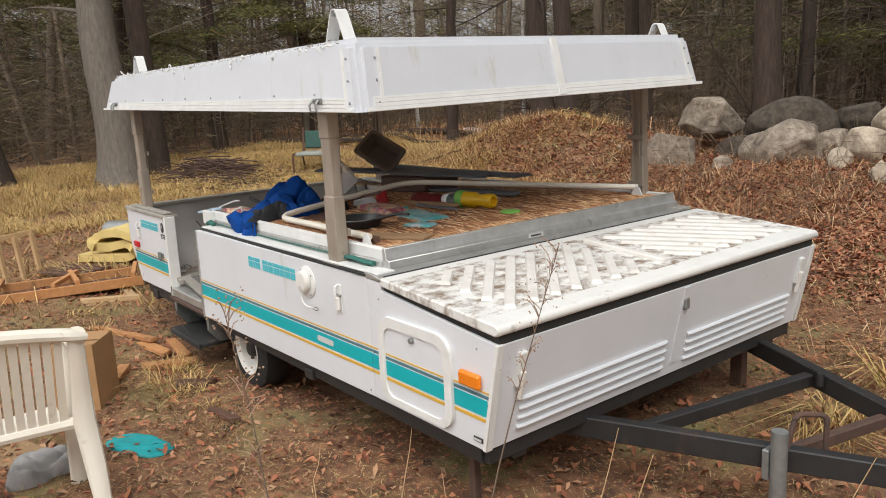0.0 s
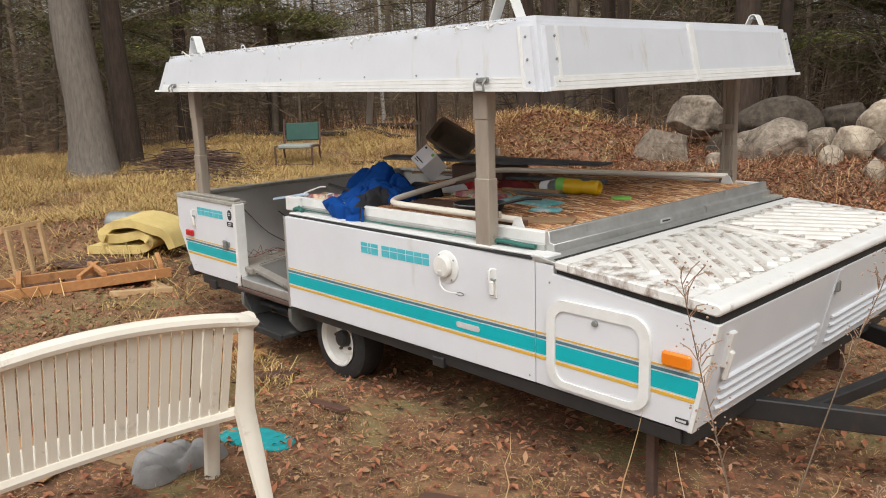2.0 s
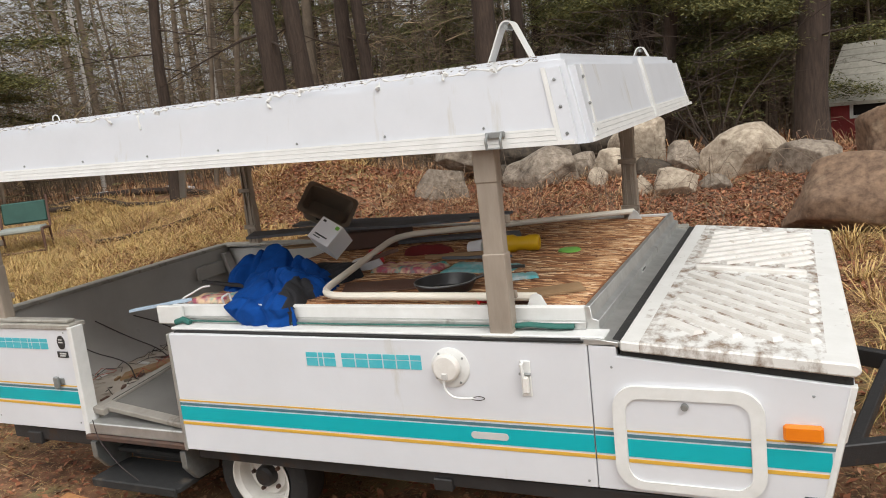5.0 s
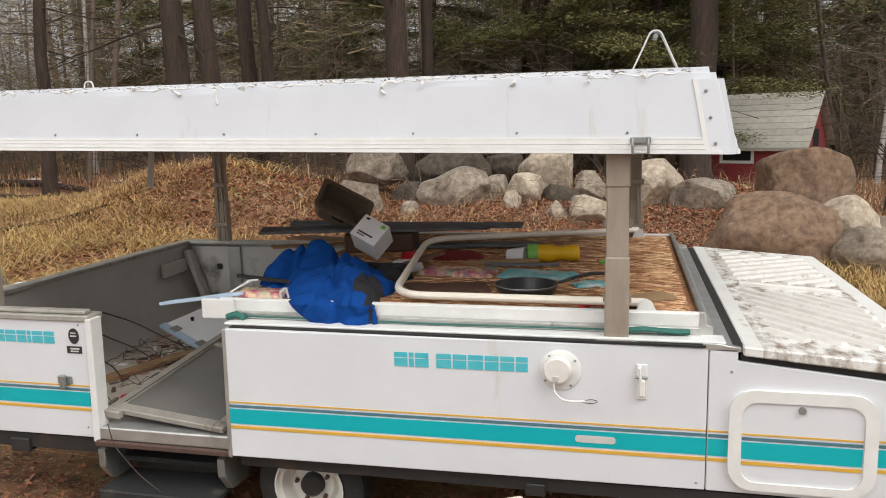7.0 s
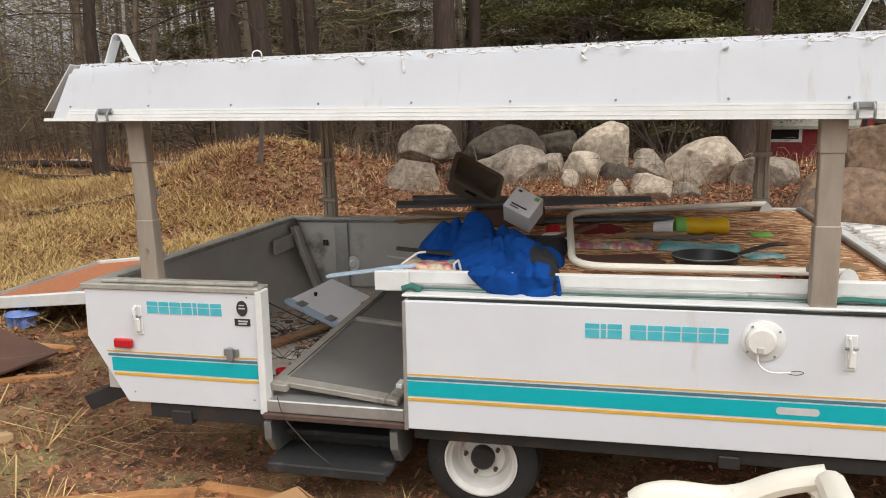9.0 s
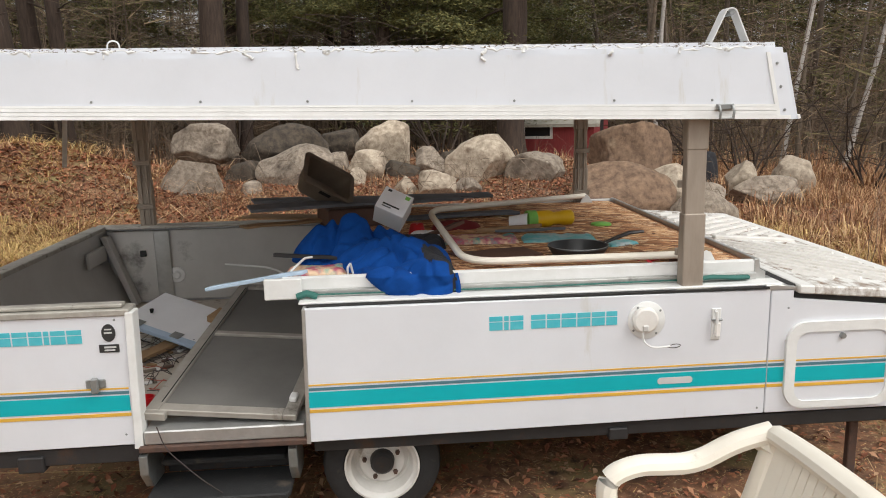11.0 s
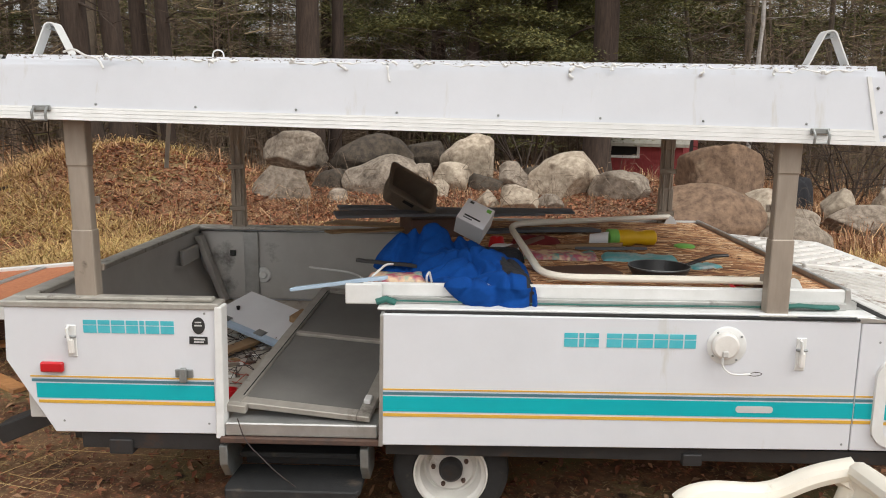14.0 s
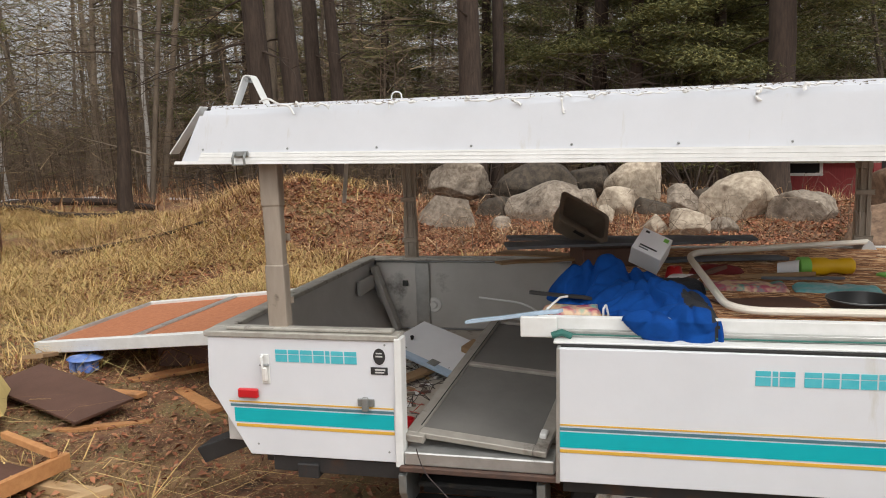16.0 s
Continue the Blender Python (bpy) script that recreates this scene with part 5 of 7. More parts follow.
def twig_haze():
    """The mass of fine twigs and clinging dead leaves that closes the wood in the distance."""
    r = np.random.default_rng(19)
    m = 9000
    a = np.radians(r.uniform(-102, 52, m))
    d = 15 + 38 * r.uniform(0, 1, m) ** 0.8
    cx, cy = -1 + np.sin(a) * d, -1 + np.cos(a) * d
    keep = ~((cy < 12.5) & (cx > -14) & (cx < 4.5)) & ~((cx > 0.8) & (cx < 5.0) & (cy < 18))
    cx, cy = cx[keep], cy[keep]
    m = len(cx)
    cz = ground_z(cx, cy) + 10.0 * r.uniform(0, 1, m) ** 1.2
    per = 46
    n = m * per
    ang = np.repeat(r.uniform(0, math.tau, m), per) + r.normal(0, 0.55, n)
    rise = np.repeat(r.normal(0.15, 0.3, m), per) + r.normal(0, 0.35, n)
    o = np.stack([np.repeat(cx, per), np.repeat(cy, per), np.repeat(cz, per)], 1) + r.normal(0, 1, (n, 3)) * [0.8, 0.8, 0.55]
    L = r.uniform(0.15, 0.75, n)[:, None]
    q = o + L * np.stack([np.cos(ang), np.sin(ang), rise], 1)
    w = r.uniform(0.005, 0.016, n)[:, None] * np.stack([-np.sin(ang) * 0.4, np.cos(ang) * 0.4, np.ones(n)], 1)
    return np.stack([o - w, o + w, q], 1).reshape(-1, 3), np.arange(3 * n).reshape(-1, 3)


M_haze = islands(mat("fine_twigs_and_dead_leaves", (0.15, 0.11, 0.07), None, 0.95, bump=0), ((0.0, (0.05, 0.036, 0.023)), (0.45, (0.17, 0.118, 0.07)), (0.75, (0.14, 0.13, 0.052)), (1.0, (0.38, 0.27, 0.16))))
v, f = twig_haze()
tagged(mesh_np("woodland_twigs", v, f, M_haze), "dense brown twigs and clinging dead leaves of the wood", "undergrowth", kind="stuff")

v, f = saplings()
tagged(mesh_np("thicket", v, f, M_twig), "thin bare saplings and twigs at the wood's edge", "undergrowth", kind="stuff")

M_far = mat("distant_wooded_slope", (0.13, 0.105, 0.07), (0.06, 0.052, 0.034), 1.0, scale=0.5, detail=12, stretch=(1, 1, 0.35), bump=0.0, spread=0.15)
bm = bmesh.new()
prev = None
for k in range(121):
    a = math.tau * k / 120
    top = 5.5 + 2.2 * noise.noise(Vector((math.cos(a) * 6, math.sin(a) * 6, 0))) + 1.5 * noise.noise(Vector((math.cos(a) * 25, math.sin(a) * 25, 3)))
    ring = [bm.verts.new((100 * math.sin(a), 100 * math.cos(a), -2)), bm.verts.new((112 * math.sin(a), 112 * math.cos(a), top))]
    if prev:
        bm.faces.new((prev[0], ring[0], ring[1], prev[1]))
    prev = ring
tagged(link_mesh("backdrop", bm, M_far), "distant wooded slope", "backdrop", kind="structure")

def bank_vines():
    """Dead bramble canes and stems that arch among the boulders."""
    r = np.random.default_rng(41)
    V = []
    for k in range(520):
        x, y = r.uniform(-5.6, 3.2), r.uniform(6.2, 9.8)
        p = np.array([x, y, gz(x, y)])
        a, h, L = r.uniform(0, math.tau), r.uniform(0.15, 0.6), r.uniform(0.2, 0.9)
        d = np.array([math.cos(a), math.sin(a), 0.0])
        side = np.array([-math.sin(a), math.cos(a), 0.0]) * 0.5 + np.array([0, 0, 0.5])
        w = r.uniform(0.003, 0.006)
        q = [p + d * L * t + np.array([0, 0, h * math.sin(math.pi * min(0.85, t * 0.9)) * (1.15 - 0.4 * t)]) for t in np.linspace(0, 1, 6)]
        for s0, s1 in zip(q, q[1:]):
            V += [s0 - side * w, s0 + side * w, s1 + side * w, s0 - side * w, s1 + side * w, s1 - side * w]
    return np.array(V), np.arange(len(V)).reshape(-1, 3)


v, f = bank_vines()
tagged(mesh_np("bramble_canes", v, f, M_twig), "dead brown bramble canes arching among the boulders", "undergrowth", kind="stuff")

# ---- dry grass, litter and weeds ----


M_straw = islands(mat("straw_grass", (0.4, 0.3, 0.15), None, 0.9, bump=0), ((0.0, (0.20, 0.105, 0.045)), (0.35, (0.52, 0.33, 0.125)), (0.75, (0.74, 0.52, 0.22)), (1.0, (0.38, 0.33, 0.10))))
M_rustgrass = islands(mat("russet_grass", (0.3, 0.18, 0.1), None, 0.9, bump=0), ((0.0, (0.11, 0.048, 0.026)), (0.4, (0.31, 0.145, 0.07)), (0.8, (0.52, 0.31, 0.155)), (1.0, (0.74, 0.53, 0.30))))
M_leaf = islands(mat("fallen_leaves", (0.2, 0.1, 0.06), None, 0.85, bump=0), ((0.0, (0.10, 0.044, 0.026)), (0.4, (0.29, 0.10, 0.05)), (0.75, (0.44, 0.18, 0.088)), (1.0, (0.42, 0.26, 0.15))))
M_turf = islands(mat("winter_turf", (0.2, 0.17, 0.08), None, 0.9, bump=0), ((0.0, (0.09, 0.048, 0.026)), (0.4, (0.28, 0.155, 0.075)), (0.75, (0.20, 0.16, 0.06)), (1.0, (0.52, 0.35, 0.18))))



def tufts(m, per, x0, x1, y0, y1, seed, sd, h, w, lean, dens=None):
    """Tufts of grass whose blades fan out from their roots."""
    r = np.random.default_rng(seed)
    cx, cy = r.uniform(x0, x1, m), r.uniform(y0, y1, m)
    keep = ~((cx > -3.62) & (cx < 0.80) & (cy > -0.04) & (cy < 2.27))
    if dens is not None:
        keep &= r.uniform(0, 1, m) < dens(cx, cy)
    cx, cy = cx[keep], cy[keep]
    m = len(cx)
    size = np.repeat(r.uniform(0.5, 1.5, m), per)
    ox, oy = r.normal(0, sd, m * per) * size, r.normal(0, sd, m * per) * size
    x, y = np.repeat(cx, per) + ox, np.repeat(cy, per) + oy
    n = len(x)
    a = np.arctan2(oy, ox) + r.normal(0, 0.7, n)
    bend = np.repeat(r.uniform(0, math.tau, m), per)
    d = np.stack([np.cos(a) + 0.6 * np.cos(bend), np.sin(a) + 0.6 * np.sin(bend), 0 * a], 1)
    s = np.stack([-np.sin(a), np.cos(a), 0 * a], 1)
    p = np.stack([x, y, ground_z(x, y) - 0.01], 1)
    hh = (h * size * r.uniform(0.5, 1.3, n))[:, None]
    k = (lean * r.uniform(0.3, 1.5, n))[:, None]
    up = np.array([0, 0, 1.0])
    mid = p + hh * 0.55 * (up + d * k * 0.5)
    tip = mid + hh * 0.6 * (up * (0.6 - 0.75 * np.clip(k, 0, 1.6)) + d * k)
    tip[:, 2] = np.maximum(tip[:, 2], p[:, 2] + 0.01)
    ww = (w * r.uniform(0.6, 1.4, n))[:, None]
    v = np.stack([p - s * ww, p + s * ww, mid + s * ww * 0.8, mid - s * ww * 0.8, tip], 1).reshape(-1, 3)
    i = np.arange(n)[:, None] * 5
    return v, np.concatenate([i + [0, 1, 2], i + [0, 2, 3], i + [3, 2, 4]])


def field(name, mtl, label, *args):
    v, f = tufts(*args)
    tagged(mesh_np(name, v, f, mtl), label, "grass", kind="stuff")


field("straw_grass", M_straw, "matted straw-coloured dry grass", 7000, 26, -16, -3.7, -2.0, 9.4, 31, 0.11, 0.19, 0.0036, 2.3,
      lambda x, y: np.where((y > 6.9) & (x > -6.0), 0.04, np.clip(0.2 + (y - 2.0) * 0.3 + np.clip(-6.2 - x, 0, 3) * 0.45, 0.05, 1)) * np.where(np.sin(1.9 * x + 1.1 * y) * np.sin(1.4 * y - 0.9 * x + 1) + 0.4 * np.sin(4.1 * x - 2.3 * y) > 0.05 - 0.4 * (y < 6), 1.0, 0.22))
field("russet_grass", M_rustgrass, "long russet grass and dead fern on the mound", 1000, 34, -9.6, -1.2, 5.8, 10.4, 32, 0.12, 0.24, 0.0042, 2.2,
      lambda x, y: np.clip(0.5 - 0.35 * np.clip((x + 6.4) / 1.6, 0, 1), 0.12, 1) * np.where(np.sin(2.3 * x + 0.8 * y) * np.sin(2.1 * y - 0.7 * x) + 0.4 * np.sin(5.3 * x + 1.9 * y) > -0.02, 1, 0.12))
field("dry_meadow_grass", M_rustgrass, "tall dry grass beyond the stones", 1100, 26, 2.2, 10.0, 3.2, 14.0, 33, 0.09, 0.34, 0.0045, 0.8)
field("stone_bank_grass", M_rustgrass, "low dry grass among the boulders", 1000, 20, -5, 2.6, 3.2, 10.5, 36, 0.10, 0.11, 0.0034, 2.2)
field("tufted_grass", M_straw, "pale tufted grass beside the tongue", 150, 60, 1.0, 4.2, 1.6, 6.0, 34, 0.05, 0.27, 0.0036, 1.3)
field("edge_tufts", M_straw, "pale tufts of grass along the camper", 90, 30, -4.2, -1.2, -0.35, 0.2, 38, 0.035, 0.12, 0.0022, 1.8,
      lambda x, y: np.where((x > -2.5) & (x < -1.75), 0.9, 0.10))
field("short_turf", M_turf, "thin short winter turf and needles", 30000, 10, -8, 3.8, -3.4, 3.6, 35, 0.07, 0.032, 0.0018, 1.8)
field("woodland_grass", M_rustgrass, "dead grass and fern on the woodland floor", 1800, 14, -26, 12, 9, 26, 37, 0.16, 0.3, 0.008, 1.2)
r = np.random.default_rng(3)
n = 60000
x, y = r.uniform(-8, 4, n), r.uniform(-3.4, 4, n)
a = r.uniform(0, math.tau, n)
L = r.uniform(0.015, 0.06, n)
d = np.stack([np.cos(a) * L, np.sin(a) * L, r.normal(0, 0.006, n)], 1)
s = np.stack([-np.sin(a), np.cos(a), 0 * a], 1) * 0.0014
p = np.stack([x, y, ground_z(x, y) + 0.014 + r.uniform(0, 0.01, n)], 1)
v = np.stack([p - s, p + s, p + d], 1).reshape(-1, 3)
tagged(mesh_np("straw_litter", v, np.arange(3 * n).reshape(-1, 3), M_straw), "loose bits of straw and needles on the soil", "litter", kind="stuff")


def leaves(n, x0, x1, y0, y1, seed, size=0.035):
    r = np.random.default_rng(seed)
    x, y = r.uniform(x0, x1, n), r.uniform(y0, y1, n)
    a = r.uniform(0, math.tau, n)
    tilt = r.normal(0, 0.35, (n, 2))
    d = np.stack([np.cos(a), np.sin(a), tilt[:, 0]], 1)
    s = np.stack([-np.sin(a), np.cos(a), tilt[:, 1]], 1)
    p = np.stack([x, y, ground_z(x, y) + 0.012 + r.uniform(0, 0.012, n)], 1)
    L = (size * r.uniform(0.5, 1.4, n))[:, None]
    up = np.array([0, 0, 0.3])
    v = np.stack([p - d * L, p - s * L * 0.5 + up * L, p + d * L, p + s * L * 0.5 + up * L], 1).reshape(-1, 3)
    i = np.arange(n)[:, None] * 4
    return v, np.concatenate([i + [0, 1, 2], i + [0, 2, 3]])


v1, f1 = leaves(52000, -9, 5, -3.5, 9.5, 8, 0.021)
v2, f2 = leaves(60000, -8.5, 3.5, 4.2, 10.4, 9, 0.030)
tagged(mesh_np("leaf_litter", np.concatenate([v1, v2]), np.concatenate([f1, f2 + len(v1)]), M_leaf), "brown fallen leaves scattered on the ground", "leaf litter", kind="stuff")

# ---- folding rail on the deck ----
part("fold_rail", tube(rounded([(-0.30, 0.165, 1.205), (-1.31, 0.20, 1.20), (-1.41, 1.17, 1.285), (-0.30, 2.10, 1.215)], 0.15, 8), 0.0165, 10), M_plastic, deck, "white painted folding rail")
for y in (0.165, 2.10):
    part("rail_tab", prism([(-0.335, 1.168), (-0.25, 1.168), (-0.275, 1.215), (-0.295, 1.225), (-0.315, 1.215)], "y", y - 0.022, y - 0.016, 0.001), M_trim, deck)
part("wire_clip", tube(rounded([(-2.03, 0.16, 1.17), (-2.03, 0.15, 1.20), (-1.98, 0.24, 1.235), (-1.95, 0.26, 1.235)], 0.012), 0.005, 6), M_trim, deck)
part("wire_clip", tube(rounded([(-1.80, 0.17, 1.17), (-1.80, 0.16, 1.205), (-1.79, 0.20, 1.215), (-1.78, 0.20, 1.17)], 0.008), 0.005, 6), M_trim, deck)

TOP = 1.1685  # top of the deck


def cloth(mask, base, puff, x0, x1, y0, y1, seed, edge=None, n=70, fold=0.02, drop=1.0):
    """A rumpled cloth as a closed skin over its support; past the edge line it hangs down."""
    bm = bmesh.new()
    off = Vector((seed * 2.3, seed, 0))
    grid = {}
    m = int(n * (y1 - y0) / (x1 - x0)) + 2
    du = (x1 - x0) / n
    inside = lambda u, v: mask(u, v) + 0.14 * noise.noise(Vector((u * 8, v * 8, seed)))
    field_k = {(i, j): inside(x0 + du * i, y0 + (y1 - y0) * j / m) for i in range(-1, n + 2) for j in range(-1, m + 2)}
    for i in range(n + 1):
        for j in range(m + 1):
            u, v = x0 + du * i, y0 + (y1 - y0) * j / m
            k = field_k[i, j]
            if k <= 0:
                continue
            if min(field_k[i + a, j + b] for a in (-1, 0, 1) for b in (-1, 0, 1)) <= 0:
                gu, gv = (inside(u + 0.002, v) - k) / 0.002, (inside(u, v + 0.002) - k) / 0.002
                step = min(k / max(math.hypot(gu, gv), 0.01), du) / max(math.hypot(gu, gv), 0.01)
                u, v, k = u - gu * step, v - gv * step, 0.0
            q = min(1.0, k / 0.45)
            s = math.sqrt(q * (2 - q))
            bend = 0.08 * noise.noise(Vector((u * 4, v * 4, 2)) + off)
            n1 = noise.noise(Vector(((u + bend) * 3.2 + v * 4.2, v * 2.6 - u * 2.0, 1)) + off)
            n2 = noise.noise(Vector((u * 8.5 + bend * 20, v * 9.5 - u * 3, 4)) + off)
            wrinkle = 0.55 + 0.8 * n1 - 1.3 * math.exp(-(n1 / 0.09) ** 2) - 0.55 * math.exp(-(n2 / 0.10) ** 2)
            h = base(u, v) + s * max(0.004, puff(u, v) + fold * wrinkle) + 0.004
            if edge is not None and v < edge:
                d = (edge - v) * drop
                top, low = Vector((u, edge - 0.022 - s * (0.02 + 0.6 * fold * wrinkle), base(u, edge) + 0.02 - d)), Vector((u, edge - 0.015, base(u, edge) + 0.015 - d))
            else:
                top, low = Vector((u, v, h)), Vector((u, v, base(u, v) + 0.002))
            grid[i, j] = (bm.verts.new(top), bm.verts.new(low))
    for (i, j) in list(grid):
        q = [(i, j), (i + 1, j), (i + 1, j + 1), (i, j + 1)]
        if all(k in grid for k in q):
            bm.faces.new([grid[k][0] for k in q])
            bm.faces.new([grid[k][1] for k in q][::-1])
    rim = [e for e in bm.edges if len(e.link_faces) == 1]
    top_of = {}
    for a, b in grid.values():
        top_of[a], top_of[b] = b, a
    done = set()
    for e in rim:
        a, b = e.verts
        key = frozenset((a, b, top_of[a], top_of[b]))
        if key in done:
            continue
        done.add(key)
        try:
            bm.faces.new((a, b, top_of[b], top_of[a]))
        except ValueError:
            pass
    loose = [v for v in bm.verts if not v.link_faces]
    bmesh.ops.delete(bm, geom=loose, context="VERTS")
    return bm


def ell(cx, cy, rx, ry, a=0.0):
    c, s = math.cos(radians(a)), math.sin(radians(a))
    return lambda u, v: 1 - math.hypot(((u - cx) * c + (v - cy) * s) / rx, (-(u - cx) * s + (v - cy) * c) / ry)


def any_of(*fs):
    return lambda u, v: max(f(u, v) for f in fs)


flat_deck = lambda u, v: TOP
jacket = thing("jacket", "crumpled royal blue jacket with black lining on the deck edge", "jacket", (-1.65, 0.35, TOP))
bump_at = lambda u, v, x, y, rx, ry, h: h * math.exp(-((u - x) / rx) ** 2 - ((v - y) / ry) ** 2)
coat = part("body", cloth(any_of(ell(-1.92, 0.54, 0.15, 0.15), ell(-1.78, 0.52, 0.19, 0.14, -20), ell(-1.62, 0.40, 0.27, 0.25, -20), ell(-1.55, 0.16, 0.20, 0.17, -25), ell(-1.46, 0.04, 0.12, 0.13, -15)), flat_deck,
                    lambda u, v: 0.035 + bump_at(u, v, -1.93, 0.55, 0.10, 0.10, 0.10) + bump_at(u, v, -1.80, 0.58, 0.12, 0.10, 0.06) + bump_at(u, v, -1.60, 0.36, 0.17, 0.11, 0.06) + bump_at(u, v, -1.66, 0.62, 0.20, 0.08, 0.11) - bump_at(u, v, -1.90, 0.47, 0.03, 0.16, 0.03),
                    -2.2, -1.25, -0.15, 0.8, 3, edge=0.10, n=150, fold=0.036), M_blue, jacket, angle=180)
coat.data.materials.append(M_blackcloth)
for p in coat.data.polygons:
    if ell(-1.41, 0.20, 0.07, 0.13, 20)(p.center.x, p.center.y) > 0:
        p.material_index = 1
part("lining", cloth(any_of(ell(-1.52, 0.69, 0.16, 0.08, -15), ell(-1.45, 0.60, 0.08, 0.09)), flat_deck, lambda u, v: 0.045, -1.75, -1.25, 0.5, 0.85, 6, n=70, fold=0.03), M_blackcloth, jacket, "black lining", 180)

# carton, tub and boards


def carton():
    m = Matrix.Translation((-1.60, 0.80, 1.35)) @ pose(0, 0, 0, -46, 24, -14) @ Matrix.Scale(0.78, 4)
    t = thing("carton", "white printed carton tipped on its corner", "box", (-1.60, 0.84, 1.25))
    part("body", box(-0.095, 0.095, -0.085, 0.085, -0.085, 0.085, 0.003, m=m), M_carton, t)
    part("print_bar", box(-0.06, 0.05, -0.0875, -0.0855, -0.045, -0.035, 0, m=m), M_ink, t)
    part("print_bar", box(-0.06, 0.0, -0.0875, -0.0855, -0.062, -0.054, 0, m=m), M_greyboard, t)
    part("print_mark", box(-0.07, -0.045, -0.0875, -0.0855, 0.055, 0.07, 0, m=m), M_ink, t)
    part("print_mark", box(0.05, 0.08, -0.0875, -0.0855, 0.045, 0.07, 0, m=m), M_green, t)


carton()


def tub():
    m = Matrix.Translation((-2.02, 1.40, 1.385)) @ pose(0, 0, 0, 48, 30, 26) @ Matrix.Scale(0.70, 4)
    t = thing("plastic_tub", "dirty brown-grey plastic tub tipped on its side", "tub", (-1.98, 1.30, 1.22))
    rings = []
    own = bmesh.new()
    for w, d, z in ((0.17, 0.105, 0.0), (0.205, 0.135, 0.17), (0.232, 0.162, 0.172), (0.232, 0.162, 0.186), (0.198, 0.128, 0.184), (0.162, 0.098, 0.012)):
        rings.append([own.verts.new(m @ Vector((x, y, z))) for x, y in roundrect(-w, w, -d, d, 0.045, 4)])
    n = len(rings[0])
    for a, b in zip(rings, rings[1:]):
        for k in range(n):
            own.faces.new((a[k], a[(k + 1) % n], b[(k + 1) % n], b[k]))
    own.faces.new(rings[0][::-1])
    own.faces.new(rings[-1])
    part("shell", own, M_bin, t, angle=40)
    part("handle_slot", box(-0.05, 0.05, -0.141, -0.135, 0.115, 0.145, 0.002, m=m), M_dark, t)


tub()


def plank(name, x, y, z, L, w, th, rz, mtl, label, ry=0.0, rx=0.0, category="board", group=""):
    """A sawn board with slightly uneven ends."""
    r = random.Random(int(abs(x * 131 + y * 57) * 10))
    own = bmesh.new()
    n = 6
    rows = []
    for i in range(n + 1):
        u = -L / 2 + L * i / n
        ww = w / 2 * (1 + r.uniform(-0.04, 0.04))
        zz = r.uniform(-0.004, 0.004) * L
        du = r.uniform(-0.03, 0.03) if i in (0, n) else 0
        rows.append([own.verts.new(q) for q in ((u + du, -ww, zz), (u - du, ww, zz), (u - du, ww, zz + th), (u + du, -ww, zz + th))])
    for a, b in zip(rows, rows[1:]):
        for k in range(4):
            own.faces.new((a[k], a[(k + 1) % 4], b[(k + 1) % 4], b[k]))
    own.faces.new(rows[0][::-1])
    own.faces.new(rows[-1])
    bmesh.ops.recalc_face_normals(own, faces=own.faces)
    bmesh.ops.bevel(own, geom=own.edges[:], offset=min(th, w) * 0.08, segments=1, affect="EDGES")
    ob = solid(name, own, mtl, label, category, group)
    ob.matrix_basis = pose(x, y, z, rx, ry, rz)
    return ob


plank("board", -1.77, 1.38, TOP + 0.135, 1.30, 0.13, 0.016, 28, M_greyboard, "weathered grey board on the cluttered deck", 2.5, 5)
plank("board", -1.70, 1.72, TOP + 0.115, 1.45, 0.16, 0.016, 6, M_greyboard, "weathered grey board on the heap near the far rim", 1.0, 0)
plank("scrap_block", -1.80, 1.55, TOP + 0.002, 0.42, 0.34, 0.11, 18, M_darkwood, "dark wooden block under the grey boards", category="wood scrap")
plank("board", -1.35, 1.55, TOP + 0.014, 1.0, 0.10, 0.018, 8, M_greyboard, "narrow grey board among the clutter")
plank("board", -2.12, 1.78, TOP + 0.006, 0.8, 0.16, 0.012, -14, M_tanboard, "thin tan board overhanging the deck end", 0)
plank("board", -2.15, 1.50, TOP + 0.018, 0.62, 0.09, 0.012, 20, M_tanboard, "thin tan board overhanging the deck end", 0)
plank("stick", -1.40, 0.78, TOP + 0.05, 0.32, 0.028, 0.018, 32, M_darkwood, "dark wooden stick leaning on clutter", -12)
plank("board", -0.34, 0.34, TOP + 0.004, 0.34, 0.12, 0.01, 30, M_tanboard, "small brown board on the plywood")
plank("board", -1.14, 0.47, TOP + 0.004, 0.36, 0.2, 0.006, 12, M_darkwood, "thin brown sheet under the rail")
plank("stick", -0.98, 1.05, TOP + 0.015, 0.36, 0.022, 0.02, 14, M_tanboard, "short wooden stick on the plywood")
plank("stick", -0.88, 1.00, TOP + 0.012, 0.34, 0.014, 0.014, 4, M_greyboard, "thin dark stick on the plywood")
plank("stick", -0.36, 0.20, TOP + 0.004, 0.12, 0.03, 0.028, 4, M_darkwood, "stub of dark wood by the rail")
plank("stick", -2.0, 0.40, TOP + 0.035, 0.26, 0.018, 0.016, -4, M_frame, "dark stick poking out under the jacket", 4)
plank("plastic_strip", -2.165, 0.14, 1.166, 0.40, 0.026, 0.014, -3, M_bluetape, "pale blue plastic strip sticking out", -8.5, category="strip")

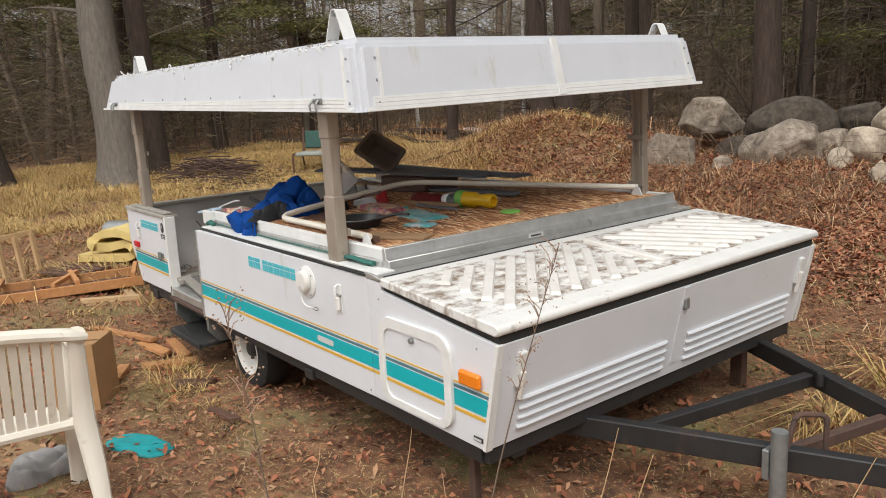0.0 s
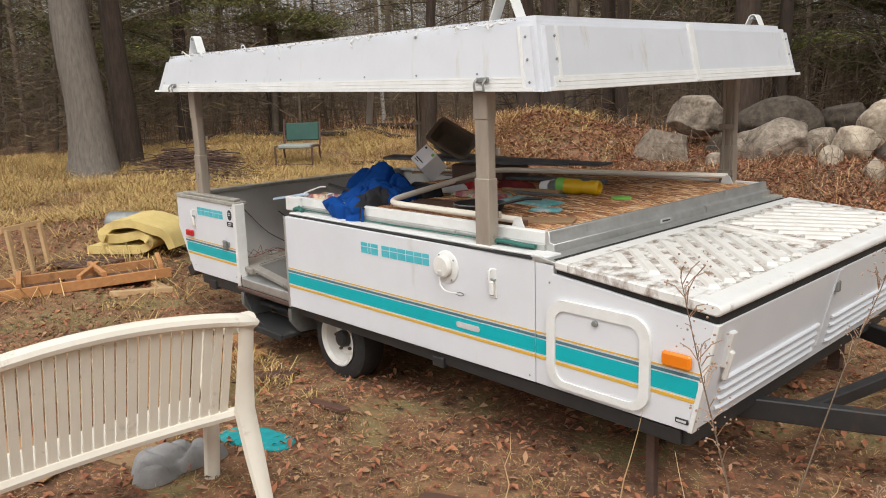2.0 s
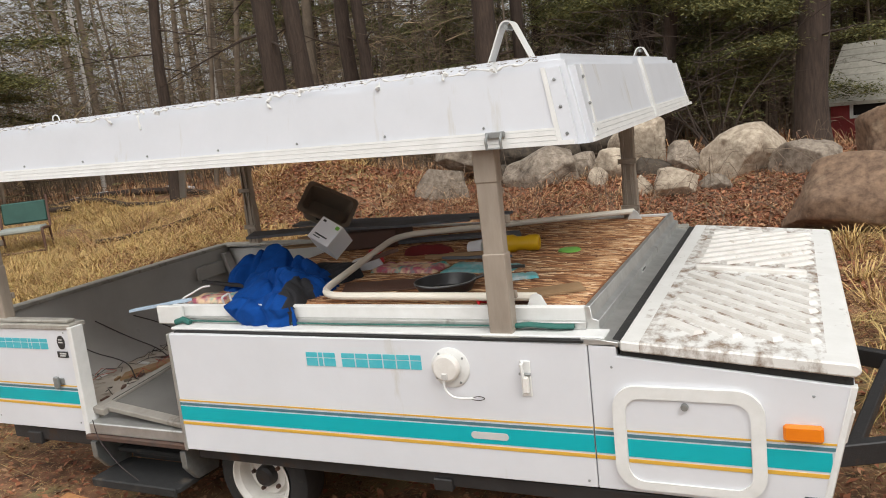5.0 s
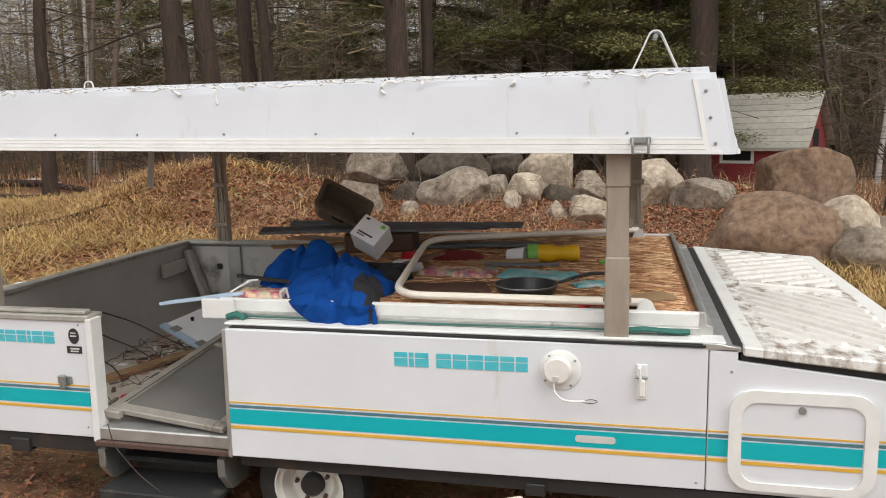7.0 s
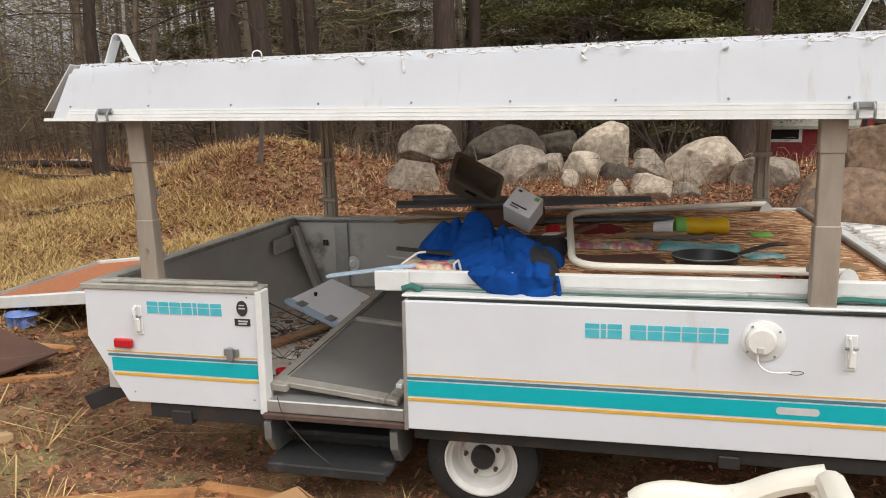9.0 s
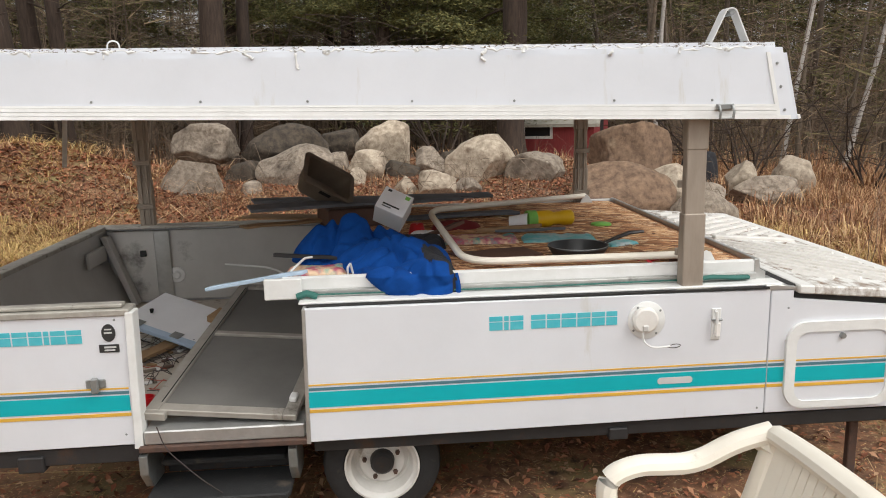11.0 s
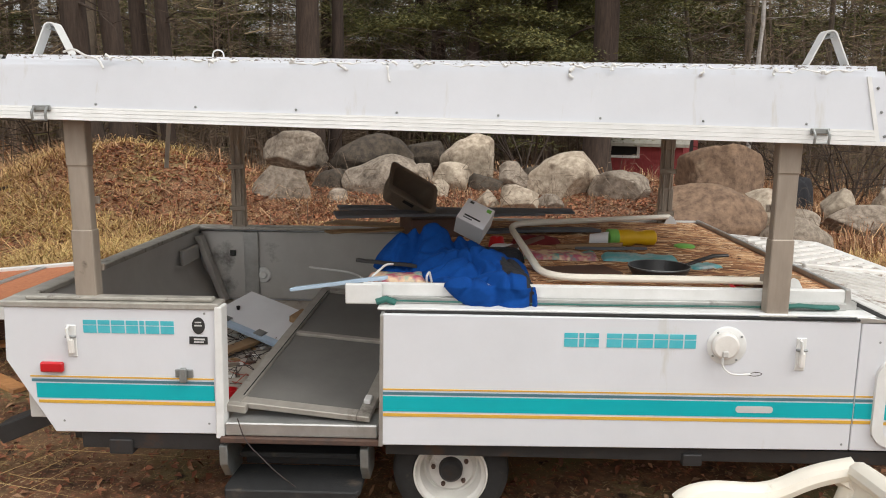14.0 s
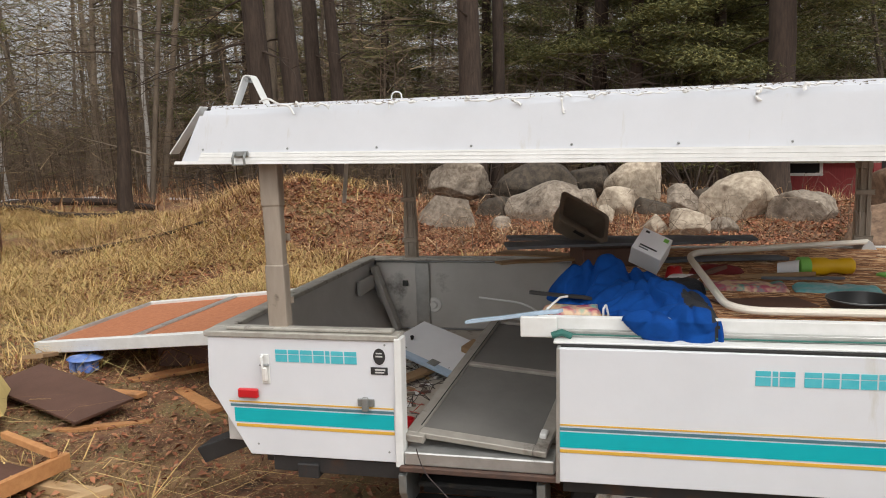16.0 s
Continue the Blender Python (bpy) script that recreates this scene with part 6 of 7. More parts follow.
# frying pan
pan = thing("frying_pan", "black frying pan with long handle on the plywood", "frying pan", (-0.78, 0.40, TOP))
part("bowl", lathe([(0.0, 0.001), (0.105, 0.001), (0.13, 0.045), (0.134, 0.046), (0.136, 0.041), (0.112, 0.0), (0.0, -0.002)], 32, "z", (-0.78, 0.40, TOP + 0.004)), M_pan, pan)
part("rim_line", tube([(-0.78 + 0.134 * math.cos(a), 0.40 + 0.134 * math.sin(a), TOP + 0.05) for a in np.linspace(0, math.tau, 33)], 0.002, 5), M_galv, pan)
part("handle", tube([(-0.66, 0.43, TOP + 0.045), (-0.60, 0.45, TOP + 0.062), (-0.52, 0.475, TOP + 0.082), (-0.45, 0.495, TOP + 0.082)], 0, 8, radii=[0.010, 0.013, 0.015, 0.012], flat=0.6), M_pan, pan)

# shaker bottle, lids and small plastics
bottle = thing("shaker_bottle", "yellow plastic bottle with green cap lying down", "bottle", (-0.70, 1.20, TOP))
mb = Matrix.Translation((-0.83, 1.17, TOP + 0.048)) @ pose(0, 0, 0, 0, 90, 8)
own = lathe([(0.0, 0.0), (0.04, 0.0), (0.046, 0.01), (0.046, 0.09), (0.036, 0.11), (0.036, 0.15), (0.042, 0.17), (0.042, 0.215), (0.034, 0.225), (0.026, 0.225), (0.02, 0.20), (0.0, 0.2)], 20)
own.transform(mb)
part("bottle_body", own, M_yellow, bottle)
own = lathe([(0.0, -0.05), (0.03, -0.05), (0.05, -0.04), (0.05, 0.006), (0.047, 0.012)], 20)
own.transform(mb)
part("cap", own, M_green, bottle)
solid("jar_lid", lathe([(0.0, 0.012), (0.05, 0.012), (0.056, 0.008), (0.056, 0.0), (0.0, 0.0)], 22, "z", (-0.45, 1.18, TOP + 0.001)), M_green, "flat lime green lid on the plywood", "lid")
cup = lathe([(0.0, 0.0), (0.03, 0.0), (0.045, 0.10), (0.042, 0.10), (0.028, 0.006), (0.0, 0.006)], 18)
cup.transform(Matrix.Translation((-0.97, 1.14, TOP + 0.042)) @ pose(0, 0, 0, 0, 88, -14))
solid("plastic_cup", cup, M_carton, "cloudy white plastic cup lying down", "cup")


def pouch(x, y, L, w, rz, mtl, label, seed, h=0.035):
    ca, sa = math.cos(radians(rz)), math.sin(radians(rz))
    m = lambda u, v: 0.9 * (1 - max(abs(((u - x) * ca + (v - y) * sa) / (L / 2)), abs((-(u - x) * sa + (v - y) * ca) / (w / 2))) ** 2)
    R = L / 2 + 0.05
    solid("printed_bag", cloth(m, flat_deck, lambda u, v: h, x - R, x + R, max(0.14, y - R), y + R, seed, n=46, fold=0.006), mtl, label, "bag", angle=180)


pouch(-1.17, 0.82, 0.38, 0.17, -4, M_print, "colourful printed plastic bag lying flat", 11, 0.022)
pouch(-0.78, 0.80, 0.36, 0.17, -6, M_print2, "teal and clear crumpled plastic bag", 12, 0.014)
pouch(-1.935, 0.25, 0.25, 0.15, 2, M_print, "colourful printed packet at the deck corner", 13, 0.02)
pouch(-0.52, 0.62, 0.16, 0.10, 20, M_print2, "small teal plastic wrapper", 14, 0.01)
solid("red_cloth", cloth(ell(-1.25, 1.22, 0.14, 0.06, 10), flat_deck, lambda u, v: 0.04, -1.45, -1.05, 1.1, 1.35, 15, n=40, fold=0.01), M_darkred, "dark red crumpled cloth", "cloth", angle=180)
solid("red_cloth", cloth(ell(-1.48, 1.02, 0.05, 0.045, 0), lambda u, v: TOP, lambda u, v: 0.06, -1.6, -1.2, 0.9, 1.15, 16, n=36, fold=0.012), M_red, "bright red cloth behind the carton", "cloth", angle=180)
for k in range(3):
    a = k * 2.1
    solid("red_clip", tube([(-0.52, 0.20, TOP + 0.008), (-0.52 + 0.04 * math.cos(a), 0.20 + 0.04 * math.sin(a), TOP + 0.016), (-0.52 + 0.05 * math.cos(a + 0.4), 0.20 + 0.05 * math.sin(a + 0.4), TOP + 0.006)], 0.006, 6), M_red, "broken bit of red plastic", "plastic bit", "red plastic bits")
solid("wrapper", cloth(ell(-1.45, 0.87, 0.09, 0.06, 20), flat_deck, lambda u, v: 0.04, -1.6, -1.3, 0.75, 1.0, 18, n=34, fold=0.015), M_carton, "crumpled white paper wrapper on deck", "wrapper", angle=180)

# ---- inside the camper ----


def screen_door():
    a, b = Vector((-2.63, 0.06, 0.665)), Vector((-2.60, 1.62, 0.88))
    ex = Vector((0.60, -0.06, -0.035)).normalized()
    ey = (b - a).normalized()
    ez = ex.cross(ey).normalized()
    ey = ez.cross(ex)
    m = Matrix((ex, ey, ez)).transposed().to_4x4()
    m.translation = a
    t = thing("screen_door", "aluminium-framed dark screen door lying in the doorway", "screen door", tuple(a))
    Wd, L = 0.61, 1.38
    for x0, x1, y0, y1 in ((0, 0.055, 0, L), (Wd - 0.055, Wd, 0, L), (0.056, Wd - 0.056, 0, 0.055), (0.056, Wd - 0.056, L - 0.055, L), (0.056, Wd - 0.056, 0.72, 0.755)):
        part("stile" if y1 - y0 > 1 else "crossbar", box(x0, x1, y0, y1, -0.012, 0.014, 0.003, m=m), M_sash, t)
    part("screen", box(0.05, Wd - 0.05, 0.05, 0.722, -0.003, 0.0, 0, m=m), M_screen, t, "dark grey insect screen")
    part("screen", box(0.05, Wd - 0.05, 0.752, L - 0.05, -0.003, 0.0, 0, m=m), M_screen, t, "dark grey insect screen")
    part("seal_groove", box(0.045, 0.05, 0.06, L - 0.06, 0.0142, 0.0155, 0, m=m), M_dark, t)
    part("latch_block", box(Wd - 0.05, Wd - 0.02, 0.10, 0.15, 0.014, 0.035, 0.004, m=m), M_trim, t)
    part("foot", box(0.0, 0.09, -0.03, -0.002, -0.02, 0.014, 0.003, m=m), M_sash, t)


screen_door()
cab = thing("cabinet_door", "loose pale cabinet door with metal hinges", "cabinet door", (-2.78, 1.25, 0.64))
mc = Matrix.Translation((-2.80, 1.28, 0.715)) @ pose(0, 0, 0, 10, 12, -24)
part("panel", box(-0.24, 0.26, -0.17, 0.17, -0.008, 0.008, 0.003, m=mc), M_carton, cab)
part("edge_strip", box(-0.25, 0.27, -0.215, -0.171, -0.012, 0.012, 0.003, m=mc), M_bluetape, cab)
for x in (-0.13, 0.12):
    part("hinge", box(x - 0.03, x + 0.03, -0.205, -0.15, 0.0125, 0.018, 0.002, m=mc), M_galv, cab)
knob = lathe([(0.0, 0.03), (0.012, 0.028), (0.008, 0.01), (0.008, 0.008)], 12, "z", (-0.15, -0.05, 0))
knob.transform(mc)
part("knob", knob, M_dark, cab)
part("foam_block", box(0.16, 0.22, 0.02, 0.14, 0.009, 0.05, 0.006, m=mc), M_tanboard, cab)
plank("board", -2.9, 0.95, 0.60, 0.75, 0.09, 0.02, 62, M_tanboard, "loose strip of wood on the camper floor", -3)
part("vent_disc", lathe([(0.0, -0.022), (0.02, -0.022), (0.03, -0.012), (0.05, -0.01), (0.054, 0.0)], 24, "y", (-3.035, W - 0.056, 0.77)), M_trim, trailer, "round white wall fitting")
part("outlet", box(-3.26, -3.22, W - 0.062, W - 0.056, 0.90, 0.94, 0.002), M_ink, trailer, "small black wall outlet")
part("wall_patch", box(-3.46, -3.44, 1.75, 2.05, 0.90, 1.0, 0.006), M_grey, trailer)
rw = random.Random(4)
for k in range(34):
    x, y = rw.uniform(-3.25, -2.68), rw.uniform(0.25, 1.5)
    pts = [Vector((x, y, 0.60))]
    d = rw.uniform(0, math.tau)
    for i in range(9):
        d += rw.gauss(0, 0.8)
        pts.append(pts[-1] + Vector((0.06 * math.cos(d), 0.06 * math.sin(d), 0)))
        pts[-1].z = 0.594 + abs(rw.gauss(0, 0.025))
        pts[-1].x, pts[-1].y = min(max(pts[-1].x, -3.25), -2.65), min(max(pts[-1].y, 0.1), 1.7)
    solid("wire", tube(pts, 0.002, 5), (M_redwire if k % 5 == 0 else M_wire), "loose electric wire on the camper floor", "wire", "tangled wires")
for k in range(3):
    solid("wire", tube(rounded([(-3.44, 0.5 + 0.3 * k, 0.93 - 0.05 * k), (-3.3, 0.6 + 0.3 * k, 0.75), (-3.1, 0.7 + 0.25 * k, 0.66), (-2.95, 0.6 + 0.3 * k, 0.60)], 0.1), 0.004, 5), M_wire, "black cable hanging from the rear wall", "wire", "tangled wires")
solid("cable", tube(rounded([(-2.62, 1.70, 0.92), (-2.55, 1.62, 0.93), (-2.3, 1.5, 0.93), (-2.1, 1.3, 0.85), (-2.02, 1.2, 0.70)], 0.1), 0.006, 6), M_trim, "pale cable across the screen door", "cable")
solid("wire", tube(rounded([(-2.56, -0.035, 0.64), (-2.53, -0.05, 0.55), (-2.40, -0.06, 0.42), (-2.33, -0.03, 0.342)], 0.1), 0.0025, 5), M_wire, "thin wire hanging over the step", "wire")
for k in range(46):
    x, y = rw.uniform(-3.25, -2.68), rw.uniform(0.12, 1.5)
    own = box(-rw.uniform(0.01, 0.05), rw.uniform(0.01, 0.05), -0.008, 0.012, 0, 0.012, 0.002, m=pose(x, y, 0.586, 0, 0, rw.uniform(0, 180)))
    solid("debris_chip", own, rw.choice((M_darkwood, M_tanboard, M_bin, M_trim)), "broken chip of debris on the camper floor", "debris", "floor debris")
mug = lathe([(0.0, 0.0), (0.028, 0.0), (0.033, 0.06), (0.030, 0.06), (0.026, 0.004), (0.0, 0.004)], 18, "z", (-2.69, 0.28, 0.586))
solid("paper_cup", mug, M_red, "small red and white paper cup", "cup")

# ---- white plastic garden bench ----


def bench():
    t = thing("garden_bench", "aged white moulded plastic garden bench with slatted back", "bench", (-0.9, -1.55, gz(-0.9, -1.55)))
    g = gz(-0.8, -1.4) - 0.015
    y0, y1 = -1.06, -2.16
    ym = (y0 + y1) / 2

    def back(y, h):
        """A point of the back at y, height h over the ground; it leans and curves."""
        s = (y - ym) / (y0 - ym)
        return Vector((-0.735 + 0.13 * (h - 0.42) / 0.42 + 0.05 * (s * s) - 0.05, y, g + h))

    def top_h(y):
        s = (y - ym) / (y0 - ym)
        return 0.838 + 0.055 * (1 - s * s)

    ys = np.linspace(y0, y1, 25)
    pts = [back(y, top_h(y)) for y in ys]
    part("top_rail", tube([pts[0] + Vector((-0.03, 0.015, -0.05)), pts[0] + Vector((0.0, 0.03, -0.015))] + pts + [pts[-1] + Vector((0, -0.03, -0.015)), pts[-1] + Vector((-0.03, -0.015, -0.05))], 0.034, 10, flat=0.8), M_plastic, t)
    part("lower_rail", tube([back(y, 0.43) for y in ys], 0.026, 8), M_plastic, t)
    n = 27
    for k in range(n):
        y = y0 - 0.05 + (y1 - y0 + 0.1) * k / (n - 1)
        h1 = top_h(y) - 0.01
        own = bmesh.new()
        rows = []
        for i in range(6):
            p = back(y, 0.44 + (h1 - 0.44) * i / 5)
            rows.append([own.verts.new(p + Vector(q)) for q in ((0.006, -0.015, 0), (0.006, 0.015, 0), (-0.006, 0.015, 0), (-0.006, -0.015, 0))])
        for a, b in zip(rows, rows[1:]):
            for j in range(4):
                own.faces.new((a[j], a[(j + 1) % 4], b[(j + 1) % 4], b[j]))
        own.faces.new(rows[0])
        own.faces.new(rows[-1][::-1])
        part("back_slat", own, M_plastic, t)
    own = bmesh.new()
    rows = []
    for i in range(9):
        x = -0.81 - 0.30 * i / 8
        z = g + 0.42 - 0.03 * math.sin(math.pi * i / 8) - (0.03 if i == 8 else 0)
        rows.append([own.verts.new((x, y, z + dz)) for y, dz in ((y0 - 0.02, 0), (y1 + 0.02, 0), (y1 + 0.02, -0.02), (y0 - 0.02, -0.02))])
    for a, b in zip(rows, rows[1:]):
        for j in range(4):
            own.faces.new((a[j], a[(j + 1) % 4], b[(j + 1) % 4], b[j]))
    own.faces.new(rows[0])
    own.faces.new(rows[-1][::-1])
    part("seat", own, M_plastic, t)
    for y, s in ((y0, 1), (y1, -1)):
        e = back(y, 0.828)
        arm = rounded([e + Vector((0.0, 0.02 * s, 0.012)), e + Vector((-0.10, 0.035 * s, -0.02)), e + Vector((-0.20, 0.05 * s, -0.085)), (-0.98, y + 0.05 * s, g + 0.75), (-1.06, y + 0.05 * s, g + 0.715), (-1.03, y + 0.03 * s, g + 0.3), (-1.08, y + 0.03 * s, g)], 0.08, 5)
        part("armrest", tube(arm, 0, 10, radii=[0.036] * len(arm), flat=0.8), M_plastic, t)
        leg = [back(y, 0.83) + Vector((0.0, 0.015 * s, 0)), back(y, 0.62) + Vector((0.01, 0.02 * s, 0)), back(y, 0.45) + Vector((0.03, 0.02 * s, 0)), Vector((-0.66, y + 0.03 * s, g + 0.25)), Vector((-0.58, y + 0.03 * s, g))]
        part("leg", tube(leg, 0, 10, radii=[0.03, 0.036, 0.045, 0.042, 0.03], flat=0.6), M_plastic, t)


bench()

# ---- things lying round the camper ----


def cloth_ground(cx, cy, mask, puff, R, seed, mtl, name, label, category, fold=0.012, n=56):
    solid(name, cloth(mask, lambda u, v: gz(u, v), puff, cx - R, cx + R, cy - R, cy + R, seed, n=n, fold=fold), mtl, label, category, angle=180)


cloth_ground(-1.28, -0.68, ell(-1.28, -0.70, 0.24, 0.11, 18), lambda u, v: 0.02, 0.36, 21, M_tealcloth, "cloth", "flat teal cloth on the ground", "cloth", 0.006)
cloth_ground(-1.30, -1.08, any_of(ell(-1.30, -1.08, 0.12, 0.22, -20), ell(-1.26, -1.2, 0.1, 0.12)), lambda u, v: 0.07, 0.36, 22, M_greycloth, "cloth", "crumpled grey cloth on the ground", "cloth", 0.025)
card = thing("cardboard_box", "tall brown cardboard box with its flaps folded in", "box", (-2.2, -0.73, gz(-2.2, -0.73)))
zc = gz(-2.2, -0.73) - 0.005
mcb = Matrix.Translation((-2.20, -0.73, zc)) @ pose(0, 0, 0, 0, 0, 54)
part("body", frame_ring([(-0.14, -0.15), (0.14, -0.15), (0.14, 0.15), (-0.14, 0.15)], [(-0.135, -0.145), (0.135, -0.145), (0.135, 0.145), (-0.135, 0.145)], "z", 0.0, 0.40), M_card, card)
card.children[0].data.transform(mcb)
part("bottom", box(-0.134, 0.134, -0.144, 0.144, 0.004, 0.010, 0, m=mcb), M_card, card)
for s in (-1, 1):
    part("flap", box(-0.13, 0.13, -0.002, 0.002, 0, 0.13, 0, m=mcb @ pose(0, 0.142 * s, 0.40, s * 96, 0, 0)), M_card, card)
plank("cardboard_sheet", -1.80, -1.58, gz(-1.80, -1.58) + 0.012, 0.46, 0.36, 0.006, 35, M_card, "flat sheet of brown cardboard on the ground", 2, category="cardboard")
plank("cardboard_sheet", -1.60, -1.20, gz(-1.6, -1.2) + 0.008, 0.40, 0.22, 0.006, 20, M_tanboard, "flat tan sheet on the ground", 1, category="cardboard")


def lumber_frame():
    """A knocked-down wall frame: two long studs with cross pieces and a dark backing."""
    a, b = Vector((-4.62, 0.36)), Vector((-4.95, -1.35))
    d = (b - a).normalized()
    s = Vector((-d.y, d.x)) * -1
    if s.x > 0:
        s = -s
    z = gz(-4.8, -0.4) + 0.01
    t = thing("stud_wall", "broken orange lumber wall frame lying on the ground", "wooden frame", (-4.85, -0.4, z))
    L = 1.75
    m = Matrix(((d.x, s.x, 0, a.x), (d.y, s.y, 0, a.y), (0, 0, 1, z), (0, 0, 0, 1)))
    part("stud", box(0, L, 0, 0.035, 0.0, 0.085, 0.003, m=m), M_wood, t)
    part("stud", box(0.05, L, 0.50, 0.535, 0.0, 0.085, 0.003, m=m), M_wood, t)
    for k, (x, rz) in enumerate(((0.08, 8), (0.55, -6), (0.75, 25), (1.2, 4), (1.6, -3))):
        part("cross_piece", box(-0.02, 0.02, 0.0, 0.5, 0.086, 0.125, 0.003, m=m @ pose(x, 0.02, 0.0, 2, 0, rz)), M_wood, t)
    part("backing", box(0.1, L - 0.1, 0.04, 0.49, 0.005, 0.012, 0, m=m), M_darkwood, t)


lumber_frame()


def crate_ladder(x, y, rz, tilt, label, z):
    t = thing("wooden_rack", label, "wooden rack", (x, y, z))
    m = Matrix.Translation((x, y, z)) @ pose(0, 0, 0, 0, tilt, rz)
    for yy in (-0.20, 0.0, 0.20):
        part("upright", box(-0.02, 0.02, yy - 0.02, yy + 0.02, 0.0, 0.46, 0.003, m=m), M_pale_wood, t)
    for zz in (0.0, 0.44):
        part("rail", box(-0.045, -0.0205, -0.24, 0.24, zz, zz + 0.05, 0.003, m=m), M_pale_wood, t)
    return t


crate_ladder(-5.95, -0.42, 32, -6, "pale pine rack standing on end", gz(-5.95, -0.42))
slat = thing("slatted_panel", "dark slatted wooden panel lying on the ground", "wooden panel", (-5.75, 0.0, gz(-5.75, 0.0)))
for k in range(5):
    part("slat", box(-0.3, 0.3, -0.2 + k * 0.09, -0.14 + k * 0.09, 0.02, 0.045, 0.003, m=Matrix.Translation((-5.75, 0.0, gz(-5.75, 0)) ) @ pose(0, 0, 0, 0, 0, 25)), M_darkwood, slat)
for x in (-0.26, 0.26):
    part("batten", box(x - 0.02, x + 0.02, -0.22, 0.24, 0.0, 0.019, 0.002, m=Matrix.Translation((-5.75, 0.0, gz(-5.75, 0))) @ pose(0, 0, 0, 0, 0, 25)), M_wood, slat)


def foam():
    """A foam mattress folded over on itself."""
    x, y = -6.03, 0.62
    z = gz(x, y)
    own = bmesh.new()
    r = random.Random(2)
    prof = rounded([(-0.40, 0.05, 0), (0.22, 0.05, 0), (0.34, 0.14, 0), (0.20, 0.21, 0), (-0.10, 0.15, 0), (-0.24, 0.20, 0), (-0.12, 0.31, 0), (0.16, 0.33, 0), (0.46, 0.22, 0), (0.52, 0.05, 0)], 0.1, 4)
    th = 0.042
    rows = []
    for i, p in enumerate(prof):
        d = (prof[min(i + 1, len(prof) - 1)] - prof[max(i - 1, 0)]).normalized()
        nrm = Vector((-d.y, d.x, 0))
        row = []
        for s in (1, -1):
            for v in (-0.30, -0.1, 0.1, 0.30) if s == 1 else (0.30, 0.1, -0.1, -0.30):
                q = p + nrm * th * s
                row.append(own.verts.new((q.x + r.gauss(0, 0.004), v + 0.03 * math.sin(i * 0.5) + r.gauss(0, 0.004), max(0.0, q.y) + r.gauss(0, 0.004))))
        rows.append(row)
    for a, b in zip(rows, rows[1:]):
        for k in range(8):
            own.faces.new((a[k], a[(k + 1) % 8], b[(k + 1) % 8], b[k]))
    own.faces.new(rows[0])
    own.faces.new(rows[-1][::-1])
    ob = solid("foam_mattress", own, M_foam, "folded yellow foam mattress on the ground", "mattress", angle=80)
    ob.matrix_basis = pose(x, y, z, 0, 0, 40) @ Matrix.Scale(0.98, 4)


foam()
cyl = thing("water_heater", "grey dented metal cylinder lying on its side", "cylinder", (-6.62, 0.86, gz(-6.62, 0.86)))
own = lathe([(0.0, -0.33), (0.11, -0.33), (0.13, -0.30), (0.13, -0.1), (0.126, -0.08), (0.13, -0.06), (0.13, 0.30), (0.11, 0.33), (0.0, 0.33)], 24, "x")
own.transform(pose(-6.62, 0.86, gz(-6.62, 0.86) + 0.125, 0, 0, 38))
part("shell", own, M_galv, cyl)


def framed_panel():
    """A bed platform: strand board in an aluminium frame, propped on rubble behind the camper."""
    p = [Vector((-6.45, 2.15, 0.34)), Vector((-4.45, 1.72, 0.60)), Vector((-4.62, 2.95, 0.66)), Vector((-6.70, 3.45, 0.36))]
    a, b, c, d = p
    t = thing("bed_platform", "strand board bed platform in aluminium frame, propped on scrap", "bed platform", tuple(a))
    ex = (b - a).normalized()
    ey = (d - a)
    ey = (ey - ex * ey.dot(ex)).normalized()
    ez = ex.cross(ey)
    m = Matrix((ex, ey, ez)).transposed().to_4x4()
    m.translation = a
    L, w = 2.15, 1.28
    part("board", box(0.05, L - 0.05, 0.05, w - 0.05, 0.005, 0.02, 0, m=m), M_osb, t, "orange strand board")
    for x0, x1, y0, y1 in ((0, L, 0, 0.055), (0, L, w - 0.055, w), (0, 0.055, 0.056, w - 0.056), (L - 0.055, L, 0.056, w - 0.056)):
        part("frame_rail", box(x0, x1, y0, y1, -0.05, 0.045, 0.004, m=m), M_alu if y1 - y0 > 0.5 else M_trim, t)
    part("crossbar", box(1.05, 1.13, 0.056, w - 0.056, 0.021, 0.036, 0.003, m=m), M_alu, t)


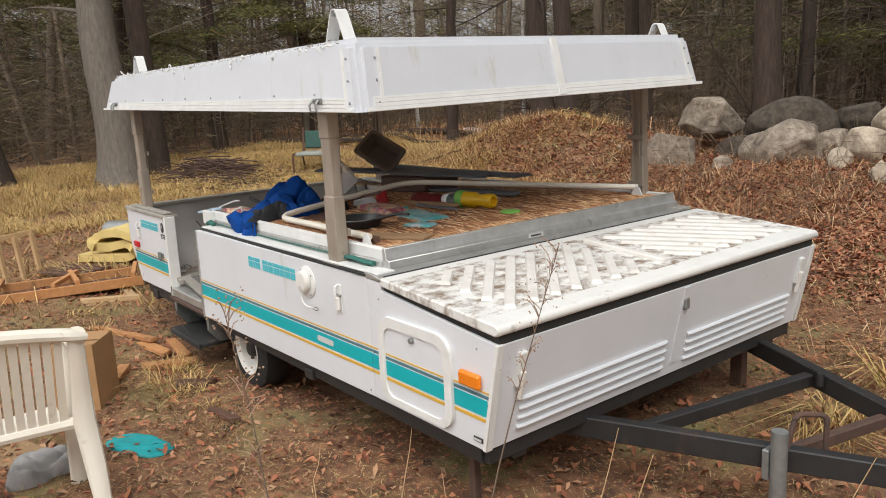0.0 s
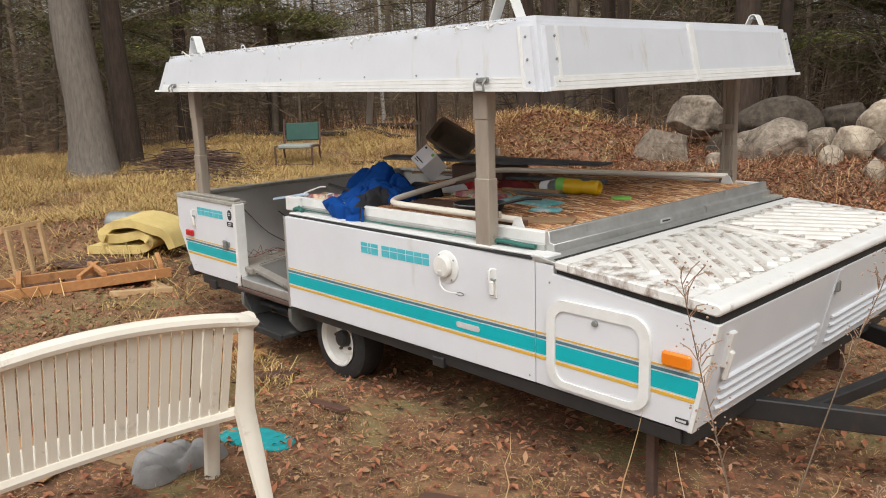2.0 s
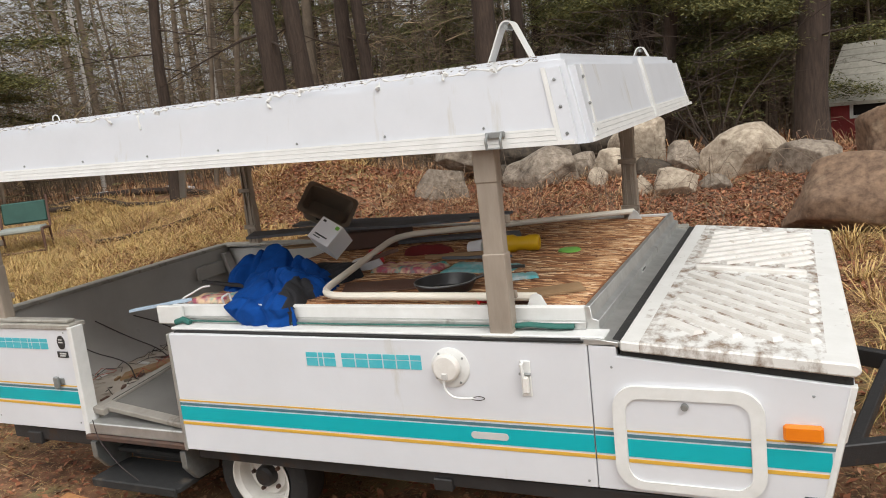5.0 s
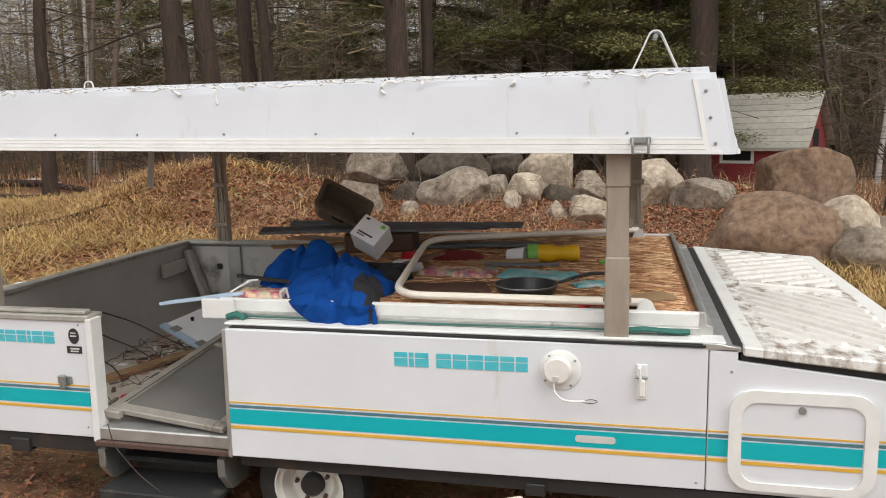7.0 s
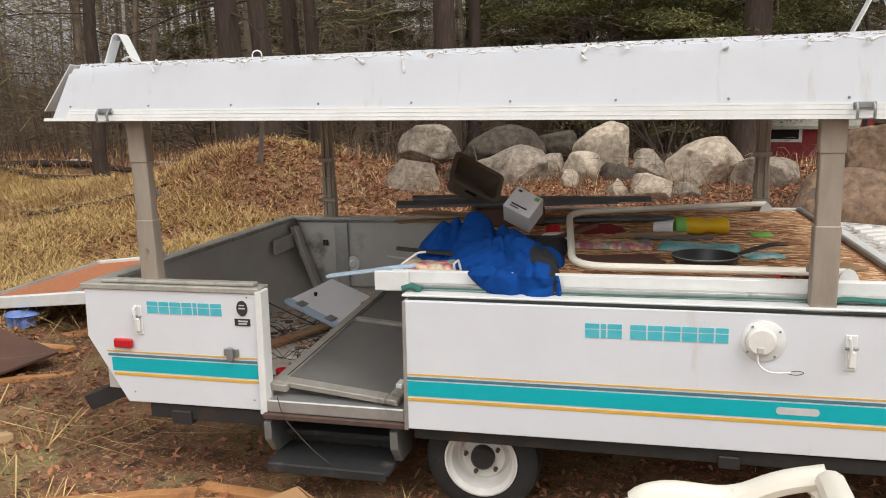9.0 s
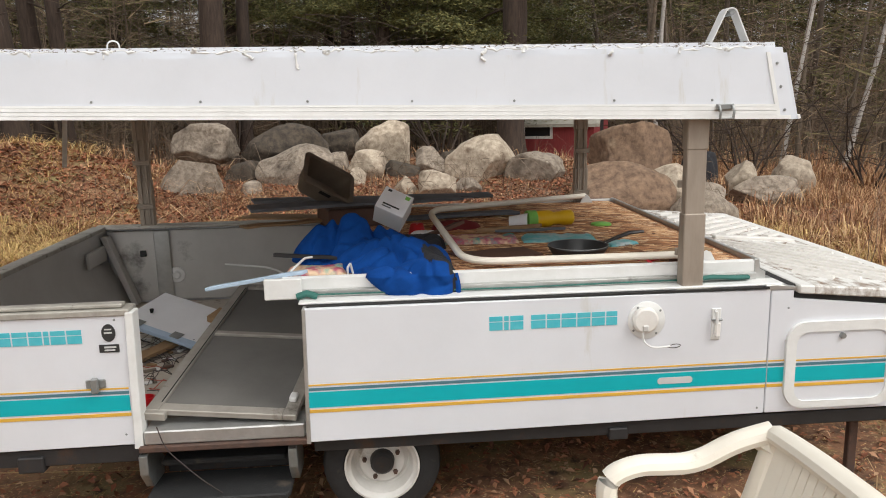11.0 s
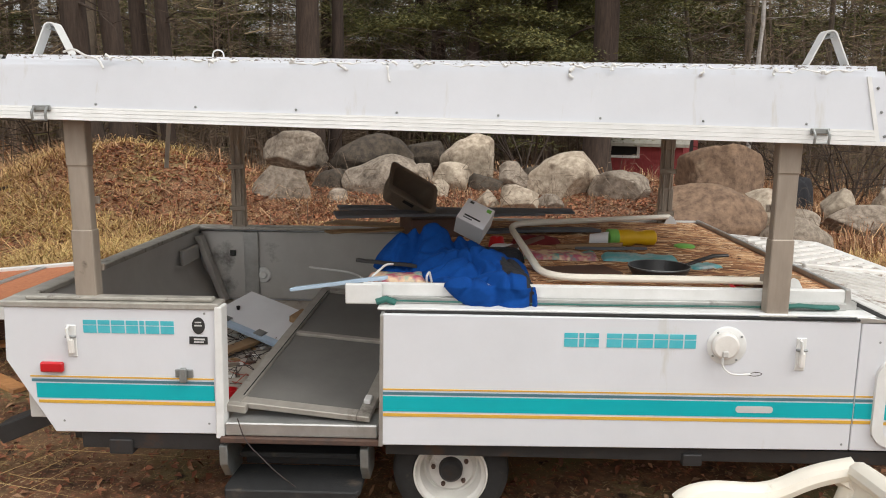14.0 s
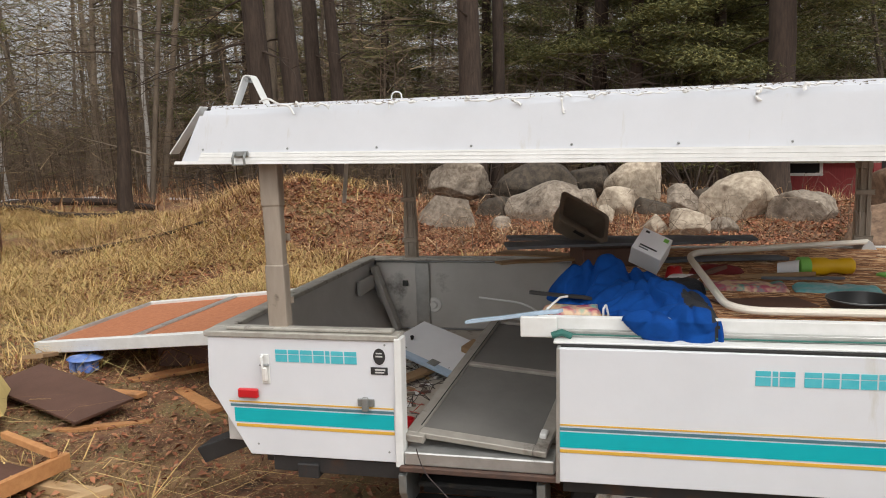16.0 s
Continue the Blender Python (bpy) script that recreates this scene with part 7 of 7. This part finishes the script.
framed_panel()
plank("scrap_block", -5.2, 2.5, gz(-5.2, 2.5), 0.5, 0.3, 0.30, 10, M_darkwood, "dark wooden block under the platform", category="wood scrap")
plank("scrap_block", -6.3, 2.7, gz(-6.3, 2.7), 0.4, 0.3, 0.05, 40, M_darkwood, "dark wooden block under the platform", category="wood scrap")
for k, (x, y, L, w, th, rz, m, lab) in enumerate((
    (-5.45, 1.62, 0.75, 0.09, 0.03, 0, M_wood, "reddish plank on the ground"), (-5.2, 2.16, 0.62, 0.12, 0.03, 44, M_wood, "splintered plank by the platform"),
    (-4.72, 1.74, 0.60, 0.10, 0.03, -33, M_wood, "splintered plank behind the camper"), (-6.35, 2.35, 1.3, 0.14, 0.03, 112, M_tanboard, "broken tan board tilted on the platform"),
    (-4.68, 0.22, 0.65, 0.07, 0.05, -7, M_pale_wood, "pale orange stud on the ground"), (-4.4, 0.0, 0.5, 0.06, 0.05, 60, M_pale_wood, "pale orange stud on the ground"),
    (-5.0, 1.1, 0.6, 0.05, 0.03, 28, M_wood, "thin plank on the ground"), (-2.78, 0.03, 0.5, 0.07, 0.03, -6, M_wood, "splintered plank before the step"),
    (-2.95, -0.12, 0.55, 0.08, 0.03, 8, M_wood, "splintered plank before the step"), (-2.5, -0.12, 0.35, 0.09, 0.035, 62, M_wood, "short broken board before the step"),
    (-3.3, -0.2, 0.7, 0.05, 0.03, 20, M_wood, "thin plank before the camper"), (-2.55, -0.45, 0.3, 0.08, 0.04, -30, M_wood, "short block of wood on the ground"),
    (-2.0, -0.15, 0.22, 0.12, 0.03, 50, M_darkwood, "reddish scrap by the wheel"), (-1.35, -0.22, 0.25, 0.05, 0.025, 10, M_darkwood, "dark scrap on the ground"),
    (-0.2, -0.45, 0.2, 0.05, 0.025, 25, M_darkwood, "dark scrap on the ground"))):
    plank("plank", x, y, gz(x, y) + 0.002, L, w, th, rz, m, lab, random.Random(k).uniform(-2, 2) if k != 3 else 12, category="plank", group="scrap lumber")
plank("brown_panel", -5.5, 1.30, gz(-5.5, 1.3) + 0.10, 0.95, 0.42, 0.02, -14, M_darkwood, "dark brown panel sheet leaning on foam", 8, 6, category="panel")
can = thing("can_pack", "blue printed pack of cans in torn film", "can pack", (-5.85, 1.98, gz(-5.85, 1.98)))
for k in range(6):
    part("can", lathe([(0.0, 0.115), (0.026, 0.115), (0.033, 0.105), (0.033, 0.008), (0.026, 0.0), (0.0, 0.0)], 14, "z", (-5.91 + 0.067 * (k % 3), 1.945 + 0.067 * (k // 3), gz(-5.85, 1.98))), M_bluecan, can)
part("film", cloth(ell(-5.84, 1.98, 0.15, 0.11, 0), lambda u, v: gz(-5.85, 1.98) + 0.10, lambda u, v: 0.012, -6.05, -5.65, 1.8, 2.15, 24, n=30, fold=0.008), M_bluecan, can, angle=180)


def folding_chair():
    x, y = -10.35, 5.4
    z = gz(x, y)
    t = thing("folding_chair", "dark green padded folding chair in the grass", "chair", (x, y, z))
    m = Matrix.Translation((x, y, z)) @ pose(0, 0, 0, 0, 0, 40) @ Matrix.Scale(1.2, 4)
    part("backrest", box(-0.27, 0.27, 0.20, 0.25, 0.42, 0.70, 0.015, m=m @ pose(0, 0, 0, -6, 0, 0)), M_greenvinyl, t)
    part("seat", box(-0.26, 0.26, -0.22, 0.20, 0.30, 0.36, 0.015, m=m), M_seatpad, t)
    for s in (-1, 1):
        part("side_frame", tube(rounded([m @ Vector(q) for q in ((0.29 * s, -0.24, 0.0), (0.29 * s, -0.24, 0.34), (0.29 * s, 0.22, 0.32), (0.29 * s, 0.28, 0.74))], 0.05), 0.02, 8), M_darkwood, t)
        part("leg", tube([m @ Vector((0.29 * s, 0.24, 0.0)), m @ Vector((0.29 * s, 0.16, 0.32))], 0.018, 8), M_darkwood, t)
    part("stretcher", tube([m @ Vector((-0.29, -0.24, 0.06)), m @ Vector((0.29, -0.24, 0.06))], 0.015, 6), M_darkwood, t)


folding_chair()


def shed():
    x0, x1, y0, y1 = 1.05, 3.07, 14.0, 16.07
    z0, eave, ridge = gz(2.5, 15) - 0.15, 1.32, 2.40
    ym = (y0 + y1) / 2
    t = thing("shed", "small red wooden shed with worn pale shingle roof", "shed", (2.5, 15.1, z0))
    gable = [(y0, z0), (y1, z0), (y1, eave), (ym, ridge - 0.04), (y0, eave)]
    part("gable_wall", prism(gable, "x", x1 - 0.06, x1), M_barn, t)
    part("gable_wall", prism(gable, "x", x0, x0 + 0.06), M_barn, t)
    for xa, xb, za, zb in ((x0 + 0.061, 1.45, z0, eave), (2.1, x1 - 0.061, z0, eave), (1.45, 2.1, z0, 0.96), (1.45, 2.1, 1.24, eave)):
        part("front_wall", box(xa, xb, y0, y0 + 0.05, za, zb, 0), M_barn, t)
    part("back_wall", box(x0 + 0.061, x1 - 0.061, y1 - 0.05, y1, z0, eave, 0), M_barn, t)
    win = part("window", box(1.45, 2.1, y0 + 0.02, y0 + 0.03, 0.96, 1.24, 0), M_dark, t)
    part("frame", frame_ring([(1.42, 0.93), (2.13, 0.93), (2.13, 1.27), (1.42, 1.27)], [(1.48, 0.99), (2.07, 0.99), (2.07, 1.21), (1.48, 1.21)], "y", y0 - 0.02, y0), M_trim, win)
    part("doorway", box(x1 + 0.001, x1 + 0.004, ym - 0.2, ym + 0.3, z0, 1.62, 0), M_dark, t)
    for s in (0, 1):
        for k in range(9):
            f0, f1 = k / 9, (k + 1) / 9 + 0.02
            ya, yb = (y0 - 0.15, ym) if s == 0 else (y1 + 0.15, ym)
            za, zb = eave - 0.08, ridge
            a0, a1 = ya + (yb - ya) * f0, ya + (yb - ya) * min(f1, 1)
            b0, b1 = za + (zb - za) * f0, za + (zb - za) * min(f1, 1)
            part("shingle_course", prism([(a0, b0 + 0.02), (a1, b1 + 0.008), (a1, b1 - 0.01), (a0, b0)], "x", x0 - 0.15, x1 + 0.15), M_shingle, t)
    part("fascia", box(x0 - 0.15, x1 + 0.15, y0 - 0.17, y0 - 0.152, eave - 0.12, eave - 0.05, 0), M_shingle, t)
    turn = Matrix.Translation((x1, y0, 0)) @ pose(0, 0, 0, 0, 0, -25) @ Matrix.Translation((-x1, -y0, 0))
    t.matrix_basis = turn @ t.matrix_basis


shed()
bm = bmesh.new()
rb = random.Random(12)
for k in range(300):
    x, y = -10.9 + rb.gauss(0, 0.75), 3.5 + rb.gauss(0, 0.5)
    h = 0.55 * math.exp(-((x + 10.9) / 0.9) ** 2 - ((y - 3.5) / 0.6) ** 2)
    p = Vector((x, y, gz(x, y) + rb.uniform(0, h)))
    a = rb.uniform(0, math.tau)
    L = rb.uniform(0.3, 1.0)
    tube([p - Vector((math.cos(a), math.sin(a), rb.gauss(0, 0.15))) * L / 2, p + Vector((rb.gauss(0, 0.03), rb.gauss(0, 0.03), 0.03)), p + Vector((math.cos(a), math.sin(a), rb.gauss(0, 0.15))) * L / 2], 0, 4, bm, radii=[0.012, 0.01, 0.004])
tagged(link_mesh("brush_pile", bm, M_rust), "heap of dead brown brush and twigs", "brush pile", kind="stuff")
cloth_ground(3.55, 9.3, ell(3.55, 9.3, 0.32, 0.32), lambda u, v: 0.6, 0.5, 33, M_blackcloth, "tarp", "black tarp over a heap beyond the stones", "tarp", 0.05)
for k, (x, y, L, a, rr) in enumerate(((-13.0, 9.6, 4.5, 20, 0.10), (-12.2, 8.9, 3.5, -8, 0.07), (-14.5, 7.2, 4.0, 35, 0.09), (-8.6, 6.4, 2.2, 15, 0.04))):
    d = Vector((math.cos(radians(a)), math.sin(radians(a)), 0))
    pts = [Vector((x, y, 0)) + d * L * (i / 5 - 0.5) for i in range(6)]
    for p in pts:
        p.z = gz(p.x, p.y) + rr * 0.8 + 0.03
    solid("fallen_log", tube(pts, 0, 9, radii=[rr * (1 - 0.08 * i) for i in range(6)]), M_bark, "fallen bare log at the wood's edge", "log", "fallen logs")
for k, (x, y, R) in enumerate(((-13.6, 12.2, 0.5), (-15.4, 11.0, 0.6), (-12.0, 13.0, 0.35), (1.2, 12.8, 0.4), (-16.5, 6.0, 0.4))):
    cloth_ground(x, y, ell(x, y, R, R * 0.5, 10), lambda u, v: 0.03, R * 1.2, 50 + k, M_snow, "snow_patch", "last patch of old snow in the woods", "snow", 0.01, 24)
cloth_ground(1.85, 1.95, ell(1.85, 1.95, 0.11, 0.05, -30), lambda u, v: 0.03, 0.2, 61, M_carton, "paper_scrap", "white scrap of paper in the grass", "paper", 0.02, 24)

# ---- dead weed stalks and shrubs ----


M_seed = mat("dry_seed_heads", (0.46, 0.31, 0.21), (0.28, 0.18, 0.12), 0.9, scale=30, bump=0)


def weed(x, y, h, seed, head=True, lean=(0, 0)):
    r = random.Random(seed)
    z = gz(x, y)
    t = thing("weed_stalk", "tall dead brown weed stalk with dry seed head" if head else "tall dead pale grass stem", "weed", (x, y, z), "dead weeds")
    pts = [Vector((x + lean[0] * (i / 7) ** 1.5 + r.gauss(0, 0.006), y + lean[1] * (i / 7) ** 1.5 + r.gauss(0, 0.006), z - 0.02 + h * i / 7)) for i in range(8)]
    part("stem", tube(pts, 0, 5, radii=[0.004 * (1 - i / 9) for i in range(8)]), M_twig if head else M_pale_wood, t)
    if head:
        own = bmesh.new()
        for k in range(30):
            p = pts[-1].lerp(pts[5], r.random() ** 1.2)
            a = r.uniform(0, math.tau)
            q = p + Vector((math.cos(a) * 0.035, math.sin(a) * 0.035, r.uniform(0.02, 0.06))) * r.uniform(0.5, 1.2)
            tube([p, p.lerp(q, 0.5) + Vector((0, 0, 0.008)), q], 0.0012, 3, own)
            for j in range(3):
                c = q + Vector((r.gauss(0, 0.01), r.gauss(0, 0.01), r.gauss(0, 0.01)))
                bmesh.ops.create_icosphere(own, subdivisions=1, radius=r.uniform(0.0014, 0.0028), matrix=Matrix.Translation(c))
        tagged(part("seed_head", own, M_seed, t), kind="stuff")
    return t


for k, (x, y, h, hd, lean) in enumerate(((1.14, -0.52, 1.36, True, (0.24, 0.14)), (1.46, -1.12, 1.32, True, (-0.24, 0.0)), (1.42, -0.62, 0.75, True, (0.0, 0.05)), (1.30, -0.30, 0.85, False, (0.12, 0.10)), (1.50, -0.45, 0.95, False, (0.16, 0.05)), (0.86, -0.30, 0.5, False, (-0.12, 0.02)), (0.55, -0.36, 0.62, False, (0.10, 0.05)),
                                          (0.2, -0.5, 0.42, False, (-0.08, 0.1)), (1.0, 0.25, 0.35, False, (0.1, 0)), (1.75, -0.2, 0.9, False, (0.2, 0.2)), (2.1, 2.6, 1.0, True, (0.1, 0.1)), (2.6, 3.4, 1.1, True, (0.1, 0)), (-0.4, 4.6, 0.9, True, (0.2, 0.1)), (0.3, 5.2, 0.9, True, (0.15, 0)))):
    weed(x, y, h, 70 + k, hd, lean)


def shrub(x, y, h, seed, label):
    r = random.Random(seed)
    own = bmesh.new()
    z = gz(x, y)
    for k in range(9):
        a = r.uniform(0, math.tau)
        pts = limb_points((x + 0.15 * math.cos(a), y + 0.15 * math.sin(a), z), (math.cos(a) * 0.5, math.sin(a) * 0.5, 1), h * r.uniform(0.6, 1.1), 7, -0.05, r)
        tube(pts, 0, 5, own, radii=[0.02 * (1 - i / 8.5) for i in range(8)])
        for j in range(7):
            q = pts[r.randint(2, 7)]
            b = a + r.uniform(-1.4, 1.4)
            tw = limb_points(q, (math.cos(b), math.sin(b), r.uniform(-0.1, 0.7)), h * 0.35, 4, -0.06, r)
            tube(tw, 0, 4, own, radii=[0.009, 0.007, 0.005, 0.004, 0.002])
    solid("shrub", own, M_bark, label, "shrub", "bare shrubs")


for k, (x, y, h) in enumerate(((-4.4, 11.2, 3.0), (-1.6, 11.4, 3.2), (-0.6, 10.9, 2.6), (5.2, 11.0, 2.6), (7.0, 10.0, 2.4), (-8.9, 10.4, 2.2), (4.9, 12.2, 2.4))):
    shrub(x, y, h, 90 + k, "bare arching shrub behind the boulders")
